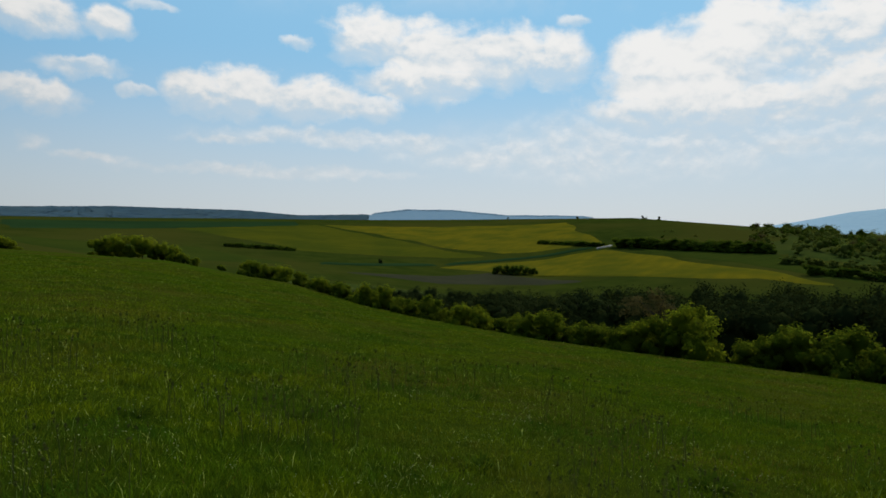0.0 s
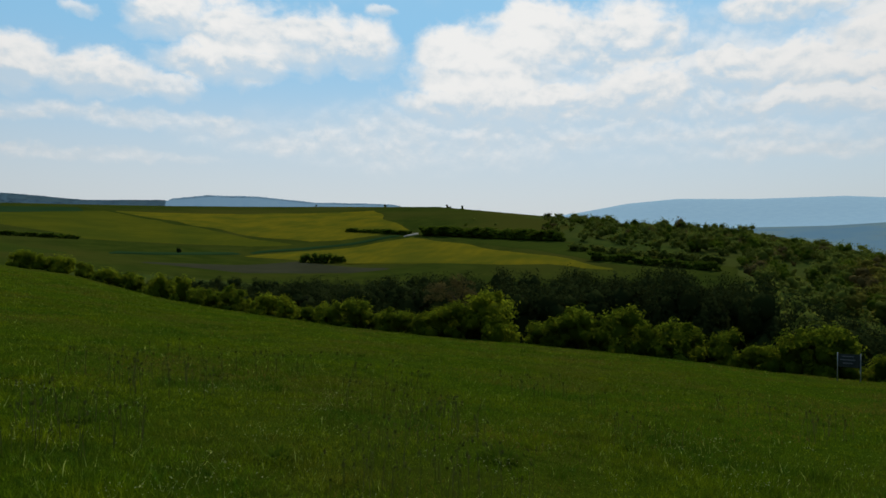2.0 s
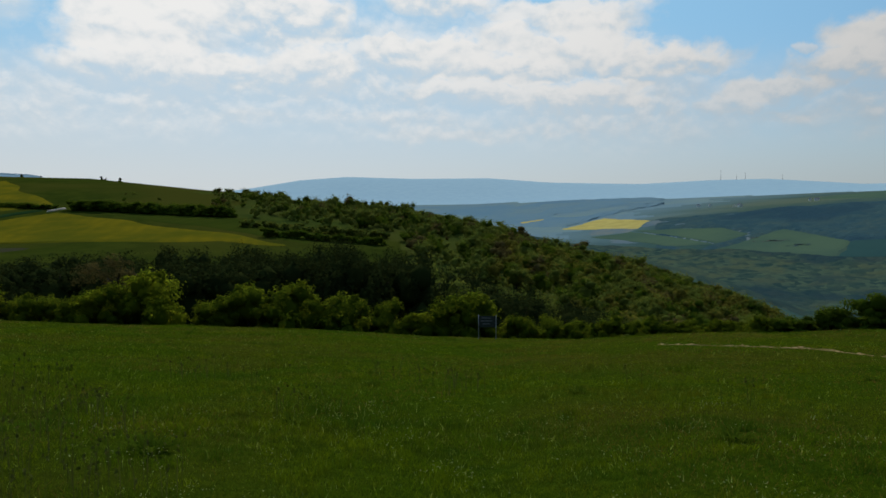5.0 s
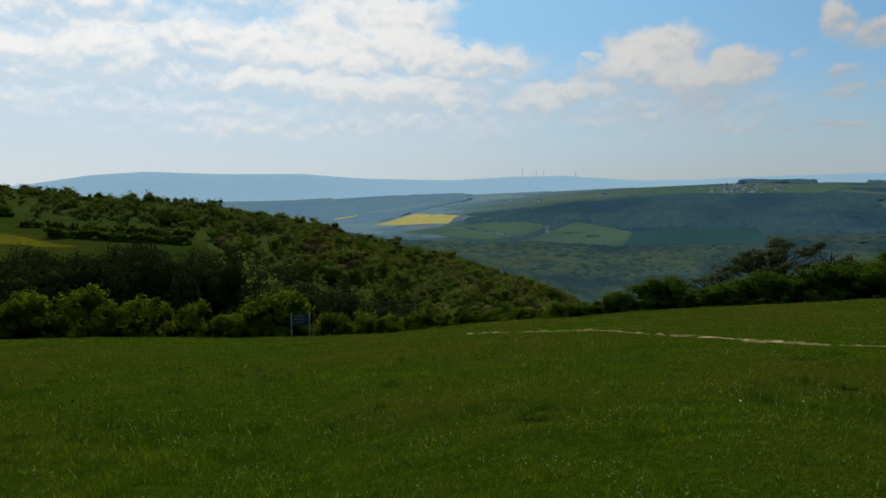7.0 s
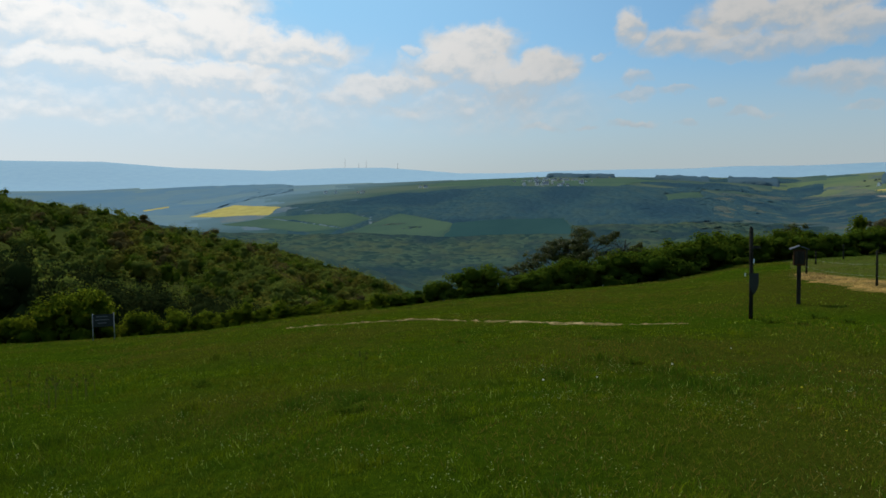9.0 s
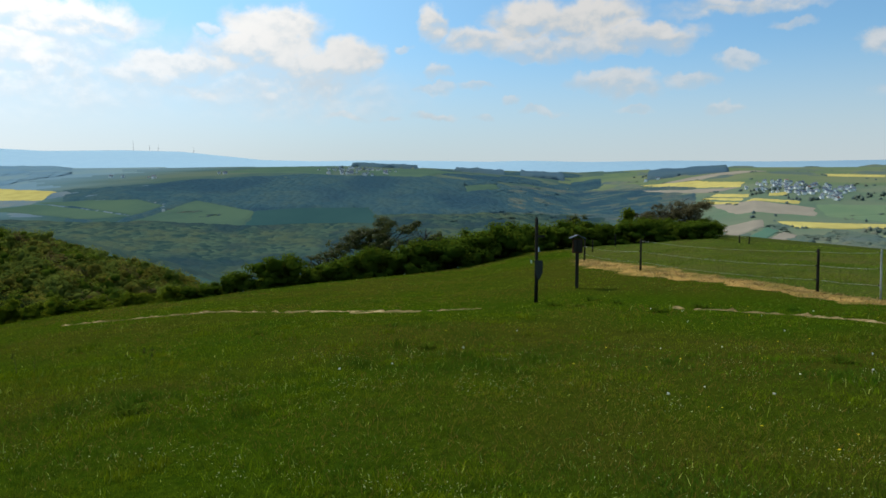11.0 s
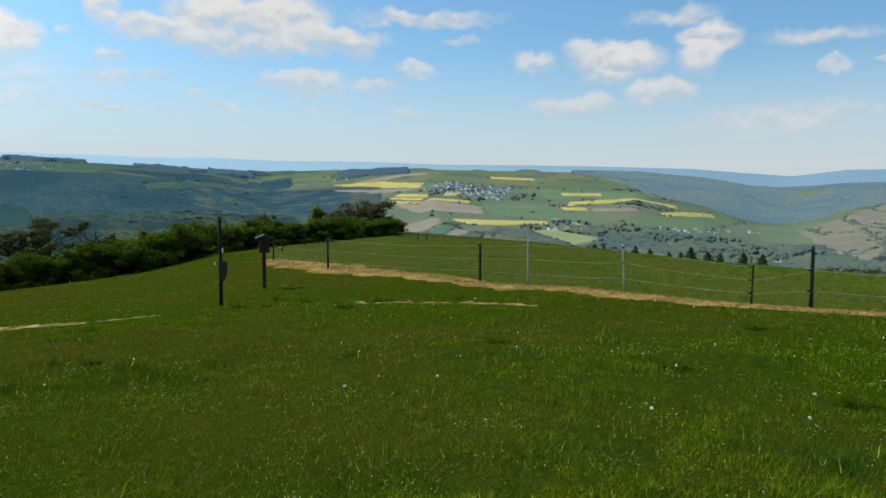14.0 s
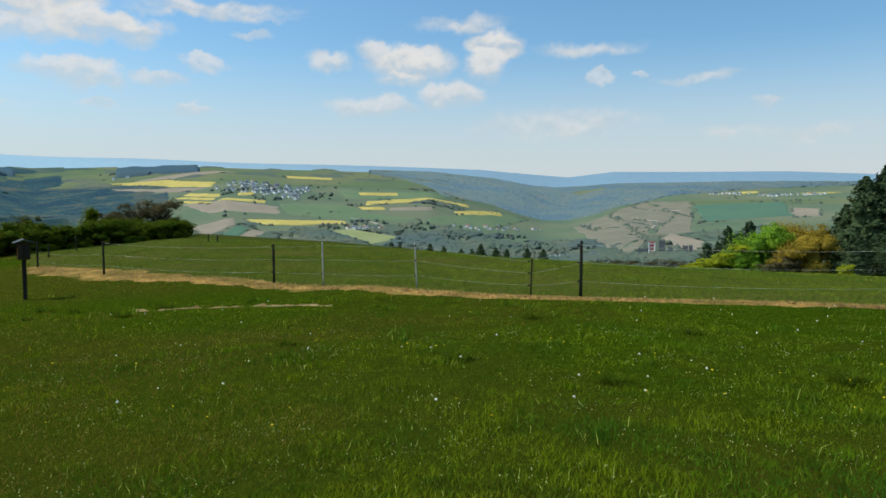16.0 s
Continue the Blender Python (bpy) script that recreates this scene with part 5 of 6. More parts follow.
def signpost(x, y):
    ob = empty("signpost", on_meadow(x, y, facing(x, y)))
    bm = bmesh.new()
    tube(bm, [(0, 0, 0), (0.004, 0, 0.8), (0.0, 0, 1.6), (-0.006, 0, 2.33), (-0.006, 0, 2.38)], [0.056, 0.054, 0.052, 0.048, 0.034], 10)
    part("pole", bm_mesh("pole", bm, M["old_wood"], True), ob)
    bm = bmesh.new()
    outline = [(-0.10, 1.20), (0.12, 1.20), (0.13, 1.10), (0.12, 0.86), (0.03, 0.66), (0.0, 0.66), (-0.09, 0.90)]
    front = [bm.verts.new((px + 0.05, -0.075, pz)) for px, pz in outline]
    back = [bm.verts.new((px + 0.05, -0.055, pz)) for px, pz in outline]
    bm.faces.new(front), bm.faces.new(back[::-1])
    for k in range(len(outline)):
        j = (k + 1) % len(outline)
        bm.faces.new((front[k], back[k], back[j], front[j]))
    part("shield_board", bm_mesh("shield_board", bm, M["plate"]), ob, "dark grey shield-shaped board")
    for name, size, at in (("tag", (0.035, 0.01, 0.09), (-0.14, -0.07, 1.16)), ("tag", (0.03, 0.01, 0.13), (0.06, -0.06, 1.50)), ("arrow_board", (0.20, 0.02, 0.07), (0.12, -0.065, 1.86))):
        bm = bmesh.new()
        box(bm, size, Matrix.Translation(at), 0.003)
        part(name, bm_mesh(name, bm, M["plate_white" if name == "tag" else "old_wood"]), ob, "small white tag" if name == "tag" else "")
    bm = bmesh.new()
    box(bm, (0.12, 0.008, 0.012), Matrix.Translation((-0.09, -0.062, 1.16)))
    part("bracket", bm_mesh("bracket", bm, M["plate"]), ob)
    return tagged(ob, "weathered dark wooden signpost with a shield board", "signpost")


signpost(19.96, -1.28)


def post_box(x, y):
    ob = empty("display_box", on_meadow(x, y, facing(x, y) + 0.15))
    bm = bmesh.new()
    box(bm, (0.10, 0.09, 1.25), Matrix.Translation((0, 0, 0.625)), 0.01)
    part("post", bm_mesh("post", bm, M["old_wood"]), ob)
    bm = bmesh.new()
    box(bm, (0.30, 0.20, 0.46), Matrix.Translation((0, -0.02, 1.37)), 0.008)
    part("case", bm_mesh("case", bm, M["box_wood"]), ob, "dark brown wooden case")
    bm = bmesh.new()
    box(bm, (0.24, 0.012, 0.36), Matrix.Translation((0, -0.126, 1.37)), 0.004)
    part("door", bm_mesh("door", bm, M["old_wood"]), ob)
    for s in (-1, 1):
        bm = bmesh.new()
        box(bm, (0.28, 0.34, 0.025), Matrix.Translation((s * 0.12, -0.02, 1.655)) @ Matrix.Rotation(radians(22 * s), 4, "Y"), 0.004)
        part("roof_board", bm_mesh("roof_board", bm, M["stone"]), ob, "grey weathered roof board")
    return tagged(ob, "brown wooden display box with a small roof on a post", "display box")


post_box(22.9, -2.75)


def notice_board(x, y, turn):
    ob = empty("notice_board", Matrix.LocRotScale(place(math.degrees(math.atan2(x, y)), math.hypot(x, y)) - Vector((0, 0, 0.02)), Euler((0, 0, turn)), None))
    for s in (-1, 1):
        bm = bmesh.new()
        tube(bm, [(s * 0.47, 0, 0), (s * 0.47, 0, 1.36)], [0.022, 0.022], 8)
        part("leg", bm_mesh("leg", bm, M["pale_metal"], True), ob)
    bm = bmesh.new()
    box(bm, (0.9, 0.03, 0.62), Matrix.Translation((0, -0.03, 1.0)), 0.006)
    part("panel", bm_mesh("panel", bm, M["plate"]), ob, "dark notice panel")
    for k, w in enumerate((0.5, 0.62, 0.4)):
        bm = bmesh.new()
        box(bm, (w, 0.006, 0.05), Matrix.Translation((-0.05, -0.05, 1.2 - 0.16 * k)))
        part("lettering", bm_mesh("lettering", bm, M["stone"]), ob, "pale bar of lettering")
    return tagged(ob, "dark notice board on two pale metal legs before the hedge", "notice board")


notice_board(27.3, 27.3, radians(-45.2))

# posts as x, y, height, kind
POSTS = [(34.6, -4.55, 1.15, "wood"), (27.5, -5.7, 1.25, "wood"), (20.36, -8.98, 1.23, "wood"),
         (18.6, -9.72, 1.3, "pale"), (15.98, -11.17, 1.28, "pale"), (12.95, -12.5, 0.95, "slim"), (11.9, -13.15, 1.4, "stout"), (6.0, -18.0, 1.3, "wood")]
BACK_POSTS = [(34.6, -4.55, 1.15, "wood"), (41.0, -5.85, 0.75, "wood"), (44.6, -7.75, 0.85, "wood"), (48.2, -10.3, 0.7, "wood"), (53.8, -12.2, 0.7, "wood"), (53.4, -14.4, 0.6, "wood"), (43.7, -14.9, 0.5, "wood"), (43.2, -15.3, 0.45, "wood")]


def fence(posts, strands, label, skip_first=False, thin=0.0023, from_post=0):
    ob = empty("pasture_fence", Matrix.Translation((posts[3][0], posts[3][1], float(land(posts[3][0], posts[3][1])))))
    origin = ob.matrix_world.translation
    radius = {"wood": 0.038, "pale": 0.022, "slim": 0.022, "stout": 0.04}
    g = np.random.default_rng(33)
    bases = []
    for n, (x, y, h, kind) in enumerate(posts):
        base = Vector((x, y, float(meadow_z(x, y)) - 0.02))
        bases.append((base, h, kind))
        if n == 0 and skip_first:
            continue
        lean = g.normal(size=2) * (0.02 if kind != "pale" else 0.03)
        r = radius[kind]
        bm = bmesh.new()
        tube(bm, [base - origin + Vector((lean[0] * h * u, lean[1] * h * u, h * u)) for u in (0, 0.3, 0.65, 0.97, 1.0)], [r * 1.05, r, r * 0.97, r * 0.92, r * 0.6], 9)
        p = part("fence_post", bm_mesh("fence_post", bm, M["pale_metal" if kind == "pale" else "old_wood"], True), ob, "pale metal fence post" if kind == "pale" else "")
        if h > 0.8:
            for u in strands:
                bm = bmesh.new()
                tube(bm, [base - origin + Vector((r * 0.8, r * 0.5, h * u)), base - origin + Vector((r * 0.8 + 0.05, r * 0.5 + 0.02, h * u))], [0.022, 0.016], 7)
                part("insulator", bm_mesh("insulator", bm, M["plastic"]), p, "black plastic insulator")
    for n, ((a, ha, _), (b, hb, _)) in list(enumerate(zip(bases, bases[1:])))[from_post:]:
        for u in strands:
            if n == 0 and u > 0.9:
                continue
            p, q = a - origin + Vector((0, 0, ha * u)), b - origin + Vector((0, 0, hb * u))
            sag = 0.012 * (q - p).length
            bm = bmesh.new()
            tube(bm, [p.lerp(q, k / 6) - Vector((0, 0, 4 * sag * k / 6 * (1 - k / 6))) for k in range(7)], [thin] * 7, 4)
            part("strand", bm_mesh("strand", bm, M["tape"]), ob, "pale electric fence strand")
    return tagged(ob, label, "fence")


fence(POSTS, (0.3, 0.62, 0.93), "electric pasture fence of wooden and pale posts with thin strands")
fence(BACK_POSTS, (0.9,), "far side of the electric pasture fence on the crest", True, 0.0022, 3)
# ---- the opposite slope: fields, hedgerows, scrub ----
FIELDS = []


def field(name, corners, mat, label, rise=0.25, category="field"):
    """A field over the ground, its four corners given in plan."""
    c = np.array(corners, float)
    size = max(np.linalg.norm(c[1] - c[0]), np.linalg.norm(c[2] - c[3]), np.linalg.norm(c[3] - c[0]), np.linalg.norm(c[2] - c[1]))
    n = int(np.clip(size / 9, 10, 50))
    u, v = np.meshgrid(np.linspace(0, 1, n + 1), np.linspace(0, 1, n + 1))
    u, v = u[..., None], v[..., None]
    xy = (c[0] * (1 - u) + c[1] * u) * (1 - v) + (c[3] * (1 - u) + c[2] * u) * v
    wob = np.stack([drift(xy[..., 0], xy[..., 1], size * 0.35, 4), drift(xy[..., 0], xy[..., 1], size * 0.3, 6)], -1) * size * 0.012
    xy = xy + wob
    z = land(xy[..., 0], xy[..., 1]) + rise
    skirt = (u[..., 0] == 0) | (u[..., 0] == 1) | (v[..., 0] == 0) | (v[..., 0] == 1)
    z = np.where(skirt, z - rise * 1.6, z)
    verts = np.concatenate([xy, z[..., None]], -1).reshape(-1, 3)
    i = np.arange(n)[:, None] * (n + 1) + np.arange(n)[None, :]
    f = np.stack([i, i + 1, i + n + 2, i + n + 1], -1).reshape(-1, 4)
    a, b, d = verts[f[0, 0]], verts[f[0, 1]], verts[f[0, 3]]
    if np.cross(b - a, d - a)[2] < 0:
        f = f[:, ::-1]
    FIELDS.append(c)
    return tagged(new(name, mesh_of(name, verts, f, M[mat], True)), label, category, kind="structure")


field("field", [(-295, 470), (-117, 575), (-107, 527), (-243, 388)], "dark_corn", "dark green field of young corn on the plain")
field("field", [(-181, 467), (-98, 544), (29, 375), (-72, 370)], "budding_rape", "olive-green field of budding rapeseed", 0.2)
field("field", [(-98, 546), (95, 540), (90, 392), (30, 384)], "young_rape", "large field of half-open yellow rapeseed", 0.3)
field("field", [(-4, 342), (84, 369), (132, 218), (40, 302)], "young_rape", "sloping field of yellow-green rapeseed", 0.4)
field("field", [(90, 366), (142, 288), (150, 244), (133, 222)], "corn", "strip of green corn beside the rapeseed", 0.3)
field("field", [(-45, 285), (22, 318), (60, 270), (-3, 274)], "tilled", "brown tilled field at the foot of the slope", 0.35)
field("field", [(-230, 330), (-120, 352), (-60, 300), (-130, 262)], "corn", "dull green meadow on the slope", 0.2)
field("lane", [(-3, 351), (83, 382), (83, 376), (0, 345)], "dark_corn", "sunken grass lane between two fields", 0.55, "lane")
field("lane", [(-58, 318), (-3, 351), (0, 345), (-55, 312)], "dark_corn", "sunken grass lane between two fields", 0.55, "lane")
field("lane", [(80, 372), (90, 377), (90, 374), (80, 370)], "gravel", "short stretch of pale gravel lane", 0.6, "lane")


def shrub_cloud(g, n, mats_share=1.0):
    """A coarse far-off shrub: vertices and faces of n leaf tufts, one metre wide and high."""
    lobes = dome_lobes(g, 1.0, 1.0, 6)
    return leaf_cloud(g, lobes, n, 0.040, 0.25, 9), twig_core(g, lobes[:4], 0.62)


shrub_shapes = [shrub_cloud(np.random.default_rng(200 + k), 180) for k in range(7)]
fine_shapes = [plant_meshes(np.random.default_rng(220 + k), 1.0, 1.0, 1000, 0.026, M["scrub"], 0.02, 9, 0.02, 1, 0.3) for k in range(5)]
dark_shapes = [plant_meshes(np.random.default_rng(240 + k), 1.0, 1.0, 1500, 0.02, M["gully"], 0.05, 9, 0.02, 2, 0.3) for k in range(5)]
hedge_shapes = [plant_meshes(np.random.default_rng(260 + k), 1.0, 1.0, 900, 0.026, M["dark_bush"], 0.02, 9, 0.02, 1, 0.3) for k in range(4)]
pale_shapes = [plant_meshes(np.random.default_rng(250 + k), 1.0, 1.0, 900, 0.022, M["russet"], 0.05, 9, 0.02, 3, 0.45) for k in range(3)]


def scatter(name, g, spots, mat, label, category):
    """Many far plants joined in one: spots as rows of x, y, width, height."""
    vs, fs, n = [], [], 0
    for x, y, w, h in spots:
        (lv, lf), (cv, cf) = shrub_shapes[g.integers(len(shrub_shapes))]
        v, f = np.vstack([lv, cv]), np.vstack([lf, cf + len(lv)])
        a = g.uniform(0, 6.28)
        c, s = math.cos(a), math.sin(a)
        z = float(land(x, y)) - 0.1
        vs.append(np.stack([(v[:, 0] * c - v[:, 1] * s) * w + x, (v[:, 0] * s + v[:, 1] * c) * w + y, v[:, 2] * h + z], 1))
        fs.append(f + n)
        n += len(v)
    return tagged(new(name, mesh_of(name, np.vstack(vs), np.vstack(fs), M[mat])), label, category, kind="stuff")


def inside_fields(x, y, fields):
    hit = np.zeros(len(x), bool)
    for c in fields:
        side = [np.sign((c[(k + 1) % 4][0] - c[k][0]) * (y - c[k][1]) - (c[(k + 1) % 4][1] - c[k][1]) * (x - c[k][0])) for k in range(4)]
        hit |= np.abs(sum(side)) == 4
    return hit


def build_scrub():
    g = np.random.default_rng(61)
    b = g.uniform(15, 70, 5200)
    crest = line_at(NEAR_CREST, b)[0]
    start = np.interp(b, *np.array(SCRUB_FROM).T)
    d = start + (crest * 1.015 - start) * np.sqrt(g.random(len(b)))
    x, y = d * np.sin(np.radians(b)), d * np.cos(np.radians(b))
    sparse = (b < 23.5) & (d > start + 22) & (g.random(len(b)) > 0.03)
    keep = ~inside_fields(x, y, FIELDS) & ~sparse & (drift(x, y, 60, 2) + g.normal(size=len(x)) * 0.5 > -1.0)
    x, y, b, d = x[keep][:2500], y[keep][:2500], b[keep][:2500], d[keep][:2500]
    # plants keep a little apart
    h = np.clip(4.5 + 2.1 * g.normal(size=len(x)) + 0.9 * drift(x, y, 50, 9), 2.0, 9.5)
    h = np.where((b > 44) & (d < 300), h * 1.35, h)
    h = np.minimum(h, np.where(d > 0.9 * line_at(NEAR_CREST, b)[0], np.where(b < 26, 1.5, 2.6), 9)) * np.interp(b, [22, 27, 32], [0.45, 0.75, 1.0])
    w = h * g.uniform(1.05, 1.5, len(x)) * np.interp(b, [22, 30], [1.4, 1.0]) * np.where(d > 0.9 * line_at(NEAR_CREST, b)[0], 1.3, 1.0)
    order = g.permutation(len(x))
    singles, rest = order[:290], order[290:]
    for k in singles:
        kind = g.random()
        shape = fine_shapes[g.integers(5)] if kind < 0.62 else (hedge_shapes[g.integers(4)] if kind < 0.88 else pale_shapes[g.integers(3)])
        plant("shrub", shape, (x[k], y[k], float(land(x[k], y[k])) - 0.1), g.uniform(0, 6.28), (w[k], w[k], h[k] * 1.1),
              "green shrub of the scrub-covered hillside" if kind < 0.62 else ("dark shrub of the scrub-covered hillside" if kind < 0.85 else "brownish budding shrub of the hillside"),
              "shrub", "shrubs on the hillside")
    split = g.random(len(rest))
    spring = (b[rest] > 45) & (d[rest] < 310) & (split < 0.36)
    scatter("scrub", g, np.stack([x[rest], y[rest], w[rest], h[rest]], 1)[spring], "spring_scrub", "yellow-brown budding scrub on the lower hillside", "scrub")
    split, rest = split[~spring], rest[~spring]
    for share, mat, label in (((0, 0.72), "scrub", "dense green scrub covering the hillside"), ((0.72, 0.92), "dark_bush", "dark green scrub on the hillside"), ((0.92, 1.0), "russet", "brownish budding scrub on the hillside")):
        k = rest[(split >= share[0]) & (split < share[1])]
        scatter("scrub", g, np.stack([x[k], y[k], w[k], h[k]], 1), mat, label, "scrub")


build_scrub()


def build_gully():
    """Dark trees in the dip behind the hedge; their tips keep to one line."""
    g = np.random.default_rng(71)
    tips = [(-12, -1.5), (-4, -2.0), (2.7, -2.05), (9, -2.15), (13.7, -1.7), (17.7, -1.6), (22, -1.4), (30, -1.45), (33.2, -0.6), (35.4, -1.4), (37.7, -1.9), (39.9, -1.1), (42, -2.8), (47, -4.2), (55, -6.4), (62, -7.5)]
    b = -11.0
    while b < 62:
        for row in range(3):
            bb = b + g.uniform(-0.6, 0.6)
            edge, dip = float(line_at(MEADOW_EDGE, bb)[0]), float(line_at(DIP, bb)[0])
            d = edge + (0.45 + 0.35 * row) * (dip - edge) * g.uniform(0.9, 1.15)
            w = place(bb, d)
            tip = float(np.interp(bb, *np.array(tips).T)) - (2 - row) * g.uniform(0.25, 0.7) - g.uniform(-0.1, 0.2)
            h = EYE_Z + d * math.tan(radians(tip)) - w.z
            if h < 2.0:
                continue
            h = min(h * 1.08, 21)
            wide = np.clip(h * g.uniform(0.9, 1.3), 4, 11)
            mix = g.random()
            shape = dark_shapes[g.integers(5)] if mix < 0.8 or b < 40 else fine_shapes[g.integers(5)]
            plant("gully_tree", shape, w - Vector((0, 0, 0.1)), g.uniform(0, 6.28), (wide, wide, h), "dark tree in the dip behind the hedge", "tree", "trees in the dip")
        b += g.uniform(0.9, 1.5)


build_gully()


def hedgerow(a, b, n, height, shapes, label, wide=1.5):
    g = np.random.default_rng(int(abs(a[0]) * 7 + abs(b[1])))
    for k in range(n):
        u = (k + g.uniform(0, 0.8)) / n
        x, y = a[0] + (b[0] - a[0]) * u, a[1] + (b[1] - a[1]) * u
        h = height * g.uniform(0.75, 1.2)
        plant("hedgerow_bush", shapes[g.integers(len(shapes))], (x, y, float(land(x, y)) - 0.1), g.uniform(0, 6.28), (h * wide, h * wide, h), label, "bush", "hedgerow bushes among the fields")


hedgerow((57, 420), (86, 376), 24, 2.8, hedge_shapes, "dark bush of a hedgerow between the fields", 1.9)
hedgerow((91, 368), (137, 296), 46, 5.8, hedge_shapes, "dark bush of a hedgerow between the fields", 1.7)
hedgerow((22, 311), (40, 305), 10, 4.6, hedge_shapes, "dark bush standing alone in the fields", 1.2)
hedgerow((-112, 364), (-76, 368), 22, 2.6, hedge_shapes, "dark bush of a hedgerow on the plain", 1.7)
hedgerow((126, 246), (160, 214), 24, 3.6, hedge_shapes, "dark bush along the field's lower edge")
hedgerow((-31, 334), (-29, 334), 1, 4.0, dark_shapes, "small tree standing alone between the fields", 0.8)
hedgerow((128, 270), (172, 226), 26, 3.6, fine_shapes, "green bush along the field's edge")
for b, d, h in ((5.2, 690, 3.5), (10.7, 668, 4.0), (11.9, 662, 3.5), (15.7, 630, 4.5), (15.9, 631, 3.8), (16.9, 620, 4.2), (26.2, 478, 3.6), (26.7, 476, 3.0), (28.0, 466, 2.8)):
    w = place(b, d)
    hedgerow((w.x, w.y), (w.x + 1, w.y), 1, h, dark_shapes, "small dark tree on the skyline of the hill", 0.9)
# ---- the valley and the plateau beyond ----
near_fields = len(FIELDS)
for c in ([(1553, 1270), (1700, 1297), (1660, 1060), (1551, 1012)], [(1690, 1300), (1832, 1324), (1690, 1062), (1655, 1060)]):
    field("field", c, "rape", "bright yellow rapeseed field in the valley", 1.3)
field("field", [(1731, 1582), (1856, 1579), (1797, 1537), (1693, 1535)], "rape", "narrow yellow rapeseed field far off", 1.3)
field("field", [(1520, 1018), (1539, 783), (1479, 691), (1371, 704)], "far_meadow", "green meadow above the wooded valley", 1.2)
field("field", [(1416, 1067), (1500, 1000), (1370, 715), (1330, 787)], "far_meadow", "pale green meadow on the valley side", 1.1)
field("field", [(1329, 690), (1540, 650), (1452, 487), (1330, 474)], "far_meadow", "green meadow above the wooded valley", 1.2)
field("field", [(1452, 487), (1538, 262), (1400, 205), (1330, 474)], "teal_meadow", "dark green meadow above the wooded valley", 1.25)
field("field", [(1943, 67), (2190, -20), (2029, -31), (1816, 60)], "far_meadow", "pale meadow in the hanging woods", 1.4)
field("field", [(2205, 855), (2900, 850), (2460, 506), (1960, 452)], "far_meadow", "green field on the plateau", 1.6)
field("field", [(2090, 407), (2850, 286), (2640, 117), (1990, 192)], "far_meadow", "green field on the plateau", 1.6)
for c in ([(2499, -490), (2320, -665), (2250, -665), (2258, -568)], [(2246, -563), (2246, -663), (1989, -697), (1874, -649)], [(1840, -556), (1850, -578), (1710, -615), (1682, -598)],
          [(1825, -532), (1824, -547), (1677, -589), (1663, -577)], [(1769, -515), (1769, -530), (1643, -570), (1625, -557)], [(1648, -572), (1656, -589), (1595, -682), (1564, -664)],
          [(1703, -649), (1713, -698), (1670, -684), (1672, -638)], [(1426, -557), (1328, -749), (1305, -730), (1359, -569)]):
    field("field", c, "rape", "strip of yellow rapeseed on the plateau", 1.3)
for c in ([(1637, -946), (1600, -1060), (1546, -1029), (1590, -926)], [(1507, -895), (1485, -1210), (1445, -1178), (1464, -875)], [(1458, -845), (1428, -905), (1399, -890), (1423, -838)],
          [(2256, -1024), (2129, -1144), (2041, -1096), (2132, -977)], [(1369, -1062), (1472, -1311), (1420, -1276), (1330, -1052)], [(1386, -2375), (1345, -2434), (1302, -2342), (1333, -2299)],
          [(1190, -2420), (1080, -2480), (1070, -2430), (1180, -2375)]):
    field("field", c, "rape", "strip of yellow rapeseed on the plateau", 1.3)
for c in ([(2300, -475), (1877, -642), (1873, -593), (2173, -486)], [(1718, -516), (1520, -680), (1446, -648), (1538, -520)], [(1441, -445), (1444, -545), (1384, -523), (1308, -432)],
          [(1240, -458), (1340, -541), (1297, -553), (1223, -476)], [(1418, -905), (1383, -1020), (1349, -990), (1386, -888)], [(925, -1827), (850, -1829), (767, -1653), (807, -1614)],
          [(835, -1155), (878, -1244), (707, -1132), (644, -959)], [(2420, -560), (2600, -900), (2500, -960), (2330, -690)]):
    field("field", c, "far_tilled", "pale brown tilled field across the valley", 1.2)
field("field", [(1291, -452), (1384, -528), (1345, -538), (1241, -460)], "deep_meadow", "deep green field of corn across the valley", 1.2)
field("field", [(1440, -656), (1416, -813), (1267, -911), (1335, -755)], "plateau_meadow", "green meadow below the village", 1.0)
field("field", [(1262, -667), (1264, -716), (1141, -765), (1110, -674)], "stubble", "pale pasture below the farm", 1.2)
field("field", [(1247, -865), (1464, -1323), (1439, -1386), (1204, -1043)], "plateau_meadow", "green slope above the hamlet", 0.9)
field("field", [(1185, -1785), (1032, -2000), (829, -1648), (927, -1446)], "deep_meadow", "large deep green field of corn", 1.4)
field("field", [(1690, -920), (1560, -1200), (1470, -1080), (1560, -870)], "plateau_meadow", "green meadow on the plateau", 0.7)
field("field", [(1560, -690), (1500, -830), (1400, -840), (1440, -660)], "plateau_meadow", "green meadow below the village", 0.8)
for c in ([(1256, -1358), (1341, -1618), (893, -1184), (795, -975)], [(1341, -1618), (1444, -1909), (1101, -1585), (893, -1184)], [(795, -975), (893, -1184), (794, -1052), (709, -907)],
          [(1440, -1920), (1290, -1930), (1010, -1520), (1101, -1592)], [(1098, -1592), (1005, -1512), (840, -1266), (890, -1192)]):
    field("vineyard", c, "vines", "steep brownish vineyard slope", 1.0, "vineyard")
field("lane", [(1358, -766), (1316, -784), (1310, -790), (1354, -772)], "gravel", "pale lane to the farm", 1.6, "lane")
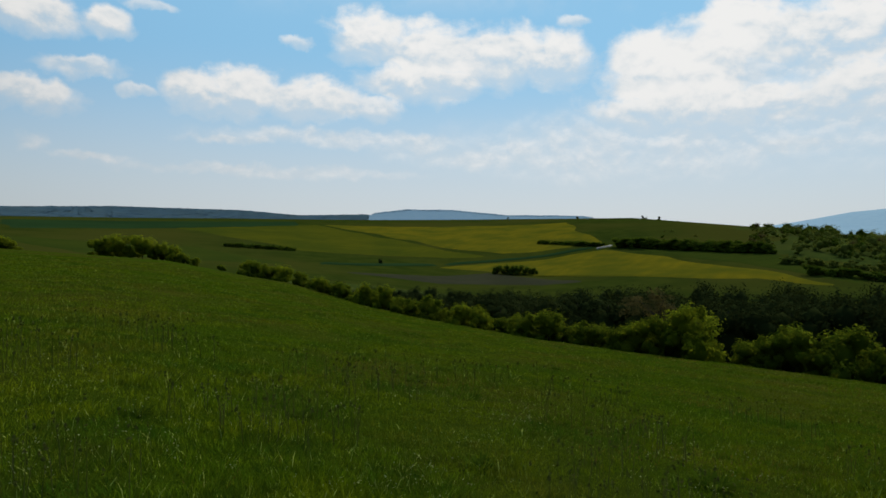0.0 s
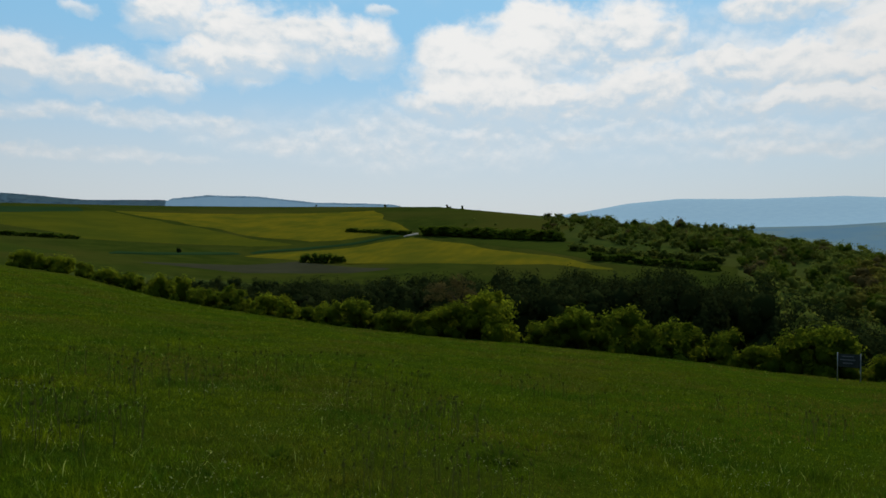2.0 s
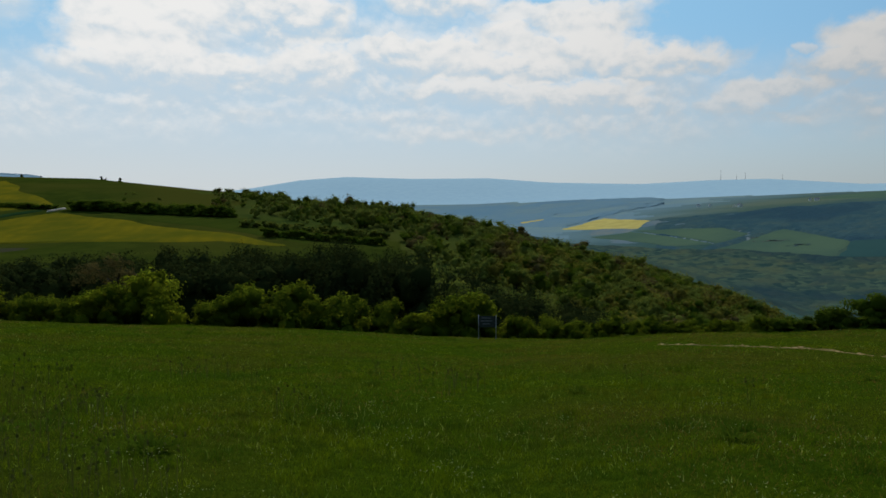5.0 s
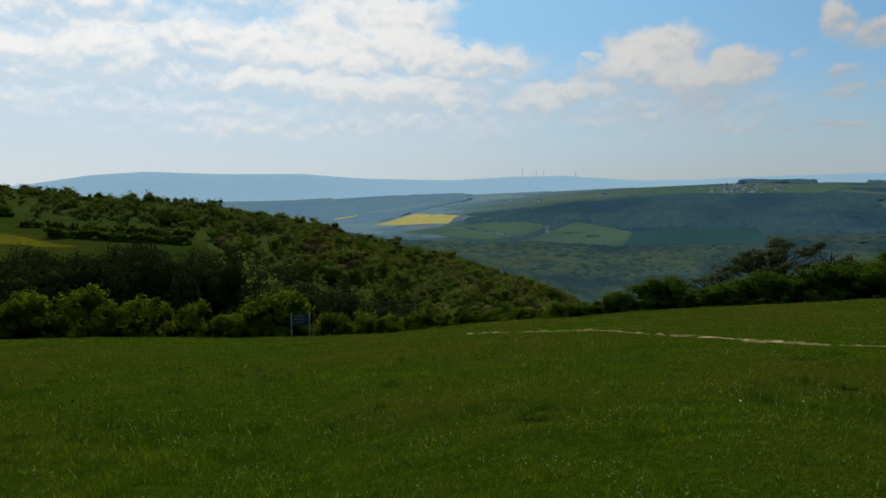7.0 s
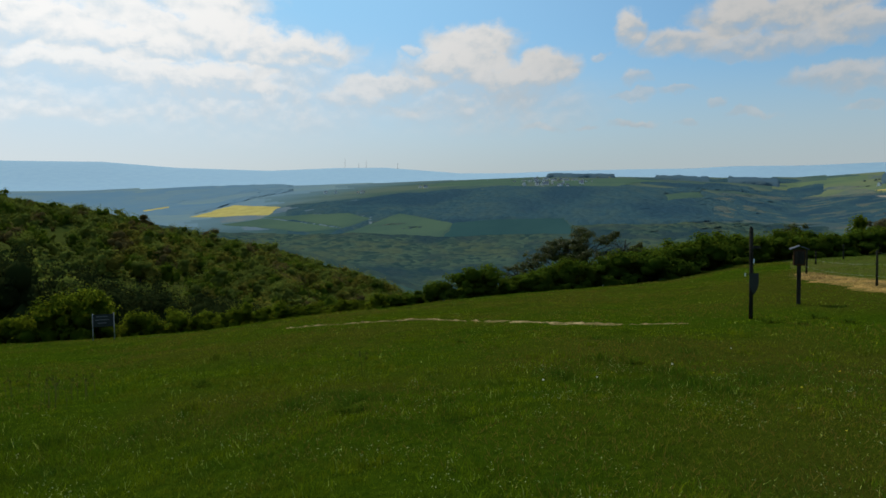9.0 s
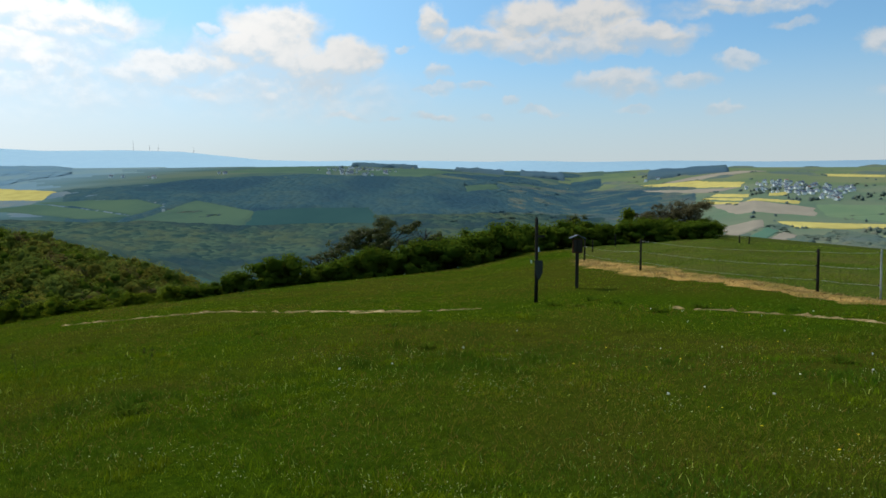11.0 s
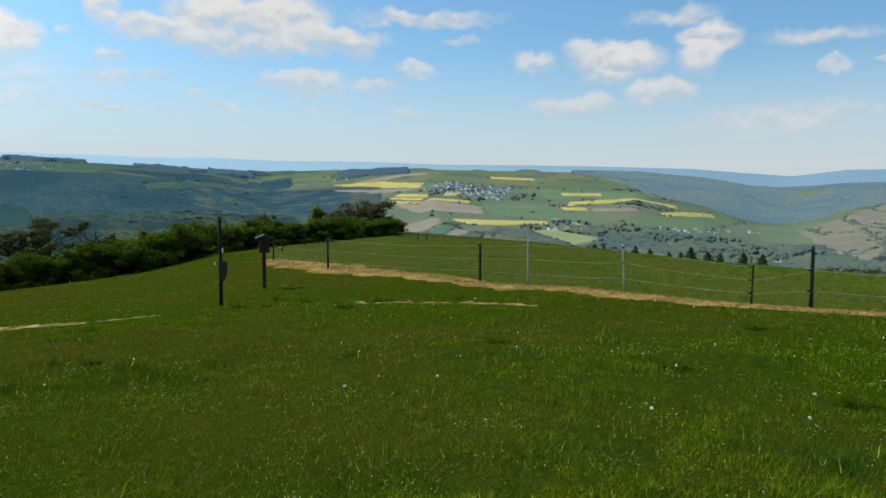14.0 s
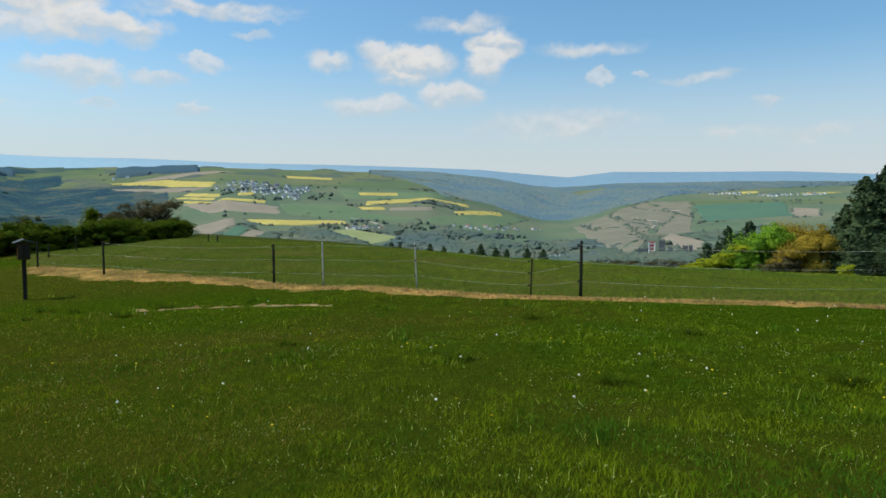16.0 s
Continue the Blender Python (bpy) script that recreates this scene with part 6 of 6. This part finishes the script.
field("lane", [(1316, -784), (1216, -790), (1210, -797), (1310, -790)], "gravel", "pale lane to the farm", 1.6, "lane")
for c in ([(1180, -1500), (1040, -1420), (1036, -1428), (1176, -1508)], [(1040, -1420), (960, -1290), (953, -1292), (1034, -1427)], [(1250, -1660), (1120, -1640), (1118, -1650), (1248, -1670)]):
    field("lane", c, "gravel", "pale track through the vineyard", 1.8, "lane")


def house_meshes(w, l, e, r, roof):
    bm = bmesh.new()
    pts = [(-w / 2, -l / 2), (w / 2, -l / 2), (w / 2, l / 2), (-w / 2, l / 2)]
    lo, hi = [bm.verts.new((x, y, -3)) for x, y in pts], [bm.verts.new((x, y, e)) for x, y in pts]
    ga, gb = bm.verts.new((0, -l / 2, e + r)), bm.verts.new((0, l / 2, e + r))
    for k in range(4):
        bm.faces.new((lo[k], lo[(k + 1) % 4], hi[(k + 1) % 4], hi[k]))
    bm.faces.new((hi[0], hi[1], ga)), bm.faces.new((hi[2], hi[3], gb))
    wall = bm_mesh("wall", bm, M["render_white"])
    bm = bmesh.new()
    o = 0.5
    for s in (-1, 1):
        a = [bm.verts.new(p) for p in ((s * (w / 2 + o), -l / 2 - o, e - o * r / (w / 2)), (s * (w / 2 + o), l / 2 + o, e - o * r / (w / 2)), (0, l / 2 + o, e + r + 0.05), (0, -l / 2 - o, e + r + 0.05))]
        b = [bm.verts.new(v.co + Vector((0, 0, 0.35))) for v in a]
        bm.faces.new(a), bm.faces.new(b[::-1])
        for k in range(4):
            bm.faces.new((a[k], a[(k + 1) % 4], b[(k + 1) % 4], b[k]))
    return wall, bm_mesh("roof", bm, roof)


bm = bmesh.new()
box(bm, (0.9, 0.9, 2.2))
chimney_mesh = bm_mesh("chimney", bm, M["clay"])
house_kinds = [(house_meshes(8, 11, 5.5, 4.2, M["slate"]), 9.0), (house_meshes(9, 10, 6.0, 4.5, M["slate"]), 9.5), (house_meshes(8, 14, 4.5, 4.0, M["slate"]), 7.5), (house_meshes(9, 12, 5.0, 4.0, M["clay"]), 8.0)]


def house(x, y, turn, kind, scale, label, group):
    ob = empty("house", Matrix.LocRotScale((x, y, float(land(x, y))), Euler((0, 0, turn)), (scale, scale, scale)))
    (wall, roof), top = house_kinds[kind]
    part("wall", wall, ob), part("roof", roof, ob)
    part("chimney", chimney_mesh, ob).location = (1.2, 2.0, top)
    return tagged(ob, label, "house", group)


def village(g, spots, label, group, clay=0.04, scale=1.0):
    for x, y in spots:
        house(x, y, g.uniform(0, 3.14), 3 if g.random() < clay else int(g.integers(3)), scale * g.uniform(0.5, 0.88), label, group)


g = np.random.default_rng(88)


def cluster(g, centres, n, spread):
    c = np.array(centres, float)
    pick = c[g.integers(len(c), size=n)]
    return pick + g.normal(size=(n, 2)) * spread


village(g, cluster(g, [(1850, -700), (1880, -770), (1830, -800), (1760, -780), (1720, -740), (1760, -710), (1680, -780), (1640, -750), (1700, -830)], 105, (42, 22)), "white village house with a slate roof", "houses of the plateau village")
village(g, cluster(g, [(1800, -640), (1745, -655)], 9, (30, 10)), "white house at the edge of the village", "houses of the plateau village")
village(g, [(1262, -712), (1256, -722), (1250, -732), (1243, -745), (1232, -757), (1226, -766), (1240, -735), (1250, -744), (1236, -768)], "white farm building with a grey roof", "buildings of the farm", 0.35)
village(g, cluster(g, [(1176, -890), (1190, -940), (1200, -985), (1210, -1030), (1220, -1075), (1240, -1140), (1270, -1240)], 26, (9, 16)), "white house of the roadside hamlet", "houses of the hamlet", 0.5, 0.85)
village(g, [(823, -834), (812, -842), (800, -848), (815, -885), (818, -893), (755, -866), (748, -874), (742, -868), (760, -878)], "grey-roofed house in the valley", "houses in the valley", 0.1)
village(g, cluster(g, [(2246, 498), (2405, 467), (2318, 388), (2278, 320), (2380, 430)], 34, (40, 34)), "white house of a distant village", "houses of the far village", 0.0, 0.95)
village(g, cluster(g, [(1985, 452), (2035, 418), (2010, 335), (2090, 318), (2060, 395)], 16, (16, 18)), "white house on the rim of the plateau", "houses on the plateau rim", 0.05, 1.25)
village(g, [(2125, 824), (2110, 800), (2122, 1165), (2110, 1120), (2010, 990), (2000, 970)], "lone white house on the plateau", "houses on the plateau", 0.2, 1.3)
village(g, cluster(g, [(1402, -2236), (1352, -2290), (1300, -2260), (1232, -2244), (1199, -2250), (1179, -2269), (1148, -2330), (1106, -2350)], 60, (24, 18)), "white house of a village on the far plateau", "houses of the far plateau village", 0.2, 0.85)
village(g, [(-620, 3000), (-590, 3010), (-560, 3015), (2590, -560), (2620, -610)], "lone white building far off", "far buildings", 0.0, 1.6)


def castle(x, y):
    z = float(land(x, y))
    ob = empty("castle", Matrix.LocRotScale((x, y, z), Euler((0, 0, math.atan2(-x, y))), (1.1, 1.1, 1.12)))

    def tower(name, w, d, h, at, mat, label=""):
        bm = bmesh.new()
        box(bm, (w, d, h + 12), Matrix.Translation((at[0], at[1], (h - 12) / 2)))
        for i in range(4):
            for s, n, u in ((-1, 0, w), (1, 0, w), (-1, 1, d), (1, 1, d)):
                p = (-u / 2 + u * (i + 0.5) / 4)
                q = (p, s * (d / 2 - 0.5)) if n == 0 else (s * (w / 2 - 0.5), p)
                box(bm, (u / 8 if n == 0 else 1.0, 1.0 if n == 0 else u / 8, 1.4), Matrix.Translation((at[0] + q[0], at[1] + q[1], h + 0.7)))
        return part(name, bm_mesh(name, bm, mat), ob, label)

    red = tower("gate_tower", 8, 10, 19, (-9, 0), M["red_wall"], "red plastered tower with white bands")
    for k in range(4):
        bm = bmesh.new()
        box(bm, (8.3, 10.3, 0.9), Matrix.Translation((-9, 0, 3.5 + 4.6 * k)))
        part("white_band", bm_mesh("white_band", bm, M["render_white"]), red, "white plaster band")
    for s in (-1, 1):
        bm = bmesh.new()
        box(bm, (1.2, 1.2, 20), Matrix.Translation((-9 + s * 3.8, -4.8, 9.5)))
        part("white_corner", bm_mesh("white_corner", bm, M["render_white"]), red, "white corner stones")
    tower("keep", 8, 8, 21, (5, 5), M["stone"], "dark stone keep")
    tower("ruined_tower", 6, 6, 12, (16, 2), M["stone"])
    tower("ruined_tower", 7, 6, 14, (36, 4), M["stone"])
    tower("ruined_tower", 5, 5, 15, (43, 2), M["stone"])
    tower("curtain_wall", 40, 2, 7, (20, -2), M["stone"])
    tower("curtain_wall", 14, 2, 10, (-20, 0), M["stone"])
    return tagged(ob, "old castle with a red and white tower and dark stone keep", "castle")


castle(672, -925)


def mast(bearing, dist, tall):
    w = place(bearing, dist)
    bm = bmesh.new()
    tube(bm, [(0, 0, 0), (0, 0, 30), (0, 0, 62)], [1.6, 1.2, 0.7], 6)
    for h in (38, 46, 54):
        box(bm, (5, 1.2, 1.2), Matrix.Translation((0, 0, h)))
    ob = new("radio_mast", bm_mesh("radio_mast", bm, M["stone"]))
    ob.location = w
    ob.scale = (0.6, 0.6, tall)
    return tagged(ob, "tall grey radio mast on the far ridge", "mast")


for b, d, k in ((62.8, 4420, 1.0), (63.9, 4440, 0.55), (64.5, 4440, 0.7), (67.0, 4440, 0.6)):
    mast(b, d, k)

# ---- far woods ----
ICO = bmesh.new()
bmesh.ops.create_icosphere(ICO, subdivisions=1, radius=1.0)
ICO_V, ICO_F = np.array([v.co[:] for v in ICO.verts]), np.array([[v.index for v in f.verts] for f in ICO.faces])
ICO.free()
ICO_F = ICO_F[(ICO_V[ICO_F].mean(1)[:, 2] > -0.55)]


def canopy(name, g, x, y, size, tall, mat, label):
    """Tree crowns of a far wood, joined."""
    n = len(x)
    z = land(x, y)
    a = g.uniform(0, 6.28, n)
    c, s = np.cos(a), np.sin(a)
    v = ICO_V[None] * (1 + 0.28 * g.normal(size=(n, len(ICO_V), 1)))
    vx, vy = v[..., 0] * c[:, None] - v[..., 1] * s[:, None], v[..., 0] * s[:, None] + v[..., 1] * c[:, None]
    out = np.stack([x[:, None] + vx * size[:, None], y[:, None] + vy * size[:, None], (z + tall * 0.2)[:, None] + v[..., 2] * (tall * 0.7)[:, None]], -1).reshape(-1, 3)
    f = (ICO_F[None] + (np.arange(n) * len(ICO_V))[:, None, None]).reshape(-1, 3)
    return tagged(new(name, mesh_of(name, out, f, M[mat], True)), label, "woodland", kind="stuff")


def wood(name, seed, n, b0, b1, near, far, mat, label, size=(3.0, 6.0), tall=(3.5, 7), patches=None, cut=-9.0):
    """Single trees and copses between two distances, leaving out the fields."""
    g = np.random.default_rng(seed)
    b = g.uniform(b0, b1, n)
    d = np.sqrt(near ** 2 + (far ** 2 - near ** 2) * g.random(n))
    x, y = d * np.sin(np.radians(b)), d * np.cos(np.radians(b))
    keep = ~inside_fields(x, y, FIELDS[near_fields:])
    if patches:
        keep &= drift(x, y, patches, seed) > cut
    x, y = x[keep], y[keep]
    return canopy(name, g, x, y, g.uniform(*size, len(x)), g.uniform(*tall, len(x)), mat, label)


def forest(name, seed, b0, b1, near, far, mat, label, tall=7.0, patches=None, cut=-9.0, grain=9.5, crowns=True):
    """Closed tree cover: one uneven roof of crowns that ends in a rim down to the ground, leaving out the fields."""
    g = np.random.default_rng(seed)
    mid = 0.5 * (np.mean(near(np.array([b0, b1]))) + np.mean(far(np.array([b0, b1]))))
    b = np.arange(b0, b1, math.degrees(grain / mid))
    lo, hi = near(b), far(b)
    rows = int(np.clip(np.max(hi - lo) / grain, 4, 190))
    u = np.linspace(0, 1, rows)[:, None]
    d = lo[None, :] + (hi - lo)[None, :] * u + g.uniform(-0.28, 0.28, (rows, len(b))) * grain
    bb = b[None, :] + g.uniform(-0.28, 0.28, d.shape) * math.degrees(grain / mid)
    x, y = d * np.sin(np.radians(bb)), d * np.cos(np.radians(bb))
    inside = ~inside_fields(x.ravel(), y.ravel(), FIELDS[near_fields:]).reshape(d.shape)
    if patches:
        inside &= drift(x, y, patches, seed) + 0.15 * drift(x, y, patches / 5, seed + 1) > cut
    inside[0], inside[-1], inside[:, 0], inside[:, -1] = False, False, False, False
    soft = inside.astype(float)
    for _ in range(2):
        soft = (soft + np.roll(soft, 1, 0) + np.roll(soft, -1, 0) + np.roll(soft, 1, 1) + np.roll(soft, -1, 1)) / 5
    rise = (tall if tall > 12 else tall * soft ** 1.5) * (0.75 + 0.25 * drift(x, y, 90, seed + 2) + (0.05 if crowns else 0.03) * g.normal(size=d.shape))
    z = land(x, y) + np.where(inside, np.maximum(rise, 1.2), -1.5)
    m = len(b)
    i = np.arange(rows - 1)[:, None] * m + np.arange(m - 1)[None, :]
    f = np.stack([i, i + m, i + m + 1, i + 1], -1).reshape(-1, 4)
    f = f[inside.ravel()[f].any(1)]
    used, f = np.unique(f, return_inverse=True)
    v = np.stack([x, y, z - 0.2], -1).reshape(-1, 3)[used]
    q = f.reshape(-1, 4)
    roof = np.vstack([q[:, :3], q[:, [0, 2, 3]]])
    if not crowns:
        return tagged(new(name, mesh_of(name, v, roof, M[mat], True)), label, "woodland", kind="stuff")
    # a rounded crown on every spot of the roof
    k = inside.ravel()
    cx, cy, cz = x.ravel()[k], y.ravel()[k], z.ravel()[k]
    n = len(cx)
    # crowns of uneven height, some far off their row
    cx, cy = cx + g.normal(size=n) * 0.3 * grain, cy + g.normal(size=n) * 0.3 * grain
    wide, high = grain * g.uniform(0.4, 0.8, n), tall * g.uniform(0.10, 0.22, n)
    a = g.uniform(0, 6.28, (n, 1)) + np.arange(5)[None, :] * 1.2566
    r = wide[:, None] * g.uniform(0.75, 1.2, (n, 5))
    ring = np.stack([cx[:, None] + r * np.cos(a), cy[:, None] + r * np.sin(a), cz[:, None] - 1.0 + g.uniform(-0.2, 0.2, (n, 5))], -1)
    mid = np.stack([cx[:, None] + 0.62 * r * np.cos(a + 0.6), cy[:, None] + 0.62 * r * np.sin(a + 0.6), cz[:, None] - 0.8 + 0.72 * high[:, None] + g.uniform(-0.15, 0.15, (n, 5))], -1)
    top = np.stack([cx, cy, cz - 0.8 + high], -1)[:, None, :]
    cv = np.concatenate([top, mid, ring], 1).reshape(-1, 3)
    j, i = np.arange(5), (np.arange(5) + 1) % 5
    cf = np.vstack([np.stack([0 * j, 1 + j, 1 + i], 1), np.stack([1 + j, 6 + j, 6 + i], 1), np.stack([1 + j, 6 + i, 1 + i], 1)])
    cf = (cf[None] + (np.arange(n) * 11)[:, None, None]).reshape(-1, 3)
    return tagged(new(name, mesh_of(name, np.vstack([v, cv]), np.vstack([roof, cf + len(v)]), M[mat], True)), label, "woodland", kind="stuff")


def along(line, k=1.0, least=0.0):
    return lambda b: np.maximum(line_at(line, b)[0] * k, least)


def at(d):
    return lambda b: np.full(len(b), float(d))


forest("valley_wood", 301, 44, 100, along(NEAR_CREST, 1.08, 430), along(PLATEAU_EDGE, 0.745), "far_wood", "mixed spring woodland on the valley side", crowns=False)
forest("hanging_wood", 302, 58, 104, along(PLATEAU_EDGE, 0.74), along(PLATEAU_EDGE, 0.99), "dark_wood", "woodland below the plateau's rim, cloud shade in its dark colour", patches=480, cut=-1.3, crowns=False)
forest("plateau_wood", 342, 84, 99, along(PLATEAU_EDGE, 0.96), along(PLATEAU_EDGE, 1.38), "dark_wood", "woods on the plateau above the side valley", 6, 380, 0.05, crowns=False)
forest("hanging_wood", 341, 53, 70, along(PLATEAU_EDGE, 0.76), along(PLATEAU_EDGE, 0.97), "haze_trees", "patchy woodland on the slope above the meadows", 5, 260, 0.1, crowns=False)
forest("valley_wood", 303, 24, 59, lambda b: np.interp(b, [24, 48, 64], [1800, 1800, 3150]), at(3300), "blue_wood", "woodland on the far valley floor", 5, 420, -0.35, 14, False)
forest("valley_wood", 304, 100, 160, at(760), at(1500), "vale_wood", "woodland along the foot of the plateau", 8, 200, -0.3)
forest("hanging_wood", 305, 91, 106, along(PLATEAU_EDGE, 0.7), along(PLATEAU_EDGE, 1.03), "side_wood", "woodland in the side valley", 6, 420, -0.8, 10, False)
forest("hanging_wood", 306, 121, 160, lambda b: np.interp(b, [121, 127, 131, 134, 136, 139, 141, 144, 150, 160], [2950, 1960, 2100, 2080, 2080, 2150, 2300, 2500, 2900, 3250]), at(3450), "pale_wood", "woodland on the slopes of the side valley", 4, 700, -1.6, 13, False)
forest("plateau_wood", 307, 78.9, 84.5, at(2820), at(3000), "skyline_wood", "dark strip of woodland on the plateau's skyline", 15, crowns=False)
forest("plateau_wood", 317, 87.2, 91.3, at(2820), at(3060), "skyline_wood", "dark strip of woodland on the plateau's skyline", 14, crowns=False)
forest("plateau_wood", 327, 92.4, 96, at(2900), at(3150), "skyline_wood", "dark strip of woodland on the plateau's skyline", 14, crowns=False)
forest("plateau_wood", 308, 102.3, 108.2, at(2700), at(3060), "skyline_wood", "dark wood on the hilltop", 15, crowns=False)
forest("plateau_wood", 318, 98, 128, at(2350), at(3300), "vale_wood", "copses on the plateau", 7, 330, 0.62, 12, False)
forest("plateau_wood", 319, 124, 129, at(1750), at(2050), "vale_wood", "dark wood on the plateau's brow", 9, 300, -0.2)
wood("plateau_tree", 309, 520, 72, 126, 1900, 2900, "vale_wood", "scattered trees and hedges on the plateau", patches=260, cut=0.55)
wood("plateau_tree", 310, 500, 141, 160, 1450, 2500, "vale_wood", "scattered trees and hedges on the plateau", patches=240, cut=0.4)
wood("village_tree", 311, 420, 109, 122, 1560, 1980, "vale_wood", "trees among the village houses", (3, 6), (5, 9), 90, 0.2)
wood("village_tree", 312, 900, 117, 137, 1120, 1560, "vale_wood", "trees round the hamlet and along the lanes", (3, 6), (5, 9), 120, 0.1)
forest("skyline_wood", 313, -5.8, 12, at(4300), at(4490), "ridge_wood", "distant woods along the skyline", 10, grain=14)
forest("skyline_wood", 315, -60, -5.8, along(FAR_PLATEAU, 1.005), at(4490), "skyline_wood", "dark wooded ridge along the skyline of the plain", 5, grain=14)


def field_hedges(seed):
    """Broken hedges and single trees along the edges of the far fields."""
    g = np.random.default_rng(seed)
    xs, ys = [], []
    for c in FIELDS[near_fields:]:
        if c[:, 1].mean() > 0:
            continue
        for k in range(4):
            p, q = c[k], c[(k + 1) % 4]
            n = int(np.linalg.norm(q - p) / 7)
            if n < 6 or g.random() < 0.45:
                continue
            u = np.sort(g.random(n))[:, None]
            at_edge = p + (q - p) * u + g.normal(size=(n, 2)) * 2.5
            keep = drift(at_edge[:, 0], at_edge[:, 1], 110, seed) > g.uniform(-0.1, 0.7)
            xs.append(at_edge[keep, 0]), ys.append(at_edge[keep, 1])
    x, y = np.concatenate(xs), np.concatenate(ys)
    return canopy("field_hedge", g, x, y, g.uniform(2.0, 4.2, len(x)), g.uniform(2.2, 4.5, len(x)), "vale_wood", "broken hedges along the fields across the valley")


field_hedges(351)


def copses(seed, spots):
    """Small stands of trees in the meadows, as bearing, distance, how many, how wide and deep."""
    g = np.random.default_rng(seed)
    xs, ys = [], []
    for b, d, n, wide, deep in spots:
        u, v = g.normal(size=n) * wide, g.normal(size=n) * deep + d
        a = radians(b)
        xs.append(v * math.sin(a) + u * math.cos(a)), ys.append(v * math.cos(a) - u * math.sin(a))
    x, y = np.concatenate(xs), np.concatenate(ys)
    return canopy("copse", g, x, y, g.uniform(3.0, 6.0, len(x)), g.uniform(1.6, 3.2, len(x)), "side_wood", "small stands of trees in the meadows above the valley")


copses(361, [(66.4, 1550, 18, 16, 5), (64.7, 1590, 12, 9, 5), (68.2, 1510, 12, 12, 5)])


def tree_lines(seed, lines):
    """Rows of shrubs between two points of the plan."""
    g = np.random.default_rng(seed)
    xs, ys = [], []
    for p, q in lines:
        n = int(math.dist(p, q) / 6)
        u = g.random(n)
        bow = 14 * np.sin(u * 3.14 * g.uniform(0.8, 2.2))
        xs.append(p[0] + (q[0] - p[0]) * u + bow + g.normal(size=n) * 3), ys.append(p[1] + (q[1] - p[1]) * u + bow + g.normal(size=n) * 3)
    x, y = np.concatenate(xs), np.concatenate(ys)
    return canopy("terrace_hedge", g, x, y, g.uniform(2.5, 5.0, len(x)), g.uniform(2.0, 4.5, len(x)), "vale_wood", "green hedges along the terraces of the vineyard slope")


tree_lines(371, [((1250, -1400), (960, -1240)), ((1330, -1600), (1010, -1340)), ((1150, -1500), (1040, -1400)), ((1100, -1280), (1240, -1440)), ((900, -1190), (1010, -1330)), ((1400, -1790), (1120, -1590)), ((820, -1010), (905, -1180))])
wood("valley_tree", 331, 1500, 104, 152, 800, 1350, "vale_wood", "single trees of the valley woods", (4, 8), (6, 11), 150, -0.35)
